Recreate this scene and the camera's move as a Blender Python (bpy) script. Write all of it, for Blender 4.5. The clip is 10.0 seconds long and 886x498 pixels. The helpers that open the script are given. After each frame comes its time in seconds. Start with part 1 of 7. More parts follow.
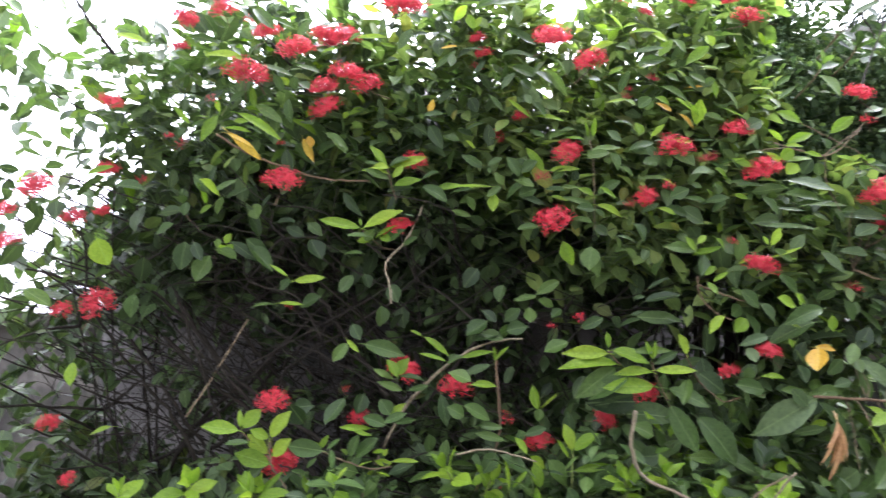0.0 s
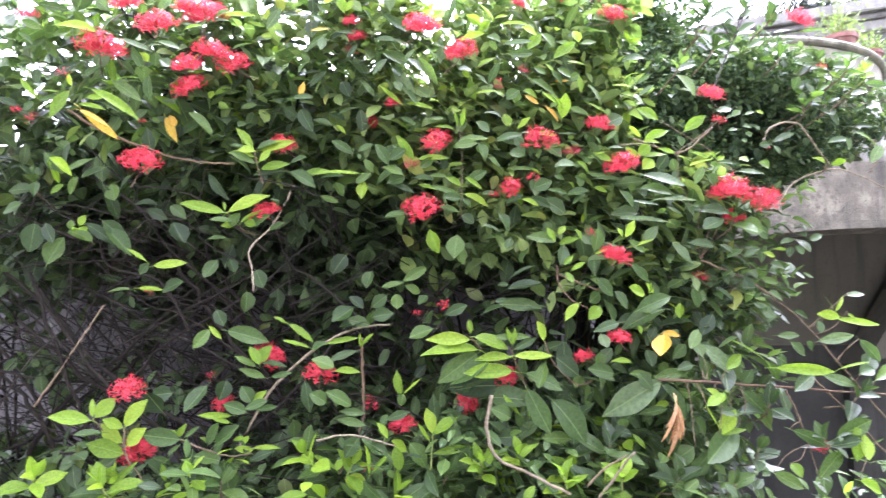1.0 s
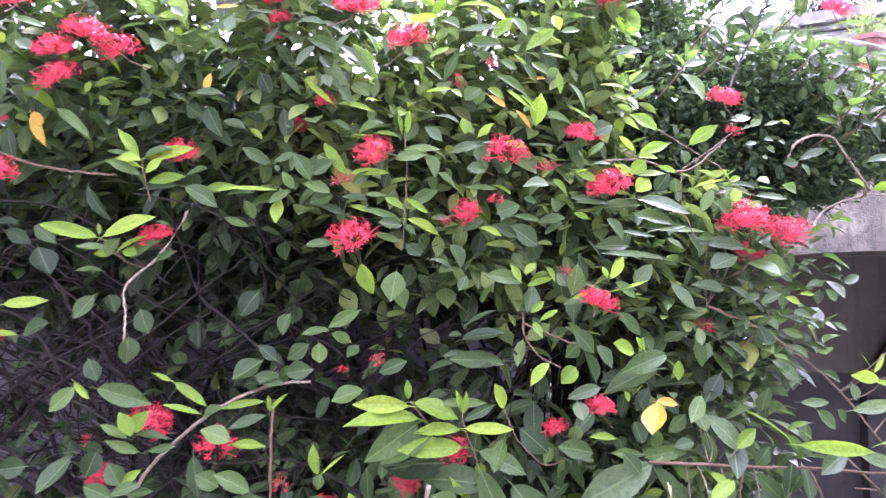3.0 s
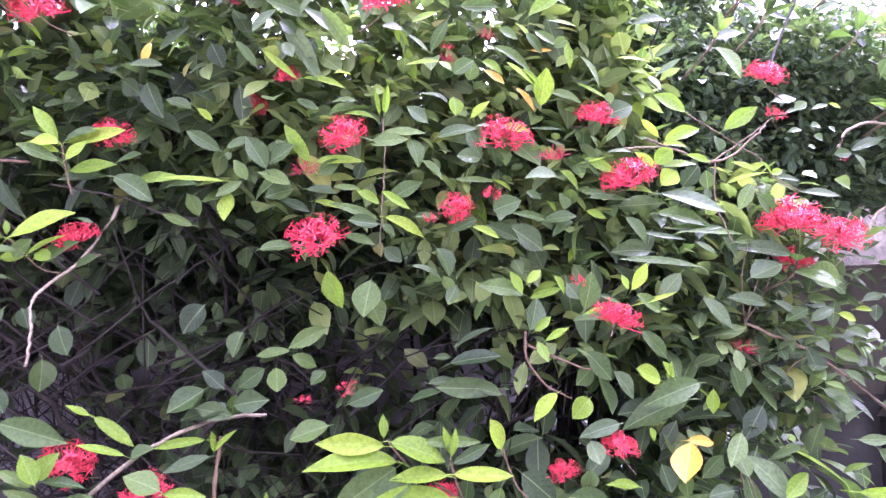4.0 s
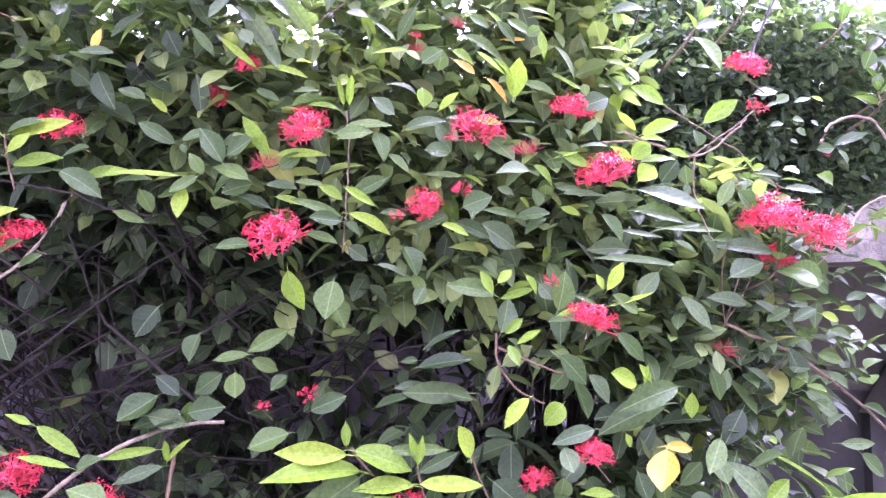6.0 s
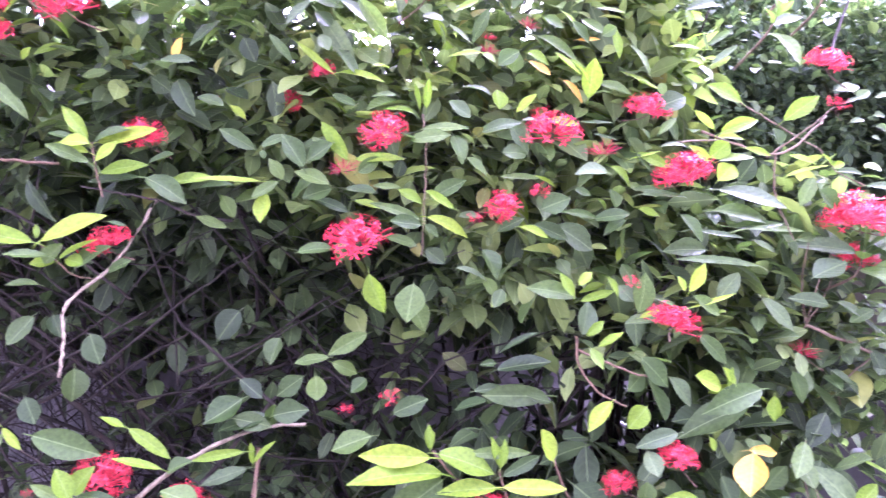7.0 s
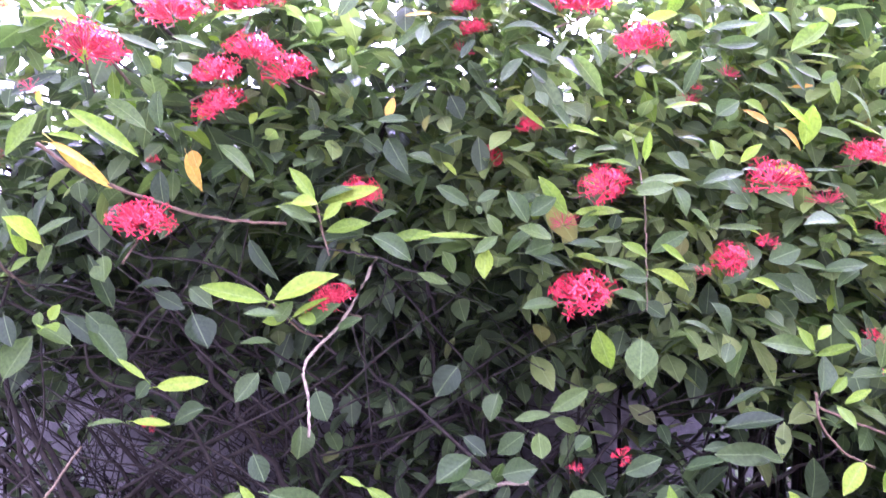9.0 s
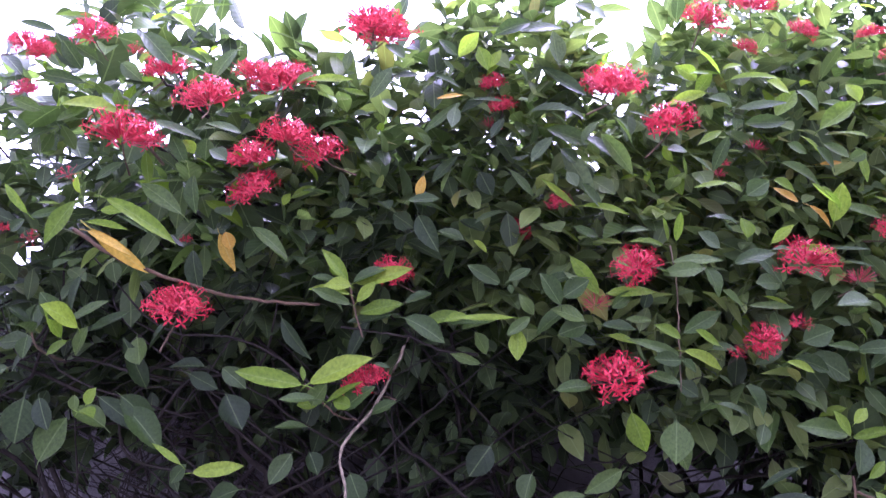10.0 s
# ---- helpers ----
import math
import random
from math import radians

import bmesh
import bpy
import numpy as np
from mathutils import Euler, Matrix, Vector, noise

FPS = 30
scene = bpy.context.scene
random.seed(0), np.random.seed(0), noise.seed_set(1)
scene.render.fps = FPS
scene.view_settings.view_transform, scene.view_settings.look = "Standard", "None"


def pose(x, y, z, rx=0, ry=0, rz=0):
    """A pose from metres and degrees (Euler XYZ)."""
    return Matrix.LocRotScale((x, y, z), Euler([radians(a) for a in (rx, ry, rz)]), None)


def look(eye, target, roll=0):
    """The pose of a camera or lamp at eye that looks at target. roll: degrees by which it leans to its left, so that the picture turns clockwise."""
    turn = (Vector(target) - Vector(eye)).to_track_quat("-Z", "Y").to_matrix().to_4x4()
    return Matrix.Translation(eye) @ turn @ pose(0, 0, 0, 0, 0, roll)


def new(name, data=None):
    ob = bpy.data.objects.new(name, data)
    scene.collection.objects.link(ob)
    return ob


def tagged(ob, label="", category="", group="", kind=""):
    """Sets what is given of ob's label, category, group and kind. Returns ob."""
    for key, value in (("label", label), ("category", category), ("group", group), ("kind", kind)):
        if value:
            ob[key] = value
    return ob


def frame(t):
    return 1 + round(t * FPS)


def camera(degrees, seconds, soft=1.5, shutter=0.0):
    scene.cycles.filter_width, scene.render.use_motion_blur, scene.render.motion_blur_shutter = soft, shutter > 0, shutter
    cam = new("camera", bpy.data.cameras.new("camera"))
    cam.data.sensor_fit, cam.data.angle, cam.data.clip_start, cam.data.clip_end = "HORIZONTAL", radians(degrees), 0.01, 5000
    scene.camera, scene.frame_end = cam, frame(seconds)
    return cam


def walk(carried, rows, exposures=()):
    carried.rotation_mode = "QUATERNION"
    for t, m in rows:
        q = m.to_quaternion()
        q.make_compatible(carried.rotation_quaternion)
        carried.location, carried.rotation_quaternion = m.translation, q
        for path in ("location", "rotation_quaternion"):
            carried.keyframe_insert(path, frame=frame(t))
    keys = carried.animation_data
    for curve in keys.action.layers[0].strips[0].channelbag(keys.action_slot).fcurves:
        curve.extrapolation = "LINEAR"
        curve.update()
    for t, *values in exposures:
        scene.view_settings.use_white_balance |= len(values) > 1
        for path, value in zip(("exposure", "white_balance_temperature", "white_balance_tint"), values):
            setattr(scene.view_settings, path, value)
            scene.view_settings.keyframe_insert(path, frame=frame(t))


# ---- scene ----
cam = camera(65.0, 10.0, soft=1.35, shutter=0.5)
# seconds, x, y, z, three turns in degrees
ROWS = [
    (0.0, -0.0000, -0.0000, 1.5000, 100.00, -0.00, 0.00),
    (0.5, 0.0904, -0.0163, 1.5301, 98.31, -0.20, -3.32),
    (1.0, 0.1259, -0.0270, 1.5431, 97.57, 0.20, -7.18),
    (1.5, 0.1482, -0.0419, 1.5563, 97.54, 0.13, -9.10),
    (2.0, 0.2133, 0.0538, 1.5915, 97.34, -0.17, -8.26),
    (2.5, 0.2810, 0.1909, 1.6588, 97.16, -0.82, -6.98),
    (4.0, 0.3926, 0.6198, 1.7058, 98.74, -1.29, -6.71),
    (4.5, 0.4163, 0.6607, 1.7210, 98.90, -1.22, -6.95),
    (5.0, 0.4496, 0.6688, 1.7250, 98.46, -1.17, -8.12),
    (6.5, 0.4045, 0.6770, 1.7178, 98.40, -1.02, -6.96),
    (7.0, 0.3469, 0.6833, 1.7269, 98.21, -1.01, -5.35),
    (7.5, 0.2524, 0.6970, 1.7005, 99.00, -1.11, -3.70),
    (8.0, 0.1789, 0.7095, 1.6897, 99.78, -1.18, -2.83),
    (8.5, 0.0939, 0.7080, 1.7142, 100.13, -0.84, -1.21),
    (9.0, 0.0484, 0.7025, 1.7521, 101.26, -0.89, -1.12),
    (9.5, 0.0168, 0.6869, 1.8126, 102.12, -0.64, -0.77),
    (10.0, -0.0022, 0.6733, 1.8619, 102.60, -0.62, -0.65),
]
walk(cam, [(t, pose(x, y, z, rx, ry, rz)) for t, x, y, z, rx, ry, rz in ROWS],
     exposures=[(0.0, 2.25, 5800, 24), (0.5, 2.9, 5700, 29), (1.0, 3.15, 5600, 34), (2.0, 3.13, 5450, 44), (2.5, 3.13, 5400, 50), (4.0, 3.48, 5350, 66), (5.0, 3.48, 5350, 70), (6.5, 3.66, 5270, 72), (7.5, 3.88, 5220, 73), (8.5, 3.84, 5170, 73), (9.2, 3.3, 5200, 71), (10.0, 2.08, 5150, 66)])

# ---------------------------------------------------------------- light
world = bpy.data.worlds.new("overcast_sky")
scene.world = world
world.use_nodes = True
wt = world.node_tree
sky = wt.nodes.new("ShaderNodeTexSky")
sky.sky_type, sky.sun_disc = "NISHITA", False
sky.sun_elevation, sky.sun_rotation = radians(66), radians(45)
sky.air_density, sky.dust_density = 1.0, 6.0
grey = wt.nodes.new("ShaderNodeHueSaturation")
grey.inputs["Saturation"].default_value, grey.inputs["Value"].default_value = 0.06, 2.6
wt.links.new(sky.outputs[0], grey.inputs["Color"])
wt.links.new(grey.outputs[0], wt.nodes["Background"].inputs["Color"])
wt.nodes["Background"].inputs["Strength"].default_value = 0.15

sun = new("sun", bpy.data.lights.new("sun", "SUN"))
sun.data.energy, sun.data.angle, sun.data.color = 0.6, radians(25), (1.0, 0.96, 0.9)
sun.matrix_world = look((2.1, 2.1, 6.7), (0, 0, 0))


# ---------------------------------------------------------------- materials
def material(name, rough=0.6):
    m = bpy.data.materials.new(name)
    m.use_nodes = True
    b = m.node_tree.nodes["Principled BSDF"]
    b.inputs["Roughness"].default_value = rough
    return m, m.node_tree, b


def ramp(nt, stops):
    r = nt.nodes.new("ShaderNodeValToRGB")
    e = r.color_ramp.elements
    while len(e) < len(stops):
        e.new(0.5)
    for k, (p, c) in zip(e, stops):
        k.position, k.color = p, (*c, 1)
    return r


def noise_node(nt, scale, detail=4.0, rough=0.55, coord="Object"):
    co = nt.nodes.new("ShaderNodeTexCoord")
    n = nt.nodes.new("ShaderNodeTexNoise")
    n.inputs["Scale"].default_value, n.inputs["Detail"].default_value, n.inputs["Roughness"].default_value = scale, detail, rough
    nt.links.new(co.outputs[coord], n.inputs["Vector"])
    return n


def mix(nt, fac, a, b, mode="MIX"):
    n = nt.nodes.new("ShaderNodeMix")
    n.data_type, n.blend_type = "RGBA", mode
    for socket, v in ((n.inputs[0], fac), (n.inputs[6], a), (n.inputs[7], b)):
        if hasattr(v, "is_output"):
            nt.links.new(v, socket)
        else:
            socket.default_value = v if isinstance(v, float) else (*v, 1)
    return n.outputs[2]


def maths(nt, op, a, b=0.0):
    n = nt.nodes.new("ShaderNodeMath")
    n.operation = op
    for socket, v in zip(n.inputs, (a, b)):
        if hasattr(v, "is_output"):
            nt.links.new(v, socket)
        else:
            socket.default_value = v
    return n.outputs[0]


def bump(nt, b, height, strength=0.3, distance=0.01):
    n = nt.nodes.new("ShaderNodeBump")
    n.inputs["Strength"].default_value, n.inputs["Distance"].default_value = strength, distance
    nt.links.new(height, n.inputs["Height"])
    nt.links.new(n.outputs[0], b.inputs["Normal"])


def leaf_material(name, stops, rough, glow, vein=0.22, single=False):
    """A blade with midrib and side veins, spots of wear, and light that comes through it."""
    m, nt, b = material(name, rough)
    if single:
        rnd = nt.nodes.new("ShaderNodeObjectInfo").outputs["Random"]
    else:
        rnd = nt.nodes.new("ShaderNodeNewGeometry").outputs["Random Per Island"]
    base = ramp(nt, stops)
    nt.links.new(rnd, base.inputs[0])
    spots = noise_node(nt, 17.0, 3.0, 0.55)
    wear = ramp(nt, [(0.35, (0.72, 0.74, 0.7)), (0.62, (1.08, 1.05, 1.0))])
    nt.links.new(spots.outputs[0], wear.inputs[0])
    colour = mix(nt, 1.0, base.outputs[0], wear.outputs[0], "MULTIPLY")
    uv = nt.nodes.new("ShaderNodeUVMap")
    sep = nt.nodes.new("ShaderNodeSeparateXYZ")
    nt.links.new(uv.outputs[0], sep.inputs[0])
    off = maths(nt, "ABSOLUTE", maths(nt, "SUBTRACT", sep.outputs[0], 0.5))
    rib = maths(nt, "LESS_THAN", off, 0.022)
    wave = maths(nt, "SINE", maths(nt, "MULTIPLY", maths(nt, "SUBTRACT", sep.outputs[1], maths(nt, "MULTIPLY", off, 0.55)), 44.0))
    side = maths(nt, "GREATER_THAN", wave, 0.86)
    lines = maths(nt, "MAXIMUM", maths(nt, "MULTIPLY", side, 0.1), rib)
    colour = mix(nt, maths(nt, "MULTIPLY", lines, vein), colour, (0.3, 0.42, 0.16))
    nt.links.new(colour, b.inputs["Base Color"])
    bump(nt, b, maths(nt, "ADD", wave, maths(nt, "MULTIPLY", rib, -2.0)), 0.11, 0.002)
    b.inputs["Specular IOR Level"].default_value = 0.17
    thin = nt.nodes.new("ShaderNodeBsdfTranslucent")
    warm = mix(nt, 1.0, colour, (1.4, 1.5, 0.8), "MULTIPLY")
    nt.links.new(warm, thin.inputs["Color"])
    mx = nt.nodes.new("ShaderNodeMixShader")
    mx.inputs[0].default_value = glow
    nt.links.new(b.outputs[0], mx.inputs[1])
    nt.links.new(thin.outputs[0], mx.inputs[2])
    nt.links.new(mx.outputs[0], nt.nodes["Material Output"].inputs["Surface"])
    return m


MATURE = [(0.0, (0.028, 0.047, 0.021)), (0.4, (0.042, 0.07, 0.028)), (0.75, (0.058, 0.097, 0.035)), (0.95, (0.072, 0.116, 0.04)), (1.0, (0.09, 0.108, 0.034))]
# leaf greens darkened to hold the shade inside the crown
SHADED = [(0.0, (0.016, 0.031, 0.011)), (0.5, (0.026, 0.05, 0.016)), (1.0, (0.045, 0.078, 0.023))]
OUTER = [(0.0, (0.029, 0.057, 0.015)), (0.5, (0.043, 0.082, 0.02)), (1.0, (0.074, 0.128, 0.027))]
YOUNG = [(0.0, (0.09, 0.165, 0.014)), (0.5, (0.135, 0.235, 0.019)), (1.0, (0.195, 0.3, 0.028))]
MID = [(0.0, (0.042, 0.078, 0.025)), (0.5, (0.064, 0.114, 0.032)), (1.0, (0.1, 0.164, 0.04))]
leaf_dark = leaf_material("leaf_mature", MATURE, 0.44, 0.28)
leaf_mid = leaf_material("leaf_mid_green", MID, 0.44, 0.38)
# green lowered in tone so the shrub's foot looks shaded
leaf_low_shade = leaf_material("leaf_low_shade_green", [(0.0, (0.022, 0.042, 0.015)), (0.5, (0.036, 0.068, 0.02)), (1.0, (0.068, 0.116, 0.03))], 0.38, 0.28)
# olive raised in tone to carry the light on the upper crown
leaf_olive_lit = leaf_material("leaf_olive_lit", [(0.0, (0.07, 0.112, 0.042)), (0.5, (0.11, 0.165, 0.052)), (0.95, (0.15, 0.21, 0.055)), (1.0, (0.19, 0.2, 0.05))], 0.4, 0.4)
leaf_young = leaf_material("leaf_young", YOUNG, 0.45, 0.5)
leaf_small = leaf_material("leaf_small_climber", [(0.0, (0.028, 0.054, 0.026)), (0.6, (0.046, 0.08, 0.034)), (1.0, (0.085, 0.13, 0.045))], 0.55, 0.3)
leaf_palm = leaf_material("leaf_palm", [(0.0, (0.012, 0.02, 0.012)), (1.0, (0.025, 0.04, 0.022))], 0.6, 0.06, 0.0)
leaf_pale = leaf_material("leaf_pale_green", [(0.0, (0.075, 0.125, 0.035)), (1.0, (0.14, 0.2, 0.06))], 0.5, 0.3)
hero_mid = leaf_material("leaf_mid_single", OUTER, 0.43, 0.4, 0.16, True)
# shaded copy of the single leaf, its shade put into the colour
hero_shaded = leaf_material("leaf_shaded_single", SHADED, 0.45, 0.28, 0.16, True)
# paler copy of the single leaf: its glossy sheen put into the colour
hero_sheen = leaf_material("leaf_sheen_single", [(0.0, (0.048, 0.082, 0.034)), (1.0, (0.08, 0.124, 0.05))], 0.38, 0.3, 0.16, True)
hero_young = leaf_material("leaf_young_single", YOUNG, 0.5, 0.5, 0.16, True)
hero_yellow = leaf_material("leaf_yellow_single", [(0.0, (0.33, 0.2, 0.022)), (1.0, (0.4, 0.29, 0.035))], 0.5, 0.3, 0.25, True)
leaf_dead = leaf_material("leaf_dead_brown", [(0.0, (0.26, 0.14, 0.065)), (1.0, (0.42, 0.26, 0.14))], 0.75, 0.15, 0.15, True)


def petal_material(name, low, high, glow):
    m, nt, b = material(name, 0.5)
    r = ramp(nt, [(0.0, low), (1.0, high)])
    nt.links.new(nt.nodes.new("ShaderNodeNewGeometry").outputs["Random Per Island"], r.inputs[0])
    nt.links.new(r.outputs[0], b.inputs["Base Color"])
    thin = nt.nodes.new("ShaderNodeBsdfTranslucent")
    nt.links.new(r.outputs[0], thin.inputs["Color"])
    mx = nt.nodes.new("ShaderNodeMixShader")
    mx.inputs[0].default_value = glow
    nt.links.new(b.outputs[0], mx.inputs[1])
    nt.links.new(thin.outputs[0], mx.inputs[2])
    nt.links.new(mx.outputs[0], nt.nodes["Material Output"].inputs["Surface"])
    return m


petal_red = petal_material("petal_red", (0.34, 0.011, 0.021), (0.56, 0.036, 0.05), 0.3)
petal_deep = petal_material("bud_red", (0.26, 0.015, 0.024), (0.42, 0.03, 0.045), 0.15)


def bark_material(name, a, b_, scale=60.0, rough=0.85):
    m, nt, b = material(name, rough)
    n = noise_node(nt, scale, 6.0, 0.65)
    r = ramp(nt, [(0.3, a), (0.7, b_)])
    nt.links.new(n.outputs[0], r.inputs[0])
    nt.links.new(r.outputs[0], b.inputs["Base Color"])
    bump(nt, b, n.outputs[0], 0.6, 0.004)
    b.inputs["Specular IOR Level"].default_value = 0.15
    return m


BARK = {
    "brown": bark_material("bark_brown", (0.05, 0.04, 0.022), (0.15, 0.118, 0.07)),
    "pale": bark_material("bark_pale", (0.065, 0.056, 0.034), (0.19, 0.165, 0.105), 90.0),
    "red": bark_material("bark_reddish", (0.04, 0.028, 0.016), (0.11, 0.076, 0.042)),
    # below real bark tone: shade and backlight are put into this colour
    "dark": bark_material("bark_shade_dark", (0.008, 0.007, 0.005), (0.027, 0.023, 0.016)),
    "green": bark_material("stalk_green", (0.08, 0.11, 0.03), (0.15, 0.19, 0.05)),
}


def plaster_material(name, tones, stain, scale=1.6, relief=0.35, damp=None):
    """Weathered plaster: broad stains, streaks that run down, fine grain."""
    m, nt, b = material(name, 0.9)
    broad = noise_node(nt, scale, 8.0, 0.68)
    r = ramp(nt, [(0.32, tones[0]), (0.5, tones[1]), (0.68, tones[2])])
    nt.links.new(broad.outputs[0], r.inputs[0])
    co = nt.nodes.new("ShaderNodeTexCoord")
    mp = nt.nodes.new("ShaderNodeMapping")
    mp.inputs["Scale"].default_value = (9, 9, 0.9)
    nt.links.new(co.outputs["Object"], mp.inputs[0])
    streak = nt.nodes.new("ShaderNodeTexNoise")
    streak.inputs["Scale"].default_value, streak.inputs["Detail"].default_value = 1.4, 6.0
    nt.links.new(mp.outputs[0], streak.inputs["Vector"])
    sr = ramp(nt, [(0.5, (0, 0, 0)), (0.72, (1, 1, 1))])
    nt.links.new(streak.outputs[0], sr.inputs[0])
    colour = mix(nt, maths(nt, "MULTIPLY", sr.outputs[0], 0.7), r.outputs[0], stain)
    blot = noise_node(nt, 26.0, 5.0, 0.7)
    br = ramp(nt, [(0.55, (0, 0, 0)), (0.66, (1, 1, 1))])
    nt.links.new(blot.outputs[0], br.inputs[0])
    colour = mix(nt, maths(nt, "MULTIPLY", br.outputs[0], 0.5), colour, stain)
    if damp is not None:
        place = nt.nodes.new("ShaderNodeSeparateXYZ")
        nt.links.new(co.outputs["Object"], place.inputs[0])
        edge = maths(nt, "ADD", maths(nt, "MULTIPLY", maths(nt, "SUBTRACT", damp, place.outputs[0]), 1.1), maths(nt, "MULTIPLY", maths(nt, "SUBTRACT", blot.outputs[0], 0.5), 2.6))
        dr = ramp(nt, [(0.0, (0, 0, 0)), (0.6, (1, 1, 1))])
        nt.links.new(edge, dr.inputs[0])
        colour = mix(nt, maths(nt, "MULTIPLY", dr.outputs[0], 0.75), colour, stain)
    nt.links.new(colour, b.inputs["Base Color"])
    fine = noise_node(nt, 90.0, 6.0, 0.7)
    bump(nt, b, maths(nt, "ADD", fine.outputs[0], blot.outputs[0]), relief, 0.012)
    return m


plaster = plaster_material("weathered_plaster", [(0.04, 0.037, 0.024), (0.1, 0.094, 0.062), (0.22, 0.205, 0.138)], (0.03, 0.028, 0.019), 3.4, 0.9, damp=3.15)
cream = plaster_material("cream_moulding", [(0.085, 0.087, 0.055), (0.16, 0.16, 0.108), (0.25, 0.245, 0.172)], (0.042, 0.045, 0.026), 5.0)
# grey of the added unseen walls, pale enough to bounce some fill light
blocker_grey = plaster_material("sky_blocker_plaster", [(0.22, 0.215, 0.205), (0.3, 0.293, 0.28), (0.38, 0.37, 0.355)], (0.15, 0.147, 0.14), 2.4, 0.6)
pier_wall = plaster_material("stained_grey_pier", [(0.055, 0.054, 0.05), (0.092, 0.09, 0.084), (0.15, 0.147, 0.137)], (0.036, 0.036, 0.032), 3.6, 0.7)
mouldy = plaster_material("mouldy_wall", [(0.035, 0.034, 0.027), (0.075, 0.072, 0.06), (0.15, 0.144, 0.12)], (0.016, 0.016, 0.012), 3.2, 0.7)
inner = plaster_material("porch_plaster", [(0.062, 0.06, 0.039), (0.08, 0.078, 0.051), (0.1, 0.098, 0.065)], (0.042, 0.042, 0.028), 1.0, 0.15)
slate = plaster_material("grey_upper_wall", [(0.035, 0.035, 0.033), (0.06, 0.06, 0.057), (0.095, 0.095, 0.088)], (0.026, 0.027, 0.024), 2.0)
cornice_grey = plaster_material("pale_cornice", [(0.09, 0.09, 0.074), (0.145, 0.145, 0.12), (0.21, 0.21, 0.178)], (0.05, 0.05, 0.04), 3.0)
white_pipe = plaster_material("white_paint", [(0.14, 0.14, 0.115), (0.21, 0.21, 0.18), (0.3, 0.3, 0.265)], (0.09, 0.08, 0.06), 6.0, 0.2)
terracotta = plaster_material("terracotta", [(0.1, 0.042, 0.032), (0.14, 0.062, 0.046), (0.19, 0.09, 0.07)], (0.2, 0.17, 0.145), 12.0)
# near-black plaster that stands for the porch's shade
porch_shade = plaster_material("shade_dark_plaster", [(0.014, 0.0145, 0.01), (0.022, 0.023, 0.016), (0.036, 0.037, 0.027)], (0.01, 0.01, 0.007), 1.2, 0.2)
green_glaze, _nt, _b = material("green_plastic", 0.85)
_n = noise_node(_nt, 20.0)
_r = ramp(_nt, [(0.3, (0.025, 0.06, 0.045)), (0.7, (0.055, 0.11, 0.082))])
_nt.links.new(_n.outputs[0], _r.inputs[0])
_nt.links.new(_r.outputs[0], _b.inputs["Base Color"])
green_pot = plaster_material("green_pot_glaze", [(0.025, 0.075, 0.038), (0.055, 0.115, 0.06), (0.12, 0.165, 0.1)], (0.2, 0.2, 0.15), 16.0, 0.15)
blue_glaze = plaster_material("dark_blue_glaze", [(0.03, 0.04, 0.06), (0.05, 0.06, 0.085), (0.08, 0.09, 0.12)], (0.06, 0.06, 0.06), 10.0, 0.1)
soil = bark_material("ground_soil", (0.03, 0.025, 0.018), (0.085, 0.07, 0.05), 5.0)
# pale grey chosen for the light it throws up into the leaves
lane = plaster_material("bounce_concrete", [(0.15, 0.145, 0.135), (0.2, 0.195, 0.185), (0.26, 0.25, 0.235)], (0.11, 0.105, 0.1), 1.2, 0.4)
rubble = plaster_material("pale_rubble", [(0.1, 0.094, 0.08), (0.15, 0.142, 0.122), (0.21, 0.2, 0.175)], (0.07, 0.063, 0.052), 4.0, 0.7)

# ---------------------------------------------------------------- mesh helpers
rng = np.random.default_rng(11)


def link(name, verts, faces, mat, parent=None, uv=None, smooth=True):
    """One mesh object from arrays; uv is one pair for each vertex."""
    me = bpy.data.meshes.new(name)
    me.from_pydata(np.asarray(verts).tolist(), [], np.asarray(faces).tolist() if not isinstance(faces, list) else faces)
    if uv is not None:
        layer = me.uv_layers.new(name="UVMap")
        loops = np.zeros(len(me.loops), dtype=np.int32)
        me.loops.foreach_get("vertex_index", loops)
        layer.data.foreach_set("uv", np.asarray(uv)[loops].astype(np.float32).ravel())
    me.materials.append(mat)
    if smooth:
        me.polygons.foreach_set("use_smooth", np.ones(len(me.polygons), dtype=bool))
    ob = new(name, me)
    ob.parent = parent
    return ob


def part(name, bm, mat, parent, label=""):
    me = bpy.data.meshes.new(name)
    bm.to_mesh(me)
    bm.free()
    me.materials.append(mat)
    ob = new(name, me)
    ob.parent = parent
    return tagged(ob, label) if label else ob


def unit(v):
    return v / np.maximum(np.linalg.norm(v, axis=-1, keepdims=True), 1e-9)


def outline(u):
    """Half width of a blade along its length: short stalk, broad rounded middle, pointed end."""
    v = np.clip((u - 0.06) / 0.94, 0, 1)
    return np.maximum(np.sin(np.pi * v ** 0.96) ** (0.62 + 0.33 * v), 0.045 * (u < 0.9))


def leaf_shape(stations, columns=3):
    """Grid of a blade: place along, place across, half width, faces and uv."""
    n = len(stations)
    u = np.repeat(stations, columns)
    v = np.tile(np.linspace(-1, 1, columns), n)
    h = np.repeat(outline(stations), columns)
    faces = []
    for i in range(n - 1):
        for j in range(columns - 1):
            a = columns * i + j
            faces.append((a, a + 1, a + columns + 1, a + columns))
    return u, v, h, np.array(faces), np.stack([0.5 + 0.5 * v * h, u], 1)


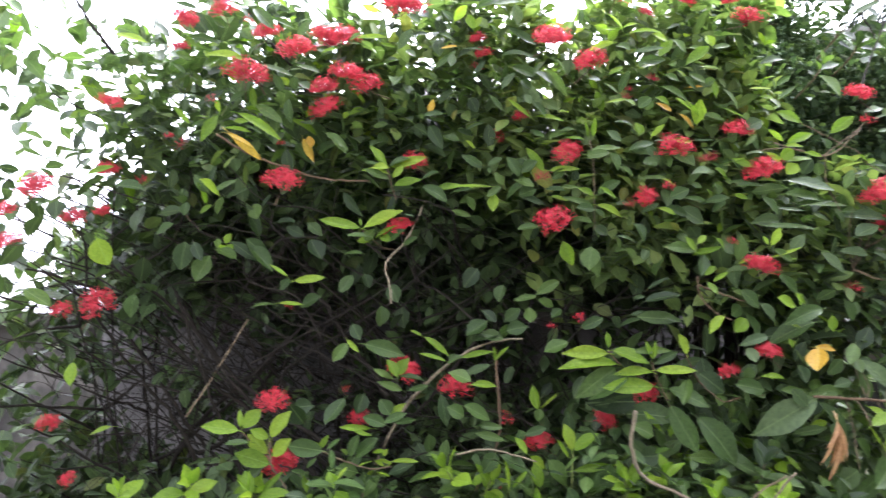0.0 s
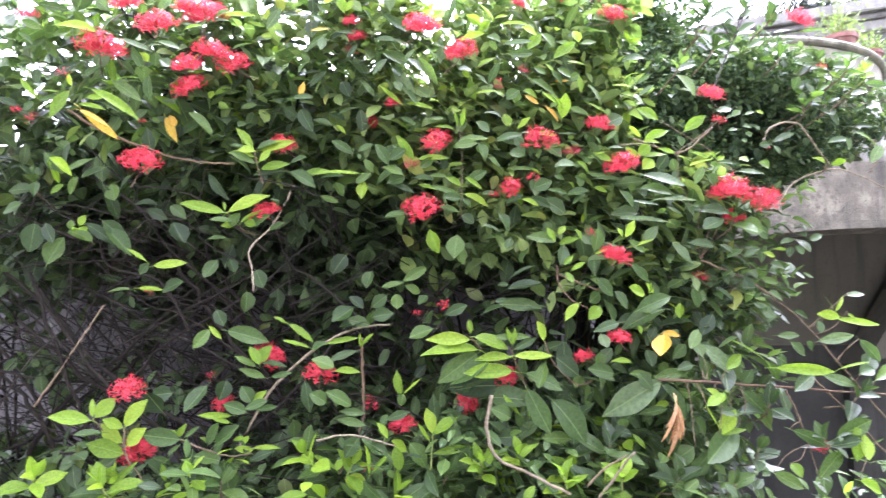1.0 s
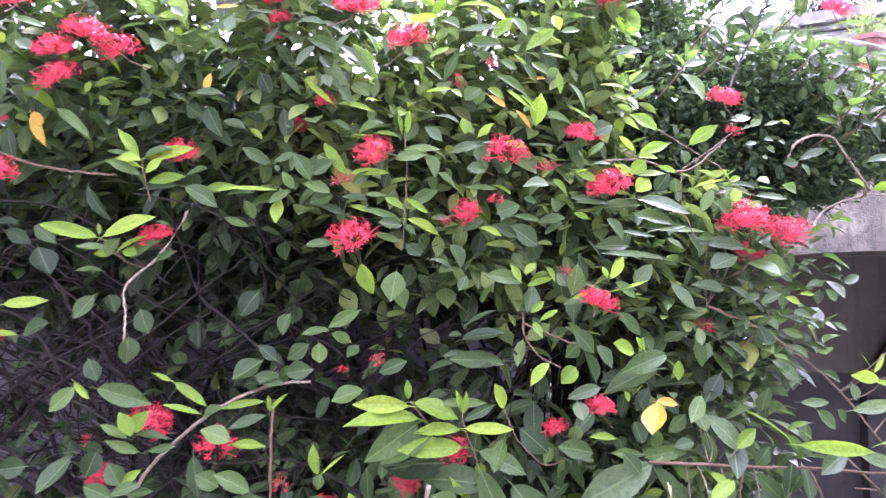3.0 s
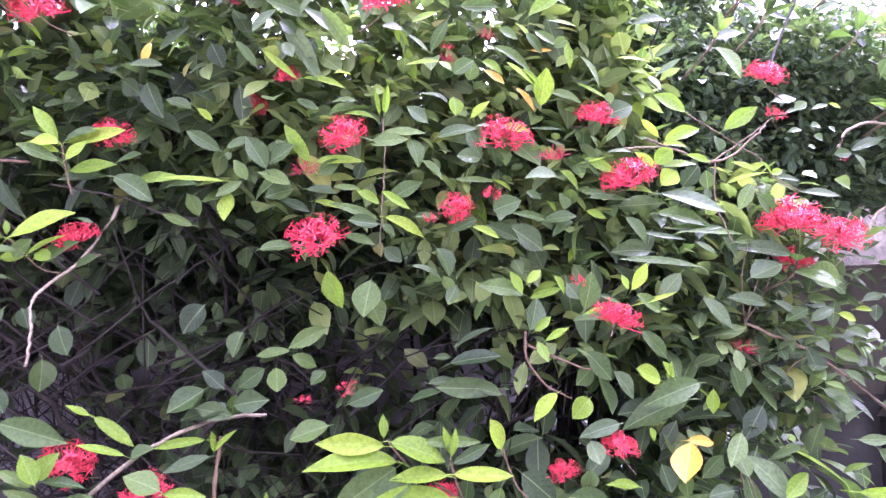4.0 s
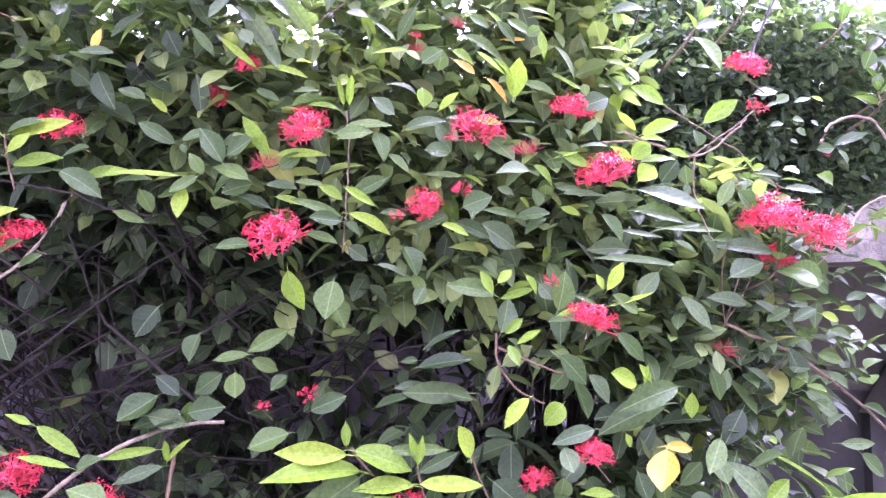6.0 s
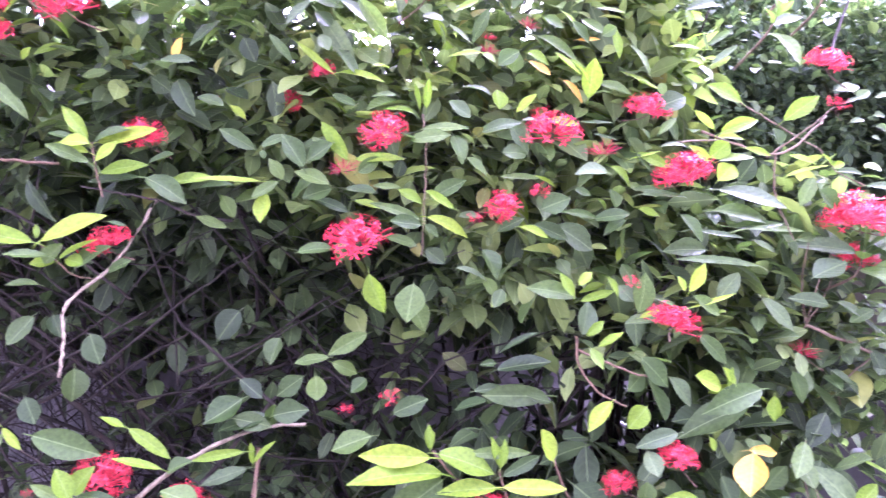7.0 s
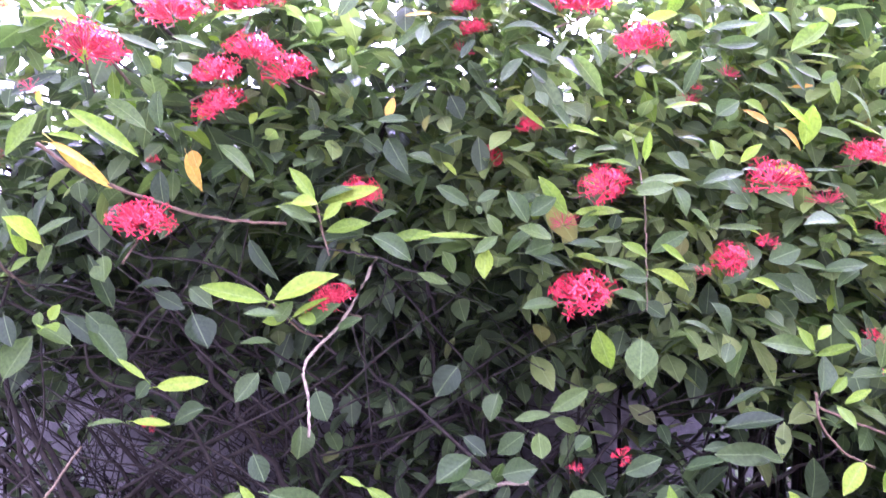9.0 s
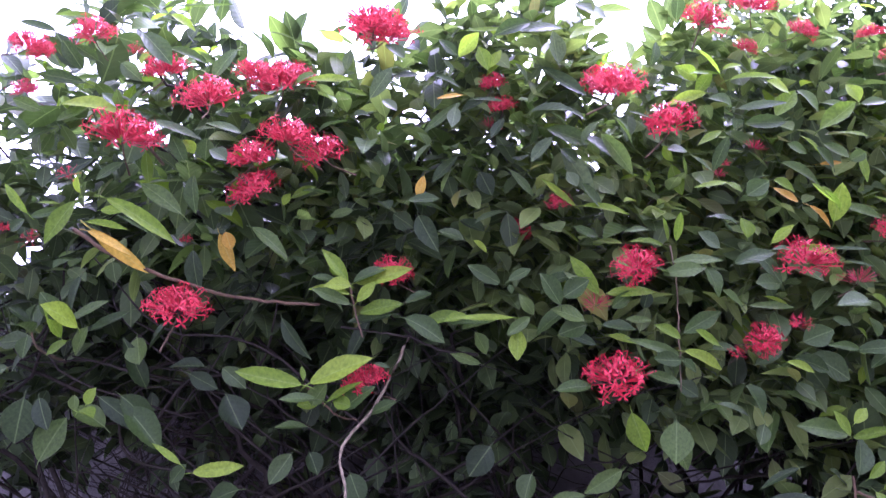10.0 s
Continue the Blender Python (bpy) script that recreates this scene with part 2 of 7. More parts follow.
GRID = leaf_shape(np.array([0.0, 0.07, 0.16, 0.3, 0.47, 0.64, 0.8, 0.91, 1.0]))
COARSE = leaf_shape(np.array([0.0, 0.08, 0.22, 0.45, 0.7, 0.88, 1.0]))
FINE = leaf_shape(np.array([0.0, 0.05, 0.09, 0.14, 0.21, 0.3, 0.4, 0.5, 0.6, 0.7, 0.79, 0.87, 0.93, 0.97, 1.0]), 5)


def blades(base, way, face, length, width, droop, fold, grid=GRID):
    """Vertices of many leaves at once, with faces and uv."""
    u, v, h, f, uv = grid
    way = unit(way)
    side = unit(np.cross(way, face))
    face = np.cross(side, way)
    n = len(base)
    twist = rng.normal(0, 0.18, n)[:, None]
    along = (length[:, None] * u)[..., None] * way[:, None, :]
    wave = 1 + 0.05 * np.sin(9 * u + rng.uniform(0, 6.3, (n, 1)))
    across = (0.5 * width[:, None] * h * v * wave)[..., None] * side[:, None, :]
    lift = length[:, None] * (-droop[:, None] * u ** 2) + 0.5 * width[:, None] * h * np.abs(v) ** 1.3 * fold[:, None] \
        + 0.5 * width[:, None] * h * v * twist * u
    pts = base[:, None, :] + along + across + lift[..., None] * face[:, None, :]
    k = len(u)
    faces = (f[None] + (np.arange(n) * k)[:, None, None]).reshape(-1, 4)
    return pts.reshape(-1, 3), faces, np.tile(uv, (n, 1))


def tube(points, radii, sides=6):
    """A tapered tube along points."""
    p = np.asarray(points, float)
    r = np.broadcast_to(np.asarray(radii, float), (len(p),))
    d = unit(np.gradient(p, axis=0))
    ref = np.where(np.abs(d[:, 2:3]) > 0.9, [[1.0, 0, 0]], [[0, 0, 1.0]])
    a = unit(np.cross(d, ref))
    b = np.cross(d, a)
    th = np.arange(sides) * 2 * np.pi / sides
    ring = p[:, None] + r[:, None, None] * (np.cos(th)[None, :, None] * a[:, None] + np.sin(th)[None, :, None] * b[:, None])
    faces = []
    for i in range(len(p) - 1):
        for j in range(sides):
            k = (j + 1) % sides
            faces.append((i * sides + j, i * sides + k, (i + 1) * sides + k, (i + 1) * sides + j))
    faces.append(tuple(range(sides))[::-1])
    faces.append(tuple((len(p) - 1) * sides + j for j in range(sides)))
    return ring.reshape(-1, 3), faces


def smooth_line(points, steps=5, jitter=0.0):
    """A rounded line through points, with small kinks."""
    p = np.asarray(points, float)
    q = np.vstack([2 * p[0] - p[1], p, 2 * p[-1] - p[-2]])
    out = []
    for i in range(1, len(q) - 2):
        for s in np.linspace(0, 1, steps, endpoint=False):
            a, b, c, d = q[i - 1:i + 3]
            out.append(0.5 * (2 * b + (c - a) * s + (2 * a - 5 * b + 4 * c - d) * s ** 2 + (3 * b - a - 3 * c + d) * s ** 3))
    out.append(q[-2])
    out = np.array(out)
    if jitter:
        out[1:-1] += rng.normal(0, jitter, out[1:-1].shape)
    return out


def gather(pieces):
    """Joins (verts, faces) pairs."""
    verts, faces, k = [], [], 0
    for v, f in pieces:
        verts.append(v)
        faces += [tuple(int(i) + k for i in g) for g in f]
        k += len(v)
    return np.vstack(verts), faces


def box(bm, x0, x1, y0, y1, z0, z1, bevel=0.0):
    g = bmesh.ops.create_cube(bm, size=1, matrix=Matrix.Translation(((x0 + x1) / 2, (y0 + y1) / 2, (z0 + z1) / 2)) @ Matrix.Diagonal((x1 - x0, y1 - y0, z1 - z0, 1)))
    if bevel:
        bmesh.ops.bevel(bm, geom=list({e for v in g["verts"] for e in v.link_edges}), offset=bevel, segments=2, affect="EDGES")
    return bm


def turned(profile, segments=48, start=0.0, sweep=360.0):
    """A body turned from (radius, height) pairs."""
    bm = bmesh.new()
    rings = []
    n = segments if sweep >= 360 else segments + 1
    for r, z in profile:
        rings.append([bm.verts.new((r * math.cos(radians(start + sweep * i / segments)), r * math.sin(radians(start + sweep * i / segments)), z)) for i in range(n)])
    for a, b in zip(rings, rings[1:]):
        for i in range(segments):
            j = (i + 1) % n
            bm.faces.new((a[i], a[j], b[j], b[i]))
    for f in bm.faces:
        f.smooth = False
    bmesh.ops.recalc_face_normals(bm, faces=bm.faces)
    return bm


# ---------------------------------------------------------------- ground and walls
bm = bmesh.new()
bmesh.ops.create_grid(bm, x_segments=60, y_segments=60, size=60)
for v in bm.verts:
    v.co.z = 0.05 * noise.noise(v.co * 0.6)
    v.co.x, v.co.y = v.co.x * abs(v.co.x / 60) ** 0.6 * 8, v.co.y * abs(v.co.y / 60) ** 0.6 * 8
ground = tagged(part("ground", bm, soil, None), "bare brown garden soil", "ground", kind="structure")

# unseen slab in front of the shrub, added as a reflector from below
bm = bmesh.new()
box(bm, -14.0, 14.0, -3.98, 1.05, -0.05, 0.09, 0.02)
tagged(part("pavement", bm, lane, None), "unseen pale grey concrete slab added to bounce light", "pavement", kind="structure")

wall = new("garden_wall")
tagged(wall, "old mould-stained plastered garden wall behind the shrub", "wall", kind="structure")
bm = bmesh.new()
box(bm, -7.0, 1.55, 3.9, 4.08, -0.1, 1.74)
part("wall_body", bm, mouldy, wall)
bm = bmesh.new()
box(bm, -7.0, 1.55, 3.84, 4.14, 1.74, 1.82, 0.012)
part("coping", bm, plaster, wall, "weathered pale coping stone")
bm = bmesh.new()
box(bm, -1.85, 1.56, 3.8, 3.897, -0.1, 2.25, 0.01)
part("wall_pier", bm, pier_wall, wall, "taller stained part of the wall")


# unseen wall behind the camera, its height set to block low sky
bm = bmesh.new()
box(bm, -12.0, 12.0, -4.3, -4.0, -0.1, 5.2)
tagged(part("sky_blocker_back", bm, blocker_grey, None), "unseen plain grey wall added to cut the front sky light", "wall", kind="structure")


# unseen side walls, added to leave the light mostly from above
for name, x0, x1, z1, label in (("sky_blocker_east", 5.2, 5.45, 4.6, "unseen plain grey wall added to cut sky light from the right"), ("sky_blocker_west", -5.75, -5.5, 3.4, "unseen plain grey wall added to cut sky light from the left")):
    bm = bmesh.new()
    box(bm, x0, x1, -3.99, 3.6, -0.1, z1)
    tagged(part(name, bm, blocker_grey, None), label, "wall", kind="structure")


def stone(m):
    bm = bmesh.new()
    bmesh.ops.create_icosphere(bm, subdivisions=2, radius=1)
    for v in bm.verts:
        v.co *= 1 + 0.25 * noise.noise(v.co * 1.4 + m.translation * 9)
    ob = part("stone", bm, rubble, None)
    ob.matrix_world = m
    return tagged(ob, "grey weathered stone lying on the soil", "stone", "stones by the wall")


for i in range(14):
    s = rng.uniform(0.07, 0.16)
    stone(pose(rng.uniform(-2.6, -1.2), rng.uniform(3.2, 3.75), s * 0.35, *rng.uniform(0, 60, 3)) @ Matrix.Diagonal((s * 1.3, s, s * 0.7, 1)))

# ---------------------------------------------------------------- house with a round balcony
house = new("house")
tagged(house, "weathered plastered house with round balcony over an arched porch", "house")
CX, CY, CZ, CR = 3.16, 5.40, 3.60, 1.25


def arch_wall(x0, x1, top, spring, rise, a0, a1, y0, y1, steps=24):
    """A wall with an arched opening from a0 to a1."""
    bm = bmesh.new()
    outline = [(x0, -0.1), (a0, -0.1), (a0, spring)]
    for i in range(1, steps):
        s = i / steps
        outline.append((a0 + (a1 - a0) * s, spring + rise * math.sin(math.pi * s) ** 0.35))
    outline += [(a1, spring), (a1, -0.1), (x1, -0.1), (x1, top), (x0, top)]
    f = bm.faces.new([bm.verts.new((x, y0, z)) for x, z in outline])
    g = bmesh.ops.extrude_face_region(bm, geom=[f])
    bmesh.ops.translate(bm, verts=[v for v in g["geom"] if isinstance(v, bmesh.types.BMVert)], vec=(0, y1 - y0, 0))
    bmesh.ops.triangulate(bm, faces=[f for f in bm.faces if len(f.verts) > 4])
    bmesh.ops.recalc_face_normals(bm, faces=bm.faces)
    return bm


part("porch_wall", arch_wall(1.6, 8.0, 2.72, 1.92, 0.36, 1.95, 6.2, 4.1, 4.35), plaster, house, "stained grey plaster with an arched opening")
# pale edge of the arch
edge = [(1.95 + 4.25 * s, 4.085, 1.92 + 0.36 * math.sin(math.pi * s) ** 0.35) for s in np.linspace(0.0, 1.0, 25)]
bm = bmesh.new()
for a, b in zip(edge, edge[1:]):
    q = [bm.verts.new((p[0], y, p[2] + dz)) for p, y, dz in ((a, 4.07, 0.002), (b, 4.07, 0.002), (b, 4.07, 0.055), (a, 4.07, 0.055))]
    r = [bm.verts.new((v.co.x, 4.11, v.co.z)) for v in q]
    bm.faces.new(q)
    bm.faces.new((q[0], r[0], r[1], q[1]))
    bm.faces.new((q[3], q[2], r[2], r[3]))
bmesh.ops.remove_doubles(bm, verts=bm.verts, dist=0.0005)
part("arch_band", bm, plaster, house, "stained plaster edge band of the arch")
bm = bmesh.new()
box(bm, 1.6, 8.0, 5.5, 5.7, -0.1, 2.7)
part("porch_back_wall", bm, inner, house)
bm = bmesh.new()
box(bm, 1.6, 1.8, 4.35, 5.5, -0.1, 2.5)
part("porch_side_wall", bm, inner, house)
bm = bmesh.new()
box(bm, 7.8, 8.0, 4.35, 5.5, -0.1, 2.5)
part("porch_side_wall", bm, inner, house)
bm = bmesh.new()
box(bm, 1.6, 8.0, 4.35, 5.5, 2.5, 2.7)
part("porch_ceiling", bm, inner, house)
bm = bmesh.new()
box(bm, 1.6, 8.0, 3.9, 5.5, -0.1, 0.12, 0.02)
part("porch_step", bm, plaster, house)

# balcony: rounded rim, broad band and ribs that step in towards the drum
def ring(name, r, z0, h, mat, label, lip=0.02, inner_r=None):
    q = r - 0.3 if inner_r is None else inner_r
    prof = [(q, z0), (r - lip, z0), (r - lip * 0.3, z0 + lip * 0.4), (r, z0 + lip), (r, z0 + h - lip), (r - lip * 0.3, z0 + h - lip * 0.4), (r - lip, z0 + h), (q, z0 + h), (q, z0)]
    ob = part(name, turned(prof, 72), mat, house, label)
    ob.location = (CX, CY, 0)
    return ob


ring("balcony_rim", CR + 0.02, 3.555, 0.05, cream, "rounded cream rim of the balcony", 0.024, CR - 0.1)
ring("balcony_band", CR - 0.02, 3.415, 0.136, cream, "broad cream band", 0.01, CR - 0.1)
for z0, r in ((3.335, CR - 0.01), (3.26, CR - 0.035), (3.185, CR - 0.06), (3.11, CR - 0.085), (3.035, CR - 0.11)):
    ring("balcony_rib", r, z0, 0.05, cream, "curved cream rib", 0.018)
ring("balcony_floor", CR - 0.102, 3.42, 0.05, slate, "grey balcony floor", 0.005, 0.05)
ob = part("balcony_drum", turned([(0.05, 3.04), (CR - 0.2, 3.04), (CR - 0.15, 3.1), (CR - 0.11, 3.25), (CR - 0.08, 3.41)], 64), plaster, house, "stained drum under the balcony")
ob.location = (CX, CY, 0)
# upper wall with its grey cornice, at an angle behind the balcony
SLANT = pose(3.82, 5.9, 0, 0, 0, -29.4)
bm = bmesh.new()
box(bm, -1.6, 5.0, 0.06, 0.26, 3.1, 4.3)
part("upper_wall", bm, slate, house, "dark grey upper wall").matrix_basis = SLANT
for y0, z0, z1 in ((-0.02, 4.303, 4.4), (-0.06, 4.403, 4.45), (-0.12, 4.453, 4.56)):
    bm = bmesh.new()
    box(bm, -1.64 + y0, 5.0, y0, 0.3, z0, z1, 0.01)
    part("cornice", bm, cornice_grey, house, "weathered pale grey cornice course").matrix_basis = SLANT
for x0, y0, z0, z1 in ((4.26, 4.7, 3.39, 3.447), (4.32, 4.76, 3.325, 3.387), (4.28, 4.72, 3.25, 3.322), (4.34, 4.78, 3.165, 3.247), (4.44, 4.88, 2.72, 3.162)):
    bm = bmesh.new()
    box(bm, x0, 6.4, y0, 5.5, z0, z1, 0.012)
    part("ledge_course", bm, cream, house, "stained cream course of the stepped ledge")
for k in range(9):
    bm = bmesh.new()
    box(bm, 4.5 + 0.13 * k, 4.56 + 0.13 * k, 4.8, 4.876, 3.09, 3.16, 0.004)
    part("dentil", bm, cream, house)
# pair of slanting white struts between the balcony and the wall below
for x, r in ((3.60, 0.026), (3.74, 0.05)):
    v, f = tube([(x + 0.1, 4.46, 3.35), (x + 0.06, 4.38, 3.22), (x, 4.27, 3.0), (x - 0.04, 4.2, 2.86), (x - 0.06, 4.17, 2.73)], [r, r, r * 0.97, r, r], 18)
    tagged(link("column", v, f, white_pipe, house, smooth=True), "streaky white painted strut")
# dark green pier behind the cornice
bm = bmesh.new()
box(bm, 5.58, 6.6, 6.35, 6.6, 3.2, 5.9, 0.01)
part("pier", bm, green_glaze, house, "dark green painted pier on the roof")
def upright_slab(name, outline, y0, y1, mat, label):
    bm = bmesh.new()
    f = bm.faces.new([bm.verts.new((x, y0, z)) for x, z in outline])
    g = bmesh.ops.extrude_face_region(bm, geom=[f])
    bmesh.ops.translate(bm, verts=[v for v in g["geom"] if isinstance(v, bmesh.types.BMVert)], vec=(0, y1 - y0, 0))
    bmesh.ops.recalc_face_normals(bm, faces=bm.faces)
    return part(name, bm, mat, house, label)


# stair that climbs along the porch's back wall, over a dark panel that stands for shade
upright_slab("stair_shade", [(4.83, 2.28), (6.6, 2.4), (6.6, 0.12), (4.17, 0.12), (4.2, 1.4)], 5.36, 5.44, porch_shade, "dark panel painted as the shade by the stair")
upright_slab("stair_slab", [(4.57, 1.97), (6.4, 2.1), (6.4, 1.85), (5.21, 1.62), (4.5, 1.46), (4.11, 1.35)], 5.05, 5.355, inner, "grey plastered stair slab")
# dark panel low on the back wall: the porch's lower shade as colour
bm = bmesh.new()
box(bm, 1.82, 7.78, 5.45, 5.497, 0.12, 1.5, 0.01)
part("porch_shade_panel", bm, porch_shade, house, "dark panel painted as shade low on the porch wall")


def pot(x, y, z, r, mat, label):
    thing = new("flower_pot")
    thing.location = (x, y, z)
    tagged(thing, label, "flower pot", "pots on the balcony")
    body = part("pot", turned([(0.01, 0), (r * 0.68, 0), (r * 0.95, r * 1.25), (r * 1.08, r * 1.25), (r * 1.1, r * 1.55), (r * 0.98, r * 1.56), (r * 0.92, r * 1.3), (0.01, r * 1.3)], 28), mat, thing)
    n = 260
    base = np.stack([rng.normal(0, r * 0.75, n), rng.normal(0, r * 0.6, n), r * 1.4 + np.abs(rng.normal(0, r * 1.1, n))], 1)
    way = rng.normal(0, 1, (n, 3)) + [0, 0, 0.5]
    v, f, uv = blades(base, way, rng.normal(0, 0.6, (n, 3)) + [0, 0, 1], rng.uniform(0.025, 0.045, n), rng.uniform(0.008, 0.016, n), rng.uniform(0, 0.3, n), rng.uniform(0.1, 0.4, n), COARSE)
    tagged(link("plant", v, f, leaf_pale, thing, uv), "small leafy pot plant", kind="stuff")
    stems = gather([tube([(b[0] * 0.2, b[1] * 0.2, r * 1.25), tuple(b)], [0.004, 0.002], 4) for b in base[::6]])
    link("stalk", *stems, BARK["green"], thing)
    return thing


POT_LABEL = "weathered terracotta flower pot with a small leafy plant on the balcony"
for ang, rr, r in ((-66, 1.1, 0.108), (-46, 1.16, 0.09)):
    pot(CX + rr * math.cos(radians(ang)), CY + rr * math.sin(radians(ang)), 3.56, r, terracotta, POT_LABEL)


def ribbed_pot(x, y, z, r, h, mat, label):
    """A squat glazed pot with upright flutes and a rounded shoulder."""
    thing = new("flower_pot")
    thing.location = (x, y, z)
    tagged(thing, label, "flower pot", "pots on the ledge")
    prof = [(0.01, 0.0), (0.84, 0.0), (0.86, 0.06), (0.9, 0.12), (0.98, 0.45), (1.0, 0.7), (0.97, 0.82), (0.88, 0.93), (0.8, 1.0), (0.72, 0.98), (0.7, 0.9), (0.01, 0.88)]
    bm = bmesh.new()
    n = 80
    rings = []
    for q, w in prof:
        depth = 0.05 if 0.1 < w < 0.8 and q > 0.85 else 0.0
        rings.append([bm.verts.new((r * (q - depth * (0.5 - 0.5 * math.cos(20 * 2 * math.pi * i / n))) * math.cos(2 * math.pi * i / n), r * (q - depth * (0.5 - 0.5 * math.cos(20 * 2 * math.pi * i / n))) * math.sin(2 * math.pi * i / n), h * w)) for i in range(n)])
    for p0, p1 in zip(rings, rings[1:]):
        for i in range(n):
            bm.faces.new((p0[i], p0[(i + 1) % n], p1[(i + 1) % n], p1[i]))
    bmesh.ops.recalc_face_normals(bm, faces=bm.faces)
    part("pot", bm, mat, thing)
    k = 150
    base = np.stack([rng.normal(0.02, r * 0.5, k), rng.normal(0, r * 0.5, k), h + np.abs(rng.normal(0, r * 0.9, k))], 1)
    v, f, uv = blades(base, rng.normal(0, 1, (k, 3)) + [0, 0, 0.4], rng.normal(0, 0.6, (k, 3)) + [0, 0, 1], rng.uniform(0.03, 0.055, k), rng.uniform(0.014, 0.024, k), rng.uniform(0, 0.3, k), rng.uniform(0.1, 0.4, k), COARSE)
    tagged(link("plant", v, f, leaf_pale, thing, uv), "bright green leafy plant", kind="stuff")
    link("stalk", *gather([tube([(b_[0] * 0.2, b_[1] * 0.2, h * 0.9), tuple(b_)], [0.004, 0.002], 4) for b_ in base[::5]]), BARK["green"], thing)
    return thing


ribbed_pot(4.46, 4.86, 3.447, 0.115, 0.225, green_pot, "pale green ribbed glazed flower pot on the ledge")
ribbed_pot(4.72, 4.86, 3.447, 0.105, 0.18, blue_glaze, "dark blue ribbed flower pot on the ledge")

# palm behind the house
palm = new("palm")
palm.location = (7.9, 9.5, -0.85)
tagged(palm, "dark feathery palm behind the house", "palm tree")
v, f = tube(smooth_line([(0, 0, 0), (0.1, 0, 3.0), (0.0, 0, 7.6)], 6), np.linspace(0.16, 0.1, 13), 12)
link("trunk", v, f, BARK["dark"], palm)
for k in range(17):
    a = k * 2.4
    d = np.array([math.cos(a), math.sin(a), 0])
    line = smooth_line([np.array([0, 0, 7.6]), np.array([0, 0, 8.0]) + d * 0.7, np.array([0, 0, 7.7]) + d * 1.6, np.array([0, 0, 6.9]) + d * 2.2], 14)
    n = len(line)
    side = np.cross(d, [0, 0, 1.0])
    base = np.vstack([line[3:], line[3:]])
    way = np.vstack([np.tile(side, (n - 3, 1)), np.tile(-side, (n - 3, 1))]) + 0.5 * d + [0, 0, -0.35]
    m = len(base)
    lv, lf, luv = blades(base, way, np.tile([0, 0, 1.0], (m, 1)), rng.uniform(0.4, 0.6, m), np.full(m, 0.04), rng.uniform(0.1, 0.4, m), np.full(m, 0.2), COARSE)
    frond = link("frond", lv, lf, leaf_palm, palm, luv)
    link("rib", *tube(line, np.linspace(0.02, 0.006, n), 5), BARK["green"], frond)

# ---------------------------------------------------------------- the flowering shrub
shrub = new("flowering_shrub")
tagged(shrub, "tall dense evergreen shrub with clusters of small red flowers", "shrub")
low_shrub = new("low_shrub")
tagged(low_shrub, "low leafy shrub with bright yellow-green young shoots", "shrub")
climber = new("climber")
tagged(climber, "dense small-leaved green climber hanging before the house", "climber")


def spread(x0, x1, y0, y1, z0, z1, n):
    return np.stack([rng.uniform(x0, x1, n), rng.uniform(y0, y1, n), rng.uniform(z0, z1, n)], 1)


def lumps(p, scale, seed):
    return np.array([noise.noise(Vector(q) * scale + Vector((seed, 0, 0))) for q in p])


def shoots(p, axis, pairs, size, slim):
    """Opposite leaf pairs round each shoot: base, way, face, length and width."""
    out = []
    n = len(p)
    axis = unit(axis)
    ref = unit(np.cross(axis, rng.normal(0, 1, (n, 3))))
    for k in range(pairs):
        frac = k / max(1, pairs - 1)
        turn_ = unit(np.cross(axis, ref)) if k % 2 else ref
        for sgn in (1, -1):
            keep = rng.random(n) > 0.12
            b = p + axis * ((frac - 1) * 0.9 * size)[:, None] + rng.normal(0, 0.004, (n, 3))
            w = sgn * turn_ + axis * (0.15 + 0.75 * frac) + rng.normal(0, 0.3, (n, 3)) + [0, -0.1, -0.35]
            face = axis * 0.3 + rng.normal(0, 0.4, (n, 3)) + [0, -0.05, 1.0]
            ln = size * (1.05 - 0.35 * frac) * rng.uniform(0.75, 1.2, n)
            out.append((b[keep], w[keep], face[keep], ln[keep], (ln * slim * rng.uniform(0.85, 1.15, n))[keep]))
    return [np.concatenate(c) for c in zip(*out)]


def foliage(name, parent, mat, p, axis, pairs, size, slim, label, grid=COARSE):
    b, w, f, ln, wd = shoots(p, axis, pairs, size, slim)
    n = len(b)
    v, faces, uv = blades(b, w, f, ln, wd, rng.uniform(0.0, 0.35, n), rng.uniform(0.1, 0.45, n), grid)
    return tagged(link(name, v, faces, mat, parent, uv), label, kind="stuff")


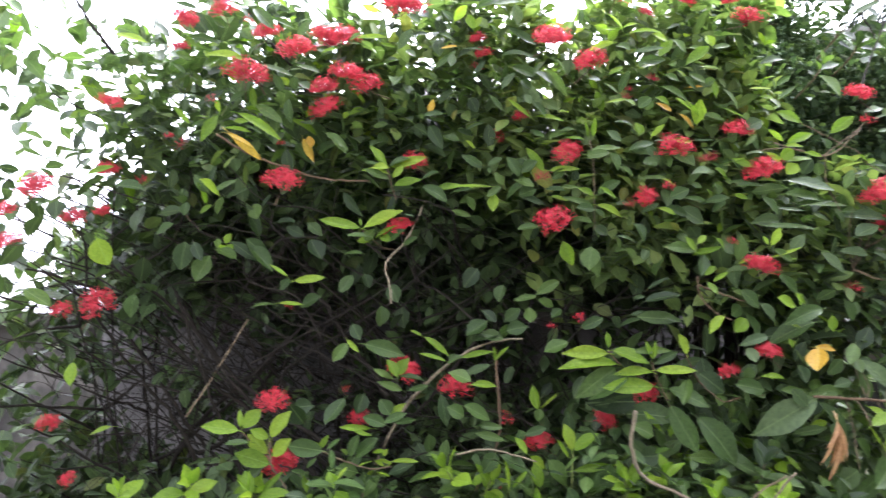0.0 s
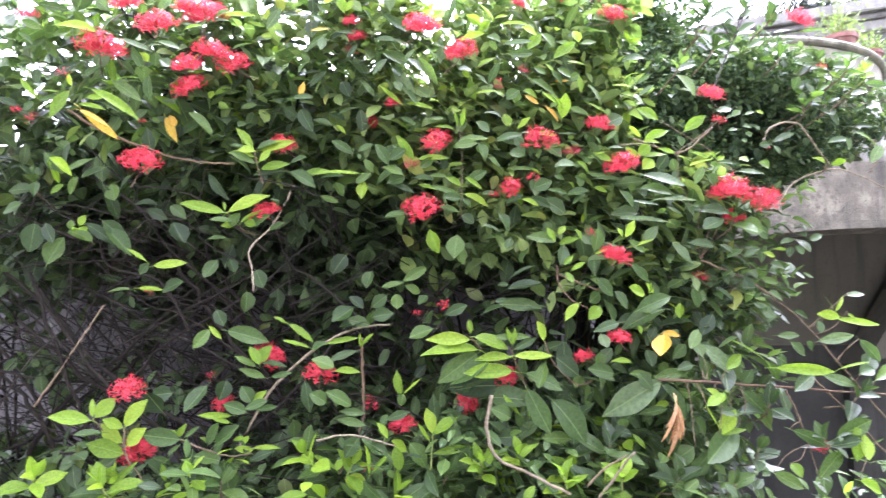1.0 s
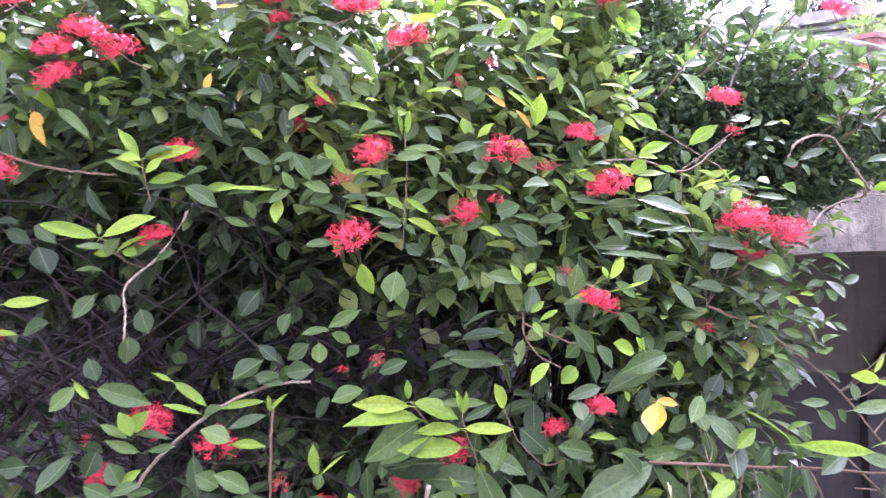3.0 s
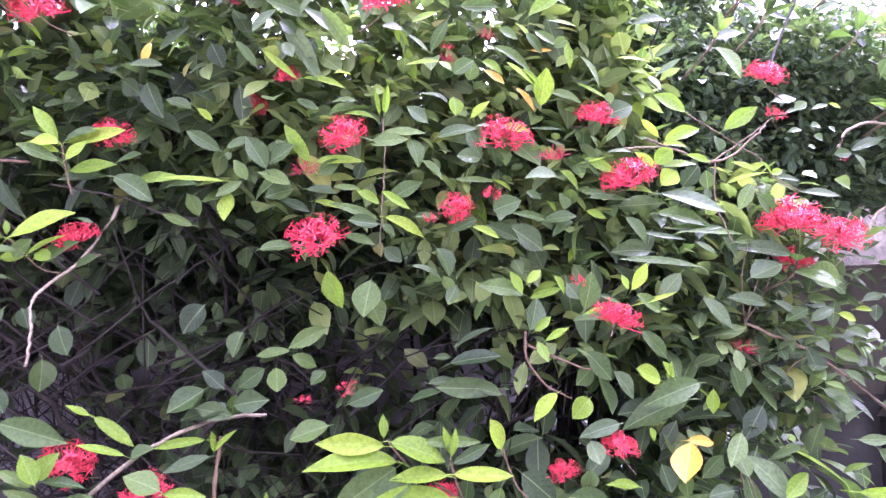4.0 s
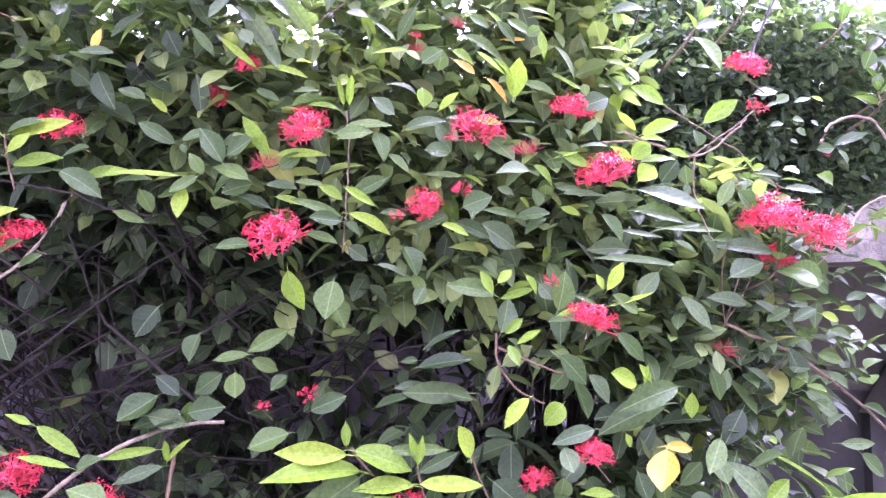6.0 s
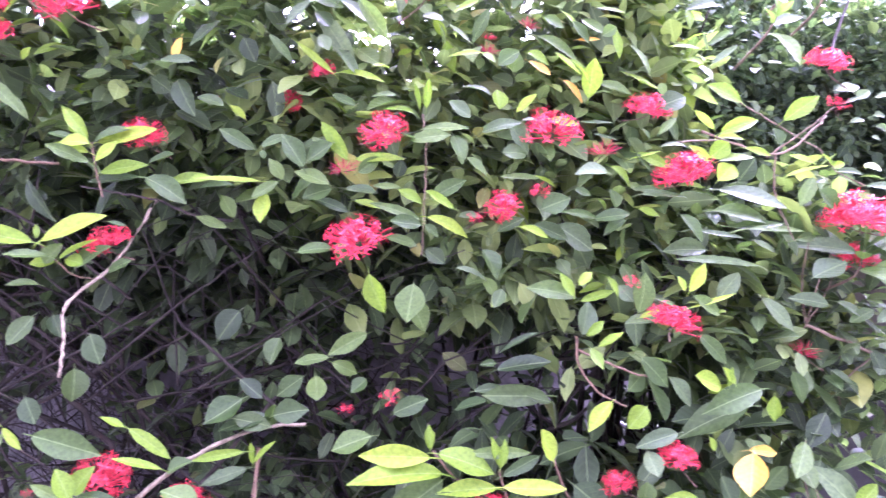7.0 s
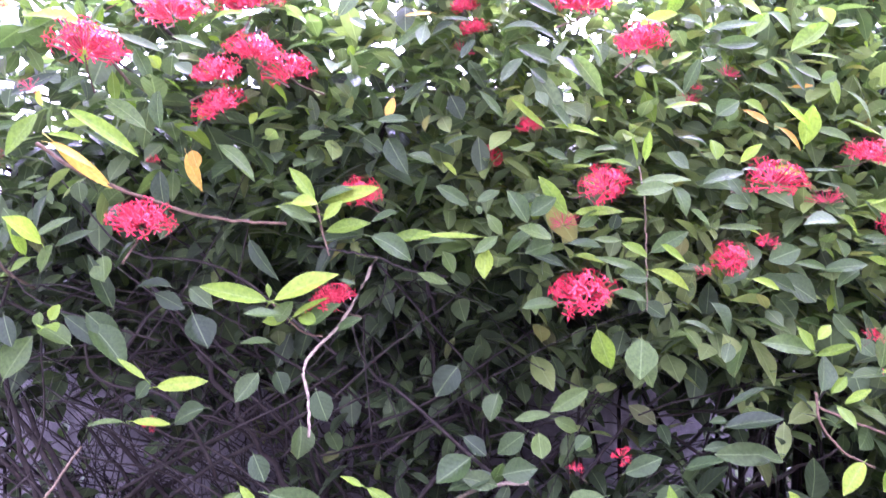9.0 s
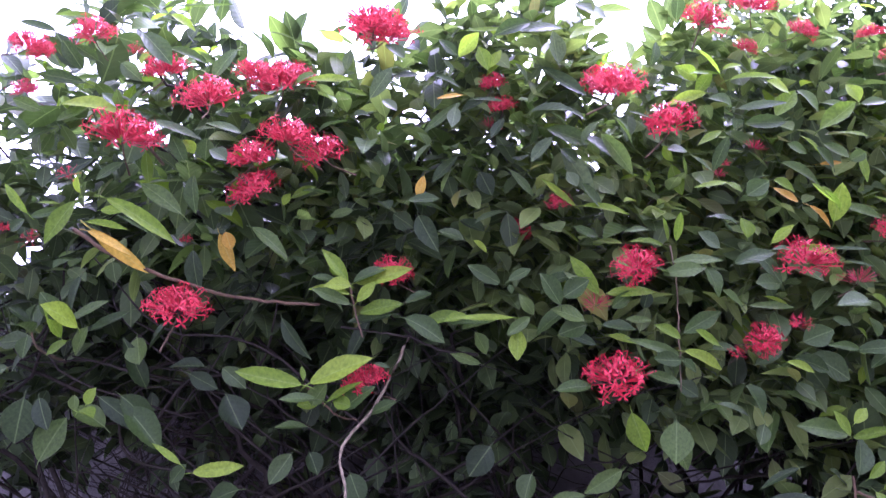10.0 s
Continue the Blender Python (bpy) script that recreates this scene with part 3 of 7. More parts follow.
def crown(p):
    """Where the tall shrub has leaves: 0 to 1."""
    x, y, z = p.T
    shade = np.clip(1.3 - np.hypot((x + 0.28) / 0.8, (z - 1.68) / 0.4), 0, 1)
    front = 1.99 + 0.1 * lumps(p * [1, 0, 1], 2.2, 3.0) + 0.4 * np.clip(shade * 1.6, 0, 1) - 0.06 * np.clip((z - 2.0) / 0.5, 0, 1)
    deep = y - front
    top = 2.74 - 0.2 * np.exp(-((x - 0.4) / 0.1) ** 2) - 0.16 * np.exp(-((x + 0.38) / 0.12) ** 2) + 0.22 * lumps(p * [1, 0, 0], 2.6, 7.0) + 0.12 * lumps(p * [1, 0, 0], 9.0, 5.0)
    thick = np.clip(1.25 - 0.55 * np.clip((z - 2.3) / 0.4, 0, 1), 0.4, 1.3) * np.clip((x + 1.5) / 0.65, 0.3, 1)
    d = ((deep > 0) & (deep < thick) & (z < top)).astype(float)
    # open hollow low on one side, where only bare stems stand
    hollow = np.clip(1.25 - np.hypot((x + 0.62) / 0.68, (z - 1.44) / 0.34), 0, 1)
    d *= 1 - 0.9 * np.clip(hollow * 2.0, 0, 1)
    hollow = np.clip(1.25 - np.hypot((x - 0.5) / 0.55, (z - 1.63) / 0.2), 0, 1)
    d *= 1 - np.clip(hollow * 2.0, 0, 1) * np.where(deep > 0.1, 0.9, 0.62)
    # thin edge towards the sky
    d *= np.clip((x + 1.4) / 0.6, 0.26, 1)
    # bare side towards the porch, and a dip in the outline there
    d *= np.where(z < 2.02, x + 0.3 * rng.random(len(p)) ** 2 < 1.38 + 0.35 * (y - 1.95) + 0.08 * lumps(p, 6.0, 4.0), 1)
    d *= np.where((z > 2.0) & (z <= 2.22), x < 1.27 + 0.25 * (y - 1.95) + 0.08 * lumps(p, 6.0, 4.0), 1)
    d *= np.where(z > 2.12, x < 1.0 + 0.1 * lumps(p, 5.0, 2.0), 1)
    # rounded in plan
    d *= (np.abs(x / 1.72) ** 3.5 + np.abs((y - 2.42) / 0.86) ** 3.5 < 1 + 0.35 * lumps(p, 2.0, 6.0))
    d *= 0.55 + 0.75 * np.clip(0.5 + lumps(p, 3.2, 1.0), 0, 1)
    return d


def axes(p, out=0.9, up=0.55, wild=0.55):
    return np.stack([rng.normal(0, wild, len(p)) + 0.25 * p[:, 0], -out + rng.normal(0, wild, len(p)), up + rng.normal(0, wild, len(p))], 1)


p = spread(-1.75, 1.6, 1.8, 3.2, 0.6, 2.95, 14000)
# dark leaves thinned high on the right, where light is painted by paler ones
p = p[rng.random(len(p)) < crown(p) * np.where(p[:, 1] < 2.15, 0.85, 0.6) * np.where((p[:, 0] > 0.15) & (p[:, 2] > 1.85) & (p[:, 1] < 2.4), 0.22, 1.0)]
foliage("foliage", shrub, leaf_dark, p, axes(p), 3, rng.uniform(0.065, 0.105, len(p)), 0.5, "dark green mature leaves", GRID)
p = spread(-1.6, 1.5, 1.8, 2.15, 0.9, 2.95, 2600)
# extra green high on the right adds to that painted light
p = p[rng.random(len(p)) < crown(p) * (0.15 + 0.3 * (p[:, 2] > 2.1) + 0.6 * np.clip(p[:, 0] - 0.1, 0, 1) * (p[:, 2] > 1.8))]
foliage("outer_foliage", shrub, leaf_mid, p, axes(p), 3, rng.uniform(0.06, 0.1, len(p)), 0.48, "fresh green outer leaves", GRID)
p = spread(-1.5, 1.5, 1.84, 2.05, 1.3, 2.9, 420)
p = p[rng.random(len(p)) < crown(p) * (0.2 + 0.35 * np.clip(p[:, 0] + 0.2, 0, 1) + 0.35 * (p[:, 2] > 2.2))]
foliage("young_foliage", shrub, leaf_young, p, axes(p, 0.8, 0.8, 0.4), 2, rng.uniform(0.055, 0.09, len(p)), 0.4, "yellow-green young leaves", GRID)

# paler leaves high and to the right: light on the crown put into colour
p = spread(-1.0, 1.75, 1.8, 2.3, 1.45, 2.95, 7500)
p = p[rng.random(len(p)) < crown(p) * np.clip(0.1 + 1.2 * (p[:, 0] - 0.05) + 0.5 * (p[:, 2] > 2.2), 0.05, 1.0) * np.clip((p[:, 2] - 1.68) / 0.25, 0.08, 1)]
foliage("painted_light_foliage", shrub, leaf_olive_lit, p, axes(p, 0.6, 0.8, 0.5), 3, rng.uniform(0.055, 0.095, len(p)), 0.49, "olive green leaves, made paler to stand for sunlight", GRID)

# dense shaded inside of the crown
p = spread(-1.7, 1.7, 2.35, 3.25, 0.5, 2.7, 6200)
x, y, z = p.T
edge_ = 2.56 - 0.16 * np.clip(x / 0.3, 0, 1) + 0.12 * lumps(p * [1, 0, 0], 3.0, 12.0) - 0.75 * np.clip(-(x + 0.72), 0, 1.2)
hole = np.hypot((x + 0.62) / 0.85, (z - 1.48) / 0.42) < 1
p = p[(np.abs(x / 1.6) ** 3 + np.abs((y - 2.62) / 0.62) ** 3 < 1 + 0.4 * lumps(p, 2.0, 3.0)) & (z < edge_) & (x < np.where(z < 2.0, 0.1, -0.05) + 0.52 * y) & (rng.random(len(p)) < np.where(hole, 0.1, np.where(np.hypot((x - 0.58) / 0.62, (z - 1.6) / 0.25) < 1, 0.08, 0.95)))]
foliage("inner_foliage", shrub, leaf_dark, p, axes(p, 0.7, 0.5, 0.7), 3, rng.uniform(0.08, 0.12, len(p)), 0.5, "dark shaded inner leaves", COARSE)

p = spread(-0.95, 1.15, 2.3, 2.95, 2.1, 2.66, 2400)
x, y, z = p.T
p = p[(z < 2.5 + 0.16 * lumps(p * [1, 0, 0], 3.0, 12.0) - 0.12 * (np.abs(x - 0.4) < 0.12)) & (np.hypot((x - 0.1) / 1.1, (y - 2.6) / 0.4) < 1)]
foliage("inner_foliage", shrub, leaf_mid, p, axes(p, 0.7, 0.6, 0.6), 3, rng.uniform(0.07, 0.11, len(p)), 0.5, "green leaves inside the upper crown", COARSE)

# mostly hidden canopy back to the wall, added to shade the hollow
p = spread(-1.75, 1.3, 2.95, 3.78, 1.98, 2.5, 3400)
x, y, z = p.T
p = p[(z < 2.42 + 0.14 * lumps(p * [1, 1, 0], 2.5, 14.0) - 0.5 * np.clip(-(x + 1.1), 0, 1)) & (z > 2.02 + 0.1 * lumps(p, 3.0, 15.0))]
foliage("inner_foliage", shrub, leaf_dark, p, axes(p, 0.0, 0.9, 0.6), 3, rng.uniform(0.08, 0.12, len(p)), 0.5, "mostly hidden leaves added by the wall to shade the hollow", COARSE)
# stems that carry the added canopy
for k in range(9):
    foot = np.array([rng.uniform(-0.9, 0.95), rng.uniform(2.5, 2.7), 0.0])
    line = smooth_line([foot, foot + [rng.normal(0, 0.1), 0.25, 1.3], foot + [rng.normal(0, 0.3), 0.8, 2.15]], 7, 0.004)
    link("stem", *tube(line, np.linspace(0.012, 0.004, len(line)), 7), BARK["dark"], shrub)

# looser leaves on the side towards the porch
p = spread(0.95, 1.62, 1.95, 2.4, 1.15, 2.05, 620)
x, y, z = p.T
p = p[(x < 1.5 - 0.25 * np.clip(1.75 - z, 0, 1) + 0.1 * lumps(p, 5.0, 21.0)) & (rng.random(len(p)) < np.clip(0.75 + 0.6 * lumps(p, 4.0, 20.0), 0, 1) * np.where(z < 1.62, 0.55, 1.0))]
pick = rng.random(len(p))
foliage("side_foliage", shrub, leaf_dark, p[pick < 0.6], axes(p[pick < 0.6], 0.5, 0.7, 0.5), 3, rng.uniform(0.06, 0.1, int((pick < 0.6).sum())), 0.46, "dark green leaves on the open side", GRID)
foliage("side_foliage", shrub, leaf_mid, p[pick >= 0.6], axes(p[pick >= 0.6], 0.5, 0.8, 0.5), 3, rng.uniform(0.055, 0.095, int((pick >= 0.6).sum())), 0.45, "fresh green leaves on the open side", GRID)

# low shrub in front, at its foot
p = spread(-1.5, 1.9, 1.62, 2.2, 0.55, 1.62, 1500)
limit = 1.31 - 0.2 * np.clip(-(p[:, 0] + 0.35) / 0.25, 0, 1) - 0.16 * np.clip((p[:, 0] - 0.85) / 0.2, 0, 1) + 0.08 * np.clip(p[:, 0], -1, 1.5) + 0.12 * lumps(p * [1, 0, 0], 2.4, 9.0)
p = p[(p[:, 2] < limit) & (p[:, 1] > 1.74 + 0.14 * lumps(p * [1, 0, 1], 2.5, 5.0) + 0.25 * np.abs(p[:, 0] / 1.7) ** 3) & (rng.random(len(p)) < np.where(p[:, 0] > 0.9, 0.6, 1.0))]
pick = rng.random(len(p))
# larger share of the darkened leaves past x 0.6, as painted shade
for sel, mat, name, label in ((pick < 0.58 + 0.2 * (p[:, 0] > 0.6), leaf_low_shade, "foliage", "green lower leaves, darkened to stand for shade"), ((pick >= 0.58 + 0.2 * (p[:, 0] > 0.6)) & (pick < 0.76 + 0.14 * (p[:, 0] > 0.6)), leaf_mid, "outer_foliage", "fresh green leaves"), (pick >= 0.76 + 0.14 * (p[:, 0] > 0.6), leaf_young, "young_foliage", "bright yellow-green young leaves")):
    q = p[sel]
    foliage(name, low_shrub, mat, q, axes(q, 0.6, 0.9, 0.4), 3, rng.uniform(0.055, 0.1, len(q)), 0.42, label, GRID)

# small-leaved climber towards the house
p = spread(0.85, 2.3, 2.05, 2.85, 1.85, 3.0, 38000)
x, y, z = p.T
ridge = 2.61 + 0.3 * np.clip((1.42 - x) / 0.25, 0, 1) + 0.07 * lumps(p * [1, 0, 1], 5.0, 2.0) - 0.55 * np.clip(x - 1.95, 0, 1) + 0.42 * np.clip(y - 2.2, 0, 1) * (x < 1.7)
low = 1.98 + 0.4 * np.clip(x - 1.4, 0, 1) + 0.08 * lumps(p * [1, 0, 1], 4.0, 6.0)
right = 1.94 + 0.1 * np.clip((z - 2.15) / 0.2, 0, 1) + 0.08 * lumps(p * [0, 0, 1], 5.0, 8.0)
p = p[(z < ridge) & (z > low) & (x < right) & (y > 2.1 + 0.16 * lumps(p * [1, 0, 1], 3.0, 4.0) + 0.12 * np.clip((z - 2.35) / 0.4, 0, 1)) & (y < 2.6 + 0.2 * (x < 1.4)) & (rng.random(len(p)) < 0.85)]
foliage("foliage", climber, leaf_small, p, axes(p, 0.6, 0.7, 0.6), 3, rng.uniform(0.02, 0.037, len(p)), 0.62, "small glossy green leaves", COARSE)

for k in range(16):
    foot = np.array([rng.uniform(1.0, 1.25), rng.uniform(2.7, 3.1), 0.0])
    head = np.array([rng.uniform(1.1, 1.75), rng.uniform(2.2, 2.6), rng.uniform(2.15, 2.45)])
    line = smooth_line([foot, np.array([foot[0] + 0.05, 2.8, 1.9]) + rng.normal(0, 0.05, 3), head], 7, 0.005)
    link("stem", *tube(line, np.linspace(0.012, 0.004, len(line)), 6), BARK["dark"], climber)

# stems that rise from the ground and fork
stems, twigs = [], []
for k in range(24):
    foot = np.array([rng.uniform(-0.9, 0.95), rng.uniform(2.3, 2.7), 0.0])
    head = np.array([np.clip(foot[0] + rng.normal(-0.15, 0.8), -1.2, 0.95), rng.uniform(2.05, 2.6), rng.uniform(1.8, 2.5)])
    mid = foot * 0.55 + head * 0.45 + np.array([rng.normal(0, 0.25), 0.12, rng.uniform(0.0, 0.3)])
    line = smooth_line([foot, mid, head], 8, 0.006)
    stems.append((line, np.linspace(rng.uniform(0.0035, 0.0095), 0.002, len(line))))
    for j in rng.integers(5, len(line), 5):
        a = line[j]
        d = np.array([rng.normal(-0.05, 0.25), -rng.uniform(0.0, 0.35), rng.uniform(-0.15, 0.4)])
        l2 = smooth_line([a, a + d * 0.5 + rng.normal(0, 0.025, 3), a + d], 5, 0.002)
        twigs.append(tube(l2, np.linspace(0.006, 0.0022, len(l2)), 5))
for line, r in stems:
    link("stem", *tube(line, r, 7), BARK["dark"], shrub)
# heavier bare stems that lean across the hollow
for k in range(16):
    a = np.array([rng.uniform(-1.3, -0.3), rng.uniform(2.2, 2.5), rng.uniform(1.6, 1.85)])
    b = a + np.array([rng.uniform(0.2, 0.6), rng.uniform(0.0, 0.15), -rng.uniform(0.4, 0.7)])
    if k % 3 == 2:
        a[0], b[0] = b[0] + 0.15, a[0] - 0.1
    line = smooth_line([a, a * 0.6 + b * 0.4 + rng.normal(0, 0.03, 3), a * 0.25 + b * 0.75 + rng.normal(0, 0.03, 3), b], 7, 0.004)
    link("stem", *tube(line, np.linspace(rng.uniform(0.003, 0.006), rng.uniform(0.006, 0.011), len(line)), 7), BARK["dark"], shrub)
# bare twigs that cross the open hollow
for k in range(130):
    a = np.array([rng.normal(-0.05, 0.6), rng.uniform(2.15, 2.85), rng.uniform(1.1, 1.95)])
    lean = rng.choice([-1.0, 1.0]) * rng.uniform(0.1, 1.9)
    d = unit(np.array([lean, rng.normal(-0.1, 0.3), rng.uniform(0.25, 1.0)])) * rng.uniform(0.12, 0.42)
    l2 = smooth_line([a - d * 0.7 + rng.normal(0, 0.02, 3), a + rng.normal(0, 0.03, 3), a + d * 0.4 + rng.normal(0, 0.03, 3), a + d * 0.9 + rng.normal(0, 0.05, 3)], 4, 0.0015)
    thick = rng.uniform(0.0012, 0.0042) * rng.uniform(0.6, 1.1)
    twigs.append(tube(l2, np.linspace(thick, thick * 0.5, len(l2)), 5))
for k in range(520):
    a = np.array([rng.uniform(-1.25, 0.25), rng.uniform(2.2, 3.2), rng.uniform(0.95, 1.9)])
    lean = -rng.uniform(0.2, 1.6) if rng.random() < 0.68 else rng.uniform(0.1, 1.0)
    d = unit(np.array([lean, rng.normal(-0.1, 0.25), rng.uniform(0.2, 1.0)])) * rng.uniform(0.16, 0.5)
    l2 = smooth_line([a - d * 0.6 + rng.normal(0, 0.015, 3), a + rng.normal(0, 0.02, 3), a + d * 0.35 + rng.normal(0, 0.03, 3), a + d * 0.7 + rng.normal(0, 0.035, 3) + [0, 0, -0.02]], 4, 0.0012)
    thick = 0.0008 + 0.0026 * rng.random() ** 2
    twigs.append(tube(l2, np.linspace(thick, thick * 0.5, len(l2)), 4))
# tangle of twigs towards the open side, blackened to stand for shade
tangle = np.random.default_rng(31)
for k in range(120):
    a = np.array([tangle.uniform(-1.55, -0.35), tangle.uniform(2.05, 2.6), tangle.uniform(1.45, 2.1)])
    d = unit(np.array([-tangle.uniform(0.4, 1.5) if tangle.random() < 0.75 else tangle.uniform(0.2, 0.9), tangle.normal(-0.1, 0.2), tangle.uniform(0.15, 0.9)])) * tangle.uniform(0.2, 0.5)
    l2 = smooth_line([a - d * 0.6, a + tangle.normal(0, 0.02, 3), a + d * 0.35 + tangle.normal(0, 0.03, 3), a + d * 0.75 + tangle.normal(0, 0.04, 3)], 4, 0.0012)
    thick = 0.0014 + 0.0028 * tangle.random() ** 1.6
    twigs.append(tube(l2, np.linspace(thick, thick * 0.5, len(l2)), 5))
tagged(link("bare_twig", *gather(twigs), BARK["dark"], shrub), "thin bare twigs, darkened to stand for shade", kind="stuff")


# ---------------------------------------------------------------- flower clusters
def floret_cluster(name, count, open_share, seed):
    """A domed head of slender tubes, each with four pointed petals."""
    g = np.random.default_rng(seed)
    verts, faces = [], []
    k = 0
    for i in range(count):
        zc = 1 - 1.08 * (i + 0.5) / count
        a = i * 2.39996 + g.normal(0, 0.25)
        s = math.sqrt(max(0, 1 - zc * zc))
        d = unit(np.array([s * math.cos(a), s * math.sin(a), zc]) + g.normal(0, 0.12, 3))
        reach = g.uniform(0.33, 0.62)
        ref = unit(np.cross(d, g.normal(0, 1, 3)))
        oth = np.cross(d, ref)
        foot = np.array([0, 0, -0.12])
        tip = d * reach * [1, 1, 0.75]
        t0 = foot + (tip - foot) * 0.3
        for w, c in ((0.007, t0), (0.012, tip)):
            verts += [c + w * ref, c + w * oth, c - w * ref, c - w * oth]
        faces += [(k + j, k + (j + 1) % 4, k + 4 + (j + 1) % 4, k + 4 + j) for j in range(4)]
        k += 8
        if g.random() < open_share:
            rot = g.uniform(0, 1.6)
            size = g.uniform(0.09, 0.145)
            for q in range(4):
                e = math.cos(rot + q * 1.571) * ref + math.sin(rot + q * 1.571) * oth
                f = np.cross(d, e)
                bend = g.uniform(-0.25, 0.35)
                verts += [tip, tip + e * size * 0.5 + f * size * 0.165 + d * size * 0.12, tip + e * size * 0.55 + d * size * 0.05,
                          tip + e * size * 0.5 - f * size * 0.165 + d * size * 0.12, tip + e * size + d * size * bend]
                faces += [(k, k + 2, k + 1), (k, k + 3, k + 2), (k + 1, k + 2, k + 4), (k + 2, k + 3, k + 4)]
                k += 5
        else:
            e = tip + d * g.uniform(0.05, 0.09)
            w = 0.024
            c = tip + d * 0.03
            verts += [c + w * ref, c + w * oth, c - w * ref, c - w * oth, e]
            faces += [(k + j, k + (j + 1) % 4, k + 4) for j in range(4)]
            faces += [(k + 3, k + 2, k + 1, k)]
            k += 5
    me = bpy.data.meshes.new(name)
    me.from_pydata([tuple(map(float, v)) for v in verts], [], faces)
    return me


HEADS = [floret_cluster("flower_head", n, 0.93, s) for n, s in ((92, 1), (78, 2), (86, 3), (70, 4))]
SMALL_HEADS = [floret_cluster("flower_head_small", 16, 0.75, 8), floret_cluster("flower_head_small", 20, 0.8, 9)]
BUDS = [floret_cluster("bud_head", 34, 0.0, 5)]
for me in HEADS + SMALL_HEADS:
    me.materials.append(petal_red)
for me in BUDS:
    me.materials.append(petal_deep)
STALK = bpy.data.meshes.new("flower_stalk")
_v, _f = tube([(0, 0, -0.12), (0.02, 0.22, -0.3), (0.05, 0.75, -0.5)], [0.014, 0.014, 0.018], 6)
STALK.from_pydata(_v.tolist(), [], _f)
STALK.materials.append(BARK["red"])


def flower(x, y, z, size, kind="open"):
    """A flower head on its stalk, a part of the shrub."""
    if kind == "bud":
        me, label = BUDS[0], "dark red closed flower buds"
    elif size < 0.045:
        me, label = SMALL_HEADS[int(rng.integers(2))], "small sparse red flower head"
    else:
        me, label = HEADS[int(rng.integers(4))], "domed head of bright red four-petalled flowers"
    head = tagged(new("flower_head", me), label)
    head.parent = shrub
    lean = rng.normal(0, 14, 2)
    head.matrix_basis = pose(x, y, z, 30 + lean[0], lean[1], 0) @ pose(0, 0, 0, 0, 0, rng.uniform(0, 360)) @ Matrix.Diagonal((size, size, size * 0.95, 1))
    stalk = new("stalk", STALK)
    stalk.parent = head
    return head


flower(-0.543, 1.803, 2.307, 0.111)
flower(-0.410, 1.823, 2.386, 0.098)
flower(-0.303, 1.906, 2.459, 0.104)
flower(-0.270, 1.845, 2.323, 0.092)
flower(-0.335, 1.857, 2.288, 0.085)
flower(-0.218, 1.894, 2.313, 0.087)
flower(-0.331, 1.869, 2.233, 0.085)
flower(-0.501, 1.844, 2.450, 0.076)
flower(0.302, 1.769, 2.392, 0.096)
flower(0.415, 1.846, 2.363, 0.094)
flower(0.889, 1.886, 2.515, 0.086)
flower(1.168, 1.849, 2.268, 0.074)
flower(1.205, 1.883, 2.204, 0.044)
flower(0.646, 1.864, 2.116, 0.094)
flower(0.837, 1.887, 2.174, 0.077)
flower(0.348, 1.860, 2.099, 0.076)
flower(-0.085, 1.937, 2.097, 0.071)
flower(-0.128, 1.931, 1.896, 0.079)
flower(-0.442, 1.858, 2.018, 0.096)
flower(0.309, 1.871, 1.909, 0.101)
flower(0.559, 1.857, 1.973, 0.057)
flower(0.622, 1.861, 2.004, 0.042)
flower(0.890, 1.865, 2.049, 0.095)
flower(1.242, 1.883, 1.986, 0.111)
flower(1.370, 1.935, 1.970, 0.097)
flower(1.277, 1.955, 1.919, 0.070)
flower(0.856, 1.856, 1.779, 0.083)
flower(0.782, 1.843, 1.846, 0.032)
flower(0.370, 1.897, 1.644, 0.038)
flower(0.296, 1.910, 1.621, 0.031)
flower(-0.450, 1.872, 1.421, 0.084)
flower(0.033, 1.936, 1.456, 0.087)
flower(-0.107, 1.942, 1.498, 0.093)
flower(-0.443, 1.974, 1.253, 0.088)
flower(-0.280, 2.069, 1.448, 0.036)
flower(-0.242, 2.054, 1.369, 0.058)
flower(0.171, 1.938, 1.373, 0.044)
flower(0.263, 1.986, 1.310, 0.070)
flower(0.861, 1.861, 1.552, 0.060)
flower(0.772, 1.910, 1.498, 0.055)
flower(0.555, 1.950, 1.441, 0.074)
flower(0.443, 1.966, 1.372, 0.064)
flower(1.558, 2.025, 1.217, 0.059)
flower(1.541, 1.950, 2.574, 0.081)
flower(1.620, 1.966, 2.425, 0.037)
flower(0.228, 1.950, 2.241, 0.050)
flower(0.156, 2.026, 2.206, 0.058)
flower(-0.432, 1.944, 1.682, 0.028)
flower(0.166, 2.026, 1.185, 0.035)
flower(0.511, 1.859, 1.952, 0.029)
flower(-0.928, 1.838, 2.237, 0.069)
flower(-1.140, 1.891, 2.009, 0.092)
flower(-0.992, 1.984, 2.086, 0.067)
flower(-1.234, 1.907, 1.948, 0.064)
flower(-1.232, 1.938, 1.864, 0.080)
flower(-1.008, 2.024, 1.698, 0.099)
flower(-1.095, 2.013, 1.950, 0.067)
flower(-1.104, 2.000, 1.357, 0.063)
flower(-0.107, 1.894, 2.559, 0.117)
flower(-1.027, 1.984, 1.210, 0.046)
flower(-0.637, 1.815, 2.241, 0.037)
flower(-0.719, 1.830, 2.475, 0.048)
flower(-0.769, 1.955, 2.158, 0.043)
flower(-0.906, 2.021, 2.065, 0.044)
flower(-1.004, 1.995, 1.963, 0.050)
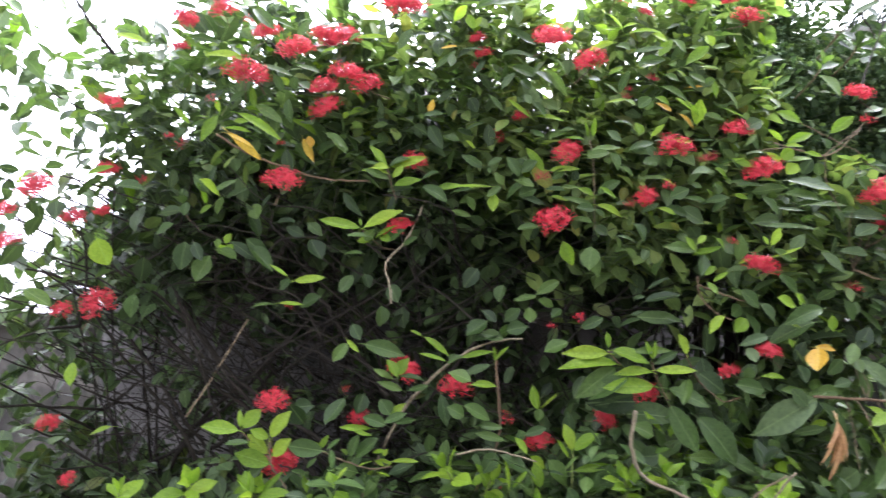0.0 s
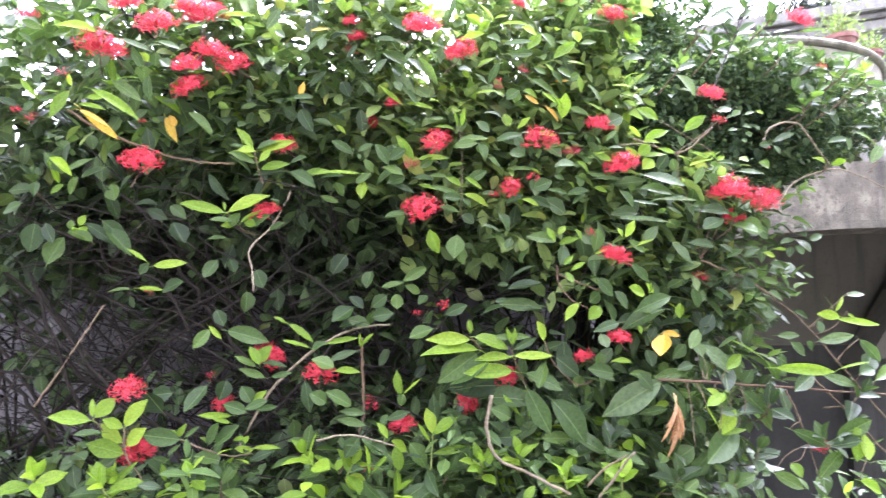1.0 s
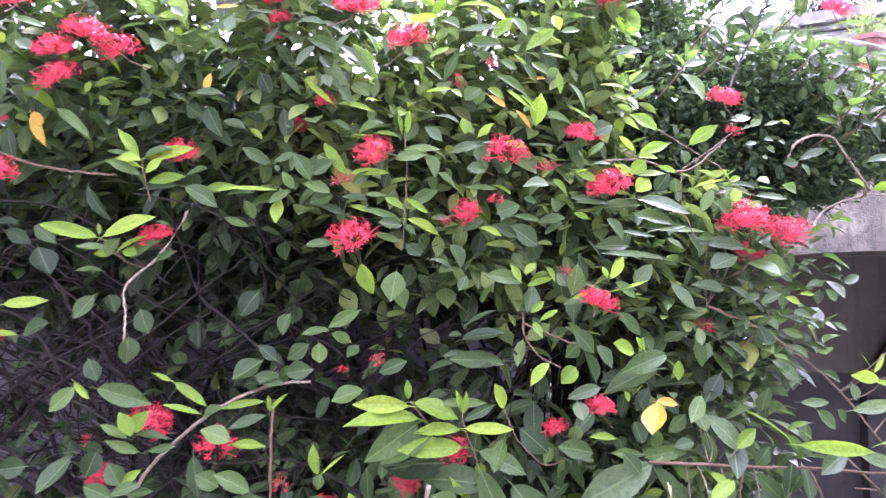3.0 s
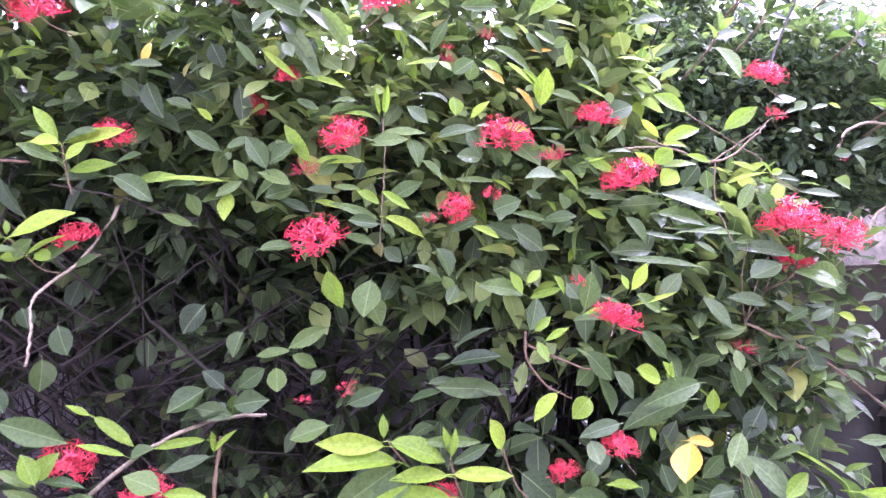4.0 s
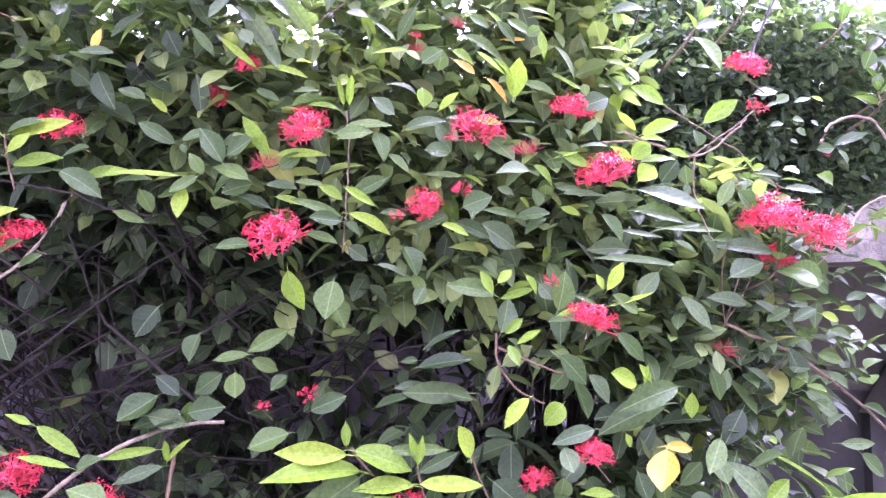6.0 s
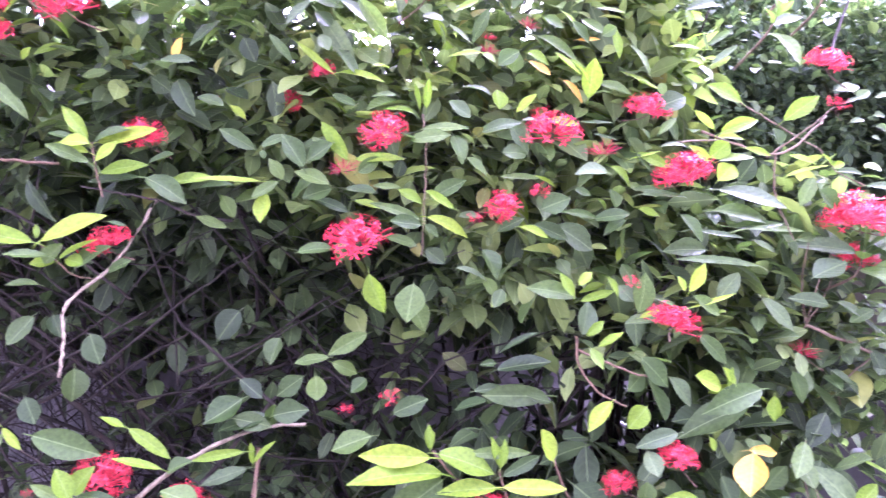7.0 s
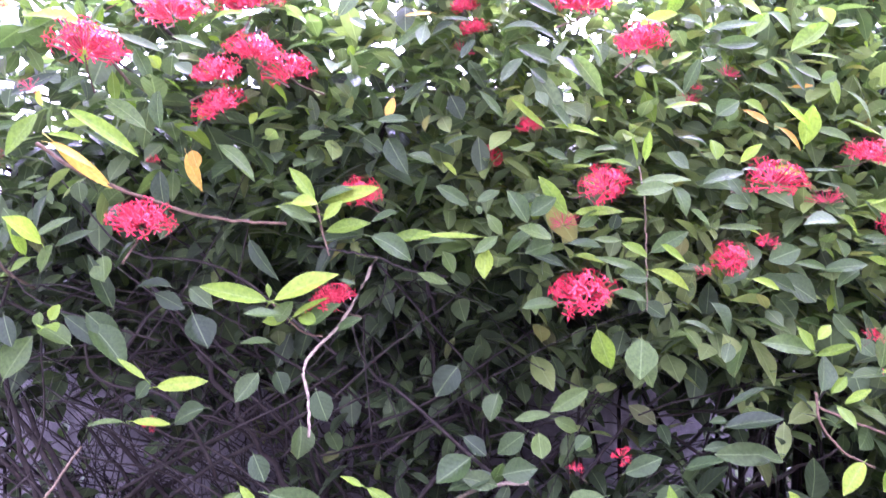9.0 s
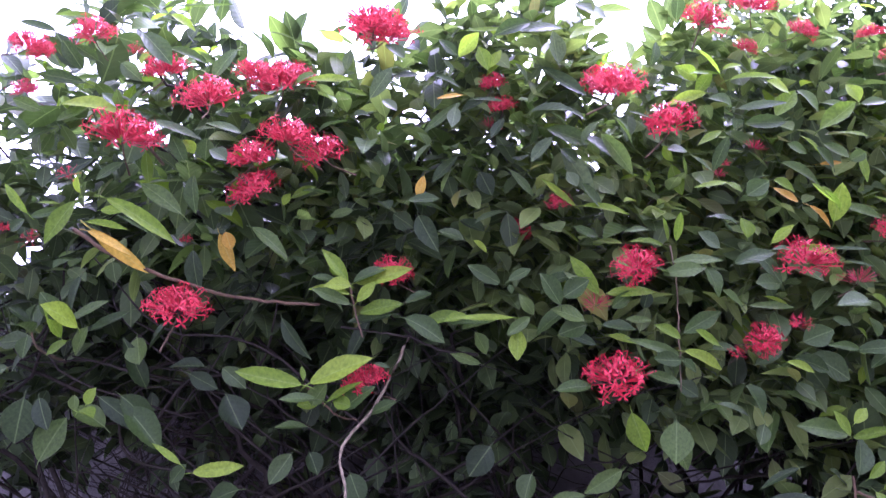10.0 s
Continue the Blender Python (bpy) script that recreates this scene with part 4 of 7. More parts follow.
flower(-1.081, 1.973, 1.674, 0.055)
flower(0.940, 1.932, 2.533, 0.068)
flower(1.212, 1.887, 1.978, 0.079)
flower(-0.607, 1.783, 2.487, 0.074)
flower(-0.716, 1.781, 2.463, 0.069)
flower(-0.555, 1.836, 2.484, 0.041)
flower(-0.348, 1.894, 2.466, 0.080)
flower(-0.269, 1.900, 2.470, 0.059)
flower(-0.126, 1.844, 2.548, 0.105)
flower(0.525, 1.926, 2.619, 0.091)
flower(0.622, 1.920, 2.651, 0.079)
flower(0.122, 1.928, 2.426, 0.055)
flower(0.101, 1.935, 2.476, 0.056)
flower(0.732, 1.943, 2.608, 0.057)
flower(0.868, 1.940, 2.602, 0.046)
flower(0.612, 1.940, 2.566, 0.045)
flower(0.540, 1.922, 2.314, 0.026)
flower(-0.783, 1.903, 2.164, 0.031)
flower(-0.476, 1.958, 2.160, 0.028)
flower(-0.748, 1.843, 2.406, 0.051)
flower(0.284, 1.799, 2.418, 0.070)
flower(0.277, 1.884, 2.038, 0.048, "bud")
flower(0.741, 1.873, 2.085, 0.056, "bud")
flower(1.165, 1.962, 1.732, 0.051, "bud")
flower(1.414, 1.962, 2.145, 0.018, "bud")
flower(0.102, 1.967, 2.402, 0.044, "bud")
flower(0.627, 1.971, 2.367, 0.045, "bud")
flower(0.547, 1.970, 2.309, 0.041, "bud")

# ---------------------------------------------------------------- single leaves that stand out
LEAF_MESHES = {}
rng = np.random.default_rng(23)


def leaf_mesh(k, slim, mat):
    """A unit leaf along +y that faces +z; five bends of it for each material."""
    key = (k, round(slim * 10), mat.name)
    if key not in LEAF_MESHES:
        droop, fold = ((0.1, 0.3), (0.26, 0.5), (-0.1, 0.42), (0.18, 0.22), (0.34, 0.4), (0.25, 1.1))[k]
        one = np.ones(1)
        v, f, uv = blades(np.zeros((1, 3)), np.array([[0, 1.0, 0]]), np.array([[0, 0, 1.0]]), one, one * round(slim * 10) / 10, one * droop, one * fold, FINE)
        sv, sf = tube([(0, -0.13, -0.055), (0, -0.05, -0.015), (0, 0.07, 0.002)], [0.011, 0.01, 0.008], 5)
        f = [tuple(g) for g in np.asarray(f).tolist()] + [tuple(i + len(v) for i in g) for g in sf]
        uv = np.vstack([uv, np.full((len(sv), 2), 0.5)])
        ob = link("leaf", np.vstack([v, sv]), f, mat, None, uv)
        LEAF_MESHES[key] = ob.data
        bpy.data.objects.remove(ob)
    return LEAF_MESHES[key]


KINDS = {"y": hero_young, "m": hero_mid, "p": hero_sheen, "d": hero_shaded, "o": hero_yellow, "b": leaf_dead}


def leaf(x, y, z, dx, dy, dz, width, kind, parent, face=None):
    """One leaf from its foot along (dx, dy, dz)."""
    d = Vector((dx, dy, dz))
    ln = d.length
    k = 5 if kind == "b" else int(rng.integers(5))
    if face is None:
        face = Vector((rng.normal(0, 0.28), -0.86 + rng.normal(0, 0.18), 0.48 + rng.normal(0, 0.22)))
        width *= 1.06
    ob = new("leaf", leaf_mesh(k, min(0.8, max(0.1, width / ln)), KINDS[kind]))
    a = d.normalized()
    s = a.cross(face).normalized()
    n = s.cross(a)
    m = Matrix((s, a, n)).transposed().to_4x4()
    ob.parent = parent
    ob.matrix_basis = Matrix.Translation((x, y, z)) @ m @ Matrix.Diagonal((ln, ln, ln, 1))
    if kind == "o":
        tagged(ob, "yellowed ageing leaf")
    elif kind == "b":
        tagged(ob, "dry curled brown dead leaf")
    return ob


def sprig(x, y, z, size, kind, n, parent):
    """The leafy end of a shoot: crossed pairs of leaves, the inner ones small and upright."""
    p = np.array([x, y, z])
    axis = unit(np.array([rng.normal(0, 0.3), -0.5 + rng.normal(0, 0.2), 0.9]))
    a = unit(np.cross(axis, rng.normal(0, 1, 3)))
    b = np.cross(axis, a)
    for k in range(n):
        level = (k // 2) / max(1, (n - 1) // 2)
        az = (k % 2) * math.pi + (k // 2) * 1.45 + rng.normal(0, 0.25)
        rise = radians(68 - 56 * level + rng.normal(0, 9))
        out = math.cos(az) * a + math.sin(az) * b
        d = math.cos(rise) * out + math.sin(rise) * axis
        face = math.cos(rise) * axis - math.sin(rise) * out + rng.normal(0, 0.15, 3)
        ln = size * (0.62 + 0.42 * level) * rng.uniform(0.85, 1.15)
        foot = p - axis * size * (0.4 * level - 0.1)
        own = kind if k < 4 or kind != "y" or rng.random() < 0.55 else "m"
        leaf(*foot, *(d * ln), ln * rng.uniform(0.42, 0.54), own, parent, Vector(face))
    line = smooth_line([p + axis * size * 0.1, p - axis * size * 0.45, p - axis * size * 0.6 + np.array([0, 0.1, -0.01])], 4)
    link("twig", *tube(line, np.linspace(0.0018, 0.0032, len(line)), 6), BARK["green" if kind == "y" else "brown"], parent)


leaf(-0.589, 1.812, 2.147, 0.090, 0.045, -0.071, 0.029, "o", shrub)
leaf(-0.629, 1.902, 1.985, -0.023, -0.067, 0.039, 0.042, "y", shrub)
leaf(-0.775, 1.960, 1.920, -0.058, 0.004, -0.024, 0.037, "m", shrub)
leaf(-0.561, 1.939, 1.873, 0.067, 0.006, -0.053, 0.043, "m", shrub)
leaf(-0.612, 1.924, 1.854, 0.014, -0.003, 0.030, 0.036, "y", shrub)
leaf(0.236, 1.916, 2.031, -0.064, 0.013, -0.032, 0.036, "m", shrub)
leaf(0.298, 1.892, 2.213, -0.041, -0.004, 0.044, 0.026, "m", shrub)
leaf(0.987, 1.845, 1.564, -0.031, -0.044, -0.069, 0.051, "o", shrub)
leaf(0.986, 1.862, 1.564, 0.069, 0.003, -0.000, 0.022, "o", shrub)
leaf(0.946, 1.844, 1.409, -0.042, -0.009, 0.047, 0.038, "d", low_shrub)
leaf(0.703, 1.835, 1.735, 0.013, -0.031, -0.034, 0.019, "y", shrub)
leaf(1.604, 1.962, 2.100, -0.021, 0.021, 0.033, 0.022, "y", shrub)
leaf(1.621, 1.959, 2.096, 0.023, -0.047, 0.001, 0.022, "y", shrub)
leaf(0.475, 1.856, 2.451, -0.037, -0.023, 0.021, 0.026, "y", shrub)
leaf(0.720, 1.873, 1.960, 0.051, -0.049, 0.007, 0.026, "m", shrub)
leaf(0.606, 1.872, 2.072, -0.029, 0.014, 0.070, 0.023, "m", shrub)
leaf(0.706, 1.875, 2.341, 0.038, -0.011, -0.037, 0.023, "m", shrub)
leaf(1.714, 2.016, 1.547, 0.048, -0.030, -0.070, 0.036, "m", shrub)
leaf(1.655, 1.974, 1.256, -0.030, -0.031, -0.069, 0.038, "y", low_shrub)
leaf(1.424, 1.958, 1.279, 0.127, 0.004, -0.053, 0.041, "m", low_shrub)
leaf(0.271, 1.914, 1.246, -0.047, -0.020, 0.034, 0.028, "y", low_shrub)
leaf(1.076, 1.797, 1.365, 0.093, 0.045, 0.041, 0.034, "y", low_shrub)
leaf(1.054, 1.829, 1.256, -0.058, 0.021, -0.047, 0.053, "d", low_shrub)
leaf(1.195, 1.873, 1.263, 0.106, 0.069, -0.060, 0.048, "m", low_shrub)
leaf(1.400, 1.932, 1.186, 0.007, -0.039, -0.025, 0.040, "y", low_shrub)
leaf(1.647, 1.978, 1.122, 0.074, -0.016, -0.032, 0.041, "y", low_shrub)
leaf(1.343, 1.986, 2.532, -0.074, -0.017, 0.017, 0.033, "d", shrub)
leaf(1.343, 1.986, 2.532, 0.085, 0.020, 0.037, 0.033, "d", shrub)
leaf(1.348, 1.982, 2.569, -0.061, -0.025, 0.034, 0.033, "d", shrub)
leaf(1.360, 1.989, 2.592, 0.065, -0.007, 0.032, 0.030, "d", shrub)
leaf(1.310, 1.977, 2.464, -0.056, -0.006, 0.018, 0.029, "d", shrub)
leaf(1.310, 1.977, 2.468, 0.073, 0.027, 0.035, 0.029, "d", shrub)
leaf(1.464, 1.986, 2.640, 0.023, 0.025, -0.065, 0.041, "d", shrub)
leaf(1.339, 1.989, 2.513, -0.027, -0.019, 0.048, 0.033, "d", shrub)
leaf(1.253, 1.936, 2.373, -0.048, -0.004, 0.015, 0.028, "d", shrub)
leaf(-0.978, 1.924, 1.873, 0.033, 0.012, -0.079, 0.070, "y", shrub)
leaf(-0.861, 1.939, 1.715, -0.013, -0.012, -0.064, 0.041, "m", shrub)
leaf(-1.171, 1.927, 1.729, 0.078, 0.010, -0.054, 0.047, "m", shrub)
leaf(-0.937, 1.913, 2.018, 0.085, -0.014, 0.013, 0.042, "m", shrub)
leaf(-1.196, 1.859, 2.200, 0.093, -0.062, 0.058, 0.022, "m", shrub)
leaf(-1.069, 1.856, 2.215, -0.071, -0.020, 0.034, 0.025, "m", shrub)
leaf(-1.021, 1.853, 2.223, 0.000, 0.026, -0.065, 0.029, "m", shrub)
leaf(-0.906, 1.778, 2.414, 0.097, -0.005, -0.019, 0.028, "y", shrub)
leaf(-0.841, 1.805, 2.419, -0.077, -0.009, 0.037, 0.031, "m", shrub)
leaf(-1.210, 1.840, 2.293, 0.100, -0.019, -0.025, 0.029, "m", shrub)
leaf(-1.119, 1.873, 2.138, -0.047, -0.033, 0.030, 0.022, "m", shrub)
leaf(-0.586, 1.956, 1.814, -0.069, 0.005, 0.050, 0.039, "m", shrub)
leaf(-0.552, 1.943, 1.852, 0.079, -0.020, -0.060, 0.048, "m", shrub)
leaf(-0.709, 1.974, 1.751, 0.035, 0.001, 0.082, 0.055, "m", shrub)
leaf(-0.996, 1.869, 2.038, 0.073, 0.006, 0.034, 0.022, "y", shrub)
leaf(-1.135, 1.861, 2.052, -0.073, 0.022, -0.026, 0.019, "y", shrub)
leaf(-0.627, 1.928, 1.842, 0.046, -0.048, 0.007, 0.032, "y", shrub)
leaf(-1.000, 1.906, 1.527, 0.008, -0.034, -0.059, 0.031, "y", shrub)
leaf(-0.882, 1.913, 1.356, -0.085, 0.023, -0.017, 0.018, "y", low_shrub)
leaf(-1.145, 1.814, 2.416, -0.034, -0.035, 0.066, 0.025, "m", shrub)
leaf(-1.082, 1.826, 2.353, -0.029, -0.041, 0.047, 0.022, "m", shrub)
leaf(-0.673, 1.934, 1.969, -0.021, -0.048, 0.054, 0.026, "y", shrub)
leaf(-0.531, 1.982, 1.882, -0.012, -0.077, 0.076, 0.031, "d", shrub)
leaf(0.056, 1.904, 2.015, -0.041, -0.026, -0.004, 0.020, "y", shrub)
leaf(0.469, 1.856, 2.421, 0.036, 0.002, 0.047, 0.023, "y", shrub)
leaf(0.162, 1.805, 2.535, -0.064, -0.030, -0.030, 0.026, "m", shrub)
leaf(0.279, 1.911, 2.307, -0.017, -0.021, -0.052, 0.032, "d", shrub)
leaf(0.056, 1.904, 2.015, -0.090, -0.016, -0.003, 0.022, "y", shrub)
leaf(0.670, 1.838, 2.244, 0.058, 0.019, -0.025, 0.026, "y", shrub)
leaf(0.699, 1.841, 2.214, -0.068, -0.038, 0.018, 0.020, "y", shrub)
leaf(0.584, 1.844, 1.938, 0.054, -0.004, -0.009, 0.015, "y", shrub)
leaf(1.753, 2.013, 1.414, 0.128, 0.018, 0.067, 0.044, "m", low_shrub)
leaf(1.861, 2.029, 1.396, 0.072, -0.032, 0.046, 0.063, "m", low_shrub)
leaf(1.672, 1.975, 1.263, -0.024, -0.035, -0.079, 0.032, "y", low_shrub)
leaf(1.113, 1.873, 1.496, -0.009, 0.031, 0.049, 0.039, "m", shrub)
leaf(1.375, 2.030, 1.688, -0.065, -0.006, -0.055, 0.055, "d", shrub)
leaf(1.215, 1.887, 1.300, -0.145, -0.069, -0.095, 0.066, "m", low_shrub)
leaf(1.126, 1.855, 1.244, -0.082, 0.013, -0.077, 0.048, "m", low_shrub)
leaf(1.351, 1.948, 1.158, 0.077, -0.018, -0.048, 0.044, "m", low_shrub)
leaf(1.526, 1.989, 1.128, 0.070, -0.018, 0.086, 0.038, "m", low_shrub)
leaf(0.161, 1.967, 1.587, 0.015, -0.042, 0.047, 0.024, "m", shrub)
leaf(0.729, 1.828, 1.854, 0.029, -0.003, -0.029, 0.020, "y", shrub)
leaf(0.906, 1.867, 1.762, 0.058, -0.010, -0.049, 0.030, "m", shrub)
leaf(1.109, 1.969, 1.769, -0.033, -0.015, -0.055, 0.029, "d", shrub)
leaf(0.517, 1.927, 1.654, 0.062, 0.011, 0.010, 0.020, "d", shrub)
leaf(0.986, 1.845, 1.947, 0.157, 0.044, 0.020, 0.018, "m", shrub)
leaf(1.099, 1.873, 1.935, 0.090, 0.034, 0.026, 0.021, "m", shrub)
leaf(1.337, 1.941, 1.886, 0.044, -0.004, -0.033, 0.041, "m", shrub)
leaf(0.778, 1.856, 1.960, -0.043, -0.003, -0.023, 0.022, "m", shrub)
leaf(0.731, 1.873, 1.962, -0.063, -0.047, 0.009, 0.018, "m", shrub)
leaf(0.469, 1.866, 2.104, 0.020, -0.025, -0.048, 0.030, "m", shrub)
leaf(0.409, 1.869, 2.090, -0.040, -0.029, 0.009, 0.018, "m", shrub)
leaf(0.193, 1.937, 2.077, 0.037, -0.053, 0.018, 0.023, "m", shrub)
leaf(0.472, 1.832, 1.962, -0.059, -0.033, 0.019, 0.017, "y", shrub)
leaf(0.325, 1.848, 2.214, 0.029, 0.011, 0.012, 0.016, "y", shrub)
leaf(0.250, 1.867, 2.291, -0.030, -0.009, 0.026, 0.031, "m", shrub)
leaf(0.020, 1.934, 2.003, 0.062, -0.053, 0.011, 0.018, "m", shrub)
leaf(0.401, 1.897, 1.810, 0.031, -0.008, -0.049, 0.040, "m", shrub)
leaf(-0.040, 1.989, 1.331, 0.007, 0.014, -0.056, 0.036, "d", low_shrub)
leaf(0.556, 1.929, 1.691, 0.097, -0.024, 0.025, 0.037, "d", shrub)
leaf(0.486, 1.931, 1.622, 0.047, -0.049, 0.023, 0.034, "d", shrub)
leaf(1.246, 2.035, 1.725, 0.048, -0.031, -0.046, 0.038, "d", shrub)
leaf(1.260, 2.007, 1.632, -0.079, -0.057, -0.029, 0.034, "d", shrub)
leaf(1.314, 2.038, 1.726, 0.137, -0.016, -0.108, 0.029, "d", shrub)
leaf(1.719, 2.012, 1.442, 0.054, 0.023, 0.058, 0.054, "d", low_shrub)
leaf(1.180, 1.870, 1.459, 0.061, 0.025, 0.039, 0.031, "y", low_shrub)
leaf(1.116, 1.898, 1.576, -0.049, -0.053, -0.052, 0.037, "m", shrub)
leaf(1.020, 1.908, 1.448, -0.056, -0.026, -0.065, 0.043, "d", low_shrub)
leaf(-0.292, 1.974, 2.019, 0.045, -0.043, -0.077, 0.028, "d", shrub)
leaf(-0.432, 1.846, 2.254, 0.001, -0.020, -0.068, 0.029, "m", shrub)
leaf(0.041, 1.927, 2.412, 0.032, -0.038, 0.015, 0.020, "d", shrub)
leaf(-0.059, 1.909, 2.228, 0.061, 0.002, 0.011, 0.025, "m", shrub)
leaf(0.041, 1.998, 2.218, 0.047, -0.017, -0.033, 0.036, "d", shrub)
leaf(-0.040, 1.964, 2.218, 0.030, -0.035, -0.068, 0.038, "d", shrub)
leaf(-0.162, 1.961, 1.935, 0.036, -0.032, 0.080, 0.036, "d", shrub)
leaf(-0.491, 1.946, 2.004, -0.035, 0.030, -0.051, 0.041, "d", shrub)
leaf(-0.455, 1.969, 1.913, 0.056, -0.004, -0.027, 0.028, "d", shrub)
leaf(0.160, 1.856, 2.381, 0.057, -0.068, 0.002, 0.031, "m", shrub)
leaf(0.189, 1.847, 2.350, 0.083, -0.001, -0.024, 0.036, "m", shrub)
leaf(0.576, 1.840, 2.139, 0.031, -0.022, 0.031, 0.020, "y", shrub)
leaf(0.270, 1.799, 2.392, -0.028, -0.009, 0.022, 0.030, "m", shrub)
leaf(0.984, 1.882, 2.386, -0.072, -0.026, 0.000, 0.030, "m", shrub)
leaf(0.685, 1.847, 2.353, 0.072, -0.005, 0.048, 0.032, "y", shrub)
leaf(0.613, 1.855, 2.381, 0.046, 0.008, 0.052, 0.032, "y", shrub)
leaf(0.642, 1.850, 2.427, -0.048, -0.023, 0.016, 0.026, "y", shrub)
leaf(0.721, 1.872, 2.290, -0.035, -0.021, 0.035, 0.026, "m", shrub)
leaf(0.989, 1.793, 1.379, -0.024, 0.018, -0.121, 0.014, "b", low_shrub)
leaf(0.989, 1.793, 1.379, -0.026, -0.013, -0.069, 0.014, "b", low_shrub)
leaf(0.989, 1.793, 1.379, 0.009, 0.030, -0.174, 0.014, "b", low_shrub)
leaf(0.989, 1.793, 1.379, 0.021, -0.015, -0.096, 0.014, "b", low_shrub)
leaf(0.989, 1.793, 1.379, -0.002, 0.018, -0.126, 0.014, "b", low_shrub)
leaf(0.989, 1.793, 1.379, 0.021, 0.020, -0.134, 0.014, "b", low_shrub)

leaf(-0.426, 1.900, 1.756, -0.050, -0.009, 0.040, 0.011, "y", shrub)
leaf(-0.412, 1.900, 1.745, 0.086, -0.006, 0.013, 0.022, "y", shrub)
leaf(-0.429, 1.930, 1.758, -0.027, -0.002, -0.033, 0.024, "m", shrub)
leaf(-0.457, 1.930, 1.688, 0.068, 0.002, -0.010, 0.018, "y", shrub)
leaf(-0.472, 1.940, 1.685, -0.069, -0.005, 0.007, 0.013, "m", shrub)
leaf(-0.347, 1.980, 1.710, -0.066, 0.001, -0.017, 0.040, "m", shrub)
leaf(-0.260, 1.920, 1.578, -0.036, -0.031, -0.049, 0.032, "m", shrub)
leaf(-0.220, 1.920, 1.575, 0.113, -0.023, -0.024, 0.040, "m", shrub)
leaf(-0.265, 1.920, 1.588, 0.036, 0.001, -0.037, 0.014, "y", shrub)
leaf(0.123, 1.920, 1.639, -0.058, -0.009, -0.046, 0.046, "m", shrub)
leaf(-0.052, 1.880, 1.593, 0.073, 0.000, -0.045, 0.028, "y", shrub)
leaf(0.010, 1.880, 1.527, -0.071, -0.030, 0.025, 0.017, "y", shrub)
leaf(-0.055, 1.880, 1.593, -0.039, -0.009, 0.015, 0.017, "y", shrub)
leaf(0.012, 1.890, 1.519, 0.034, -0.013, 0.027, 0.028, "m", shrub)
leaf(0.136, 1.900, 1.553, -0.088, -0.015, -0.008, 0.017, "y", shrub)
leaf(0.135, 1.950, 1.519, -0.084, -0.013, -0.023, 0.024, "p", shrub)
leaf(0.142, 1.930, 1.528, 0.030, -0.021, 0.042, 0.013, "y", shrub)
leaf(0.142, 1.930, 1.528, -0.006, -0.012, 0.039, 0.010, "y", shrub)
leaf(-0.104, 1.870, 1.450, -0.061, -0.026, 0.025, 0.022, "m", low_shrub)
leaf(-0.094, 1.880, 1.451, 0.057, -0.008, 0.013, 0.019, "m", low_shrub)
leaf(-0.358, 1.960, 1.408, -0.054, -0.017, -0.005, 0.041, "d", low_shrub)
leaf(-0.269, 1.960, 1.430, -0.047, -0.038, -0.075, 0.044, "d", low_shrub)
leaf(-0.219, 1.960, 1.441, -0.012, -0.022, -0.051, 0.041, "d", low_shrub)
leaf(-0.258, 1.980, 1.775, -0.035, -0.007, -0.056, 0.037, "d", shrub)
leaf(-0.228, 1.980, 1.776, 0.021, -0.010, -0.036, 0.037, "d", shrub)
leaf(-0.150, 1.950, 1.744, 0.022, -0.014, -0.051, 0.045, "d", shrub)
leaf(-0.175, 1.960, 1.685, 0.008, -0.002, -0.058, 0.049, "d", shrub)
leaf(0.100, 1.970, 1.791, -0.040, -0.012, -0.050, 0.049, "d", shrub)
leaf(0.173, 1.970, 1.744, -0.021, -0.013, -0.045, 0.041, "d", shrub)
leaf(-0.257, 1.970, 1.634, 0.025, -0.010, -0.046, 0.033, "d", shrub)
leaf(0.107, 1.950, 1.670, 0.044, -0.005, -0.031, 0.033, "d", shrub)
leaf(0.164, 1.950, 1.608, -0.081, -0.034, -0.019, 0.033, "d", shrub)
leaf(0.328, 1.870, 1.855, 0.021, 0.003, -0.072, 0.034, "y", shrub)
leaf(0.407, 1.880, 1.840, -0.013, -0.026, -0.068, 0.048, "m", shrub)
leaf(0.678, 1.840, 1.818, -0.023, -0.003, 0.042, 0.017, "y", shrub)
leaf(0.685, 1.840, 1.838, 0.025, -0.001, 0.027, 0.018, "y", shrub)
leaf(0.687, 1.860, 1.819, -0.078, -0.029, 0.024, 0.031, "m", shrub)
leaf(0.697, 1.865, 1.753, 0.019, -0.003, 0.064, 0.039, "p", shrub)
leaf(0.797, 1.860, 1.793, 0.016, -0.017, 0.070, 0.039, "m", shrub)
leaf(0.698, 1.840, 1.752, 0.031, -0.006, 0.028, 0.017, "y", shrub)
leaf(0.718, 1.840, 1.735, 0.037, -0.019, 0.027, 0.012, "y", shrub)
leaf(0.741, 1.836, 1.647, -0.049, -0.022, -0.040, 0.026, "y", shrub)
leaf(0.800, 1.836, 1.638, -0.033, -0.013, -0.031, 0.035, "y", shrub)
leaf(0.266, 1.950, 1.709, -0.068, 0.002, -0.005, 0.020, "m", shrub)
leaf(0.331, 1.950, 1.754, -0.068, -0.024, -0.036, 0.028, "m", shrub)
leaf(0.240, 1.950, 1.679, 0.004, -0.003, -0.046, 0.041, "m", shrub)
leaf(0.266, 1.950, 1.701, 0.048, 0.001, -0.018, 0.024, "m", shrub)
leaf(0.219, 1.960, 1.676, -0.050, 0.002, -0.036, 0.033, "m", shrub)
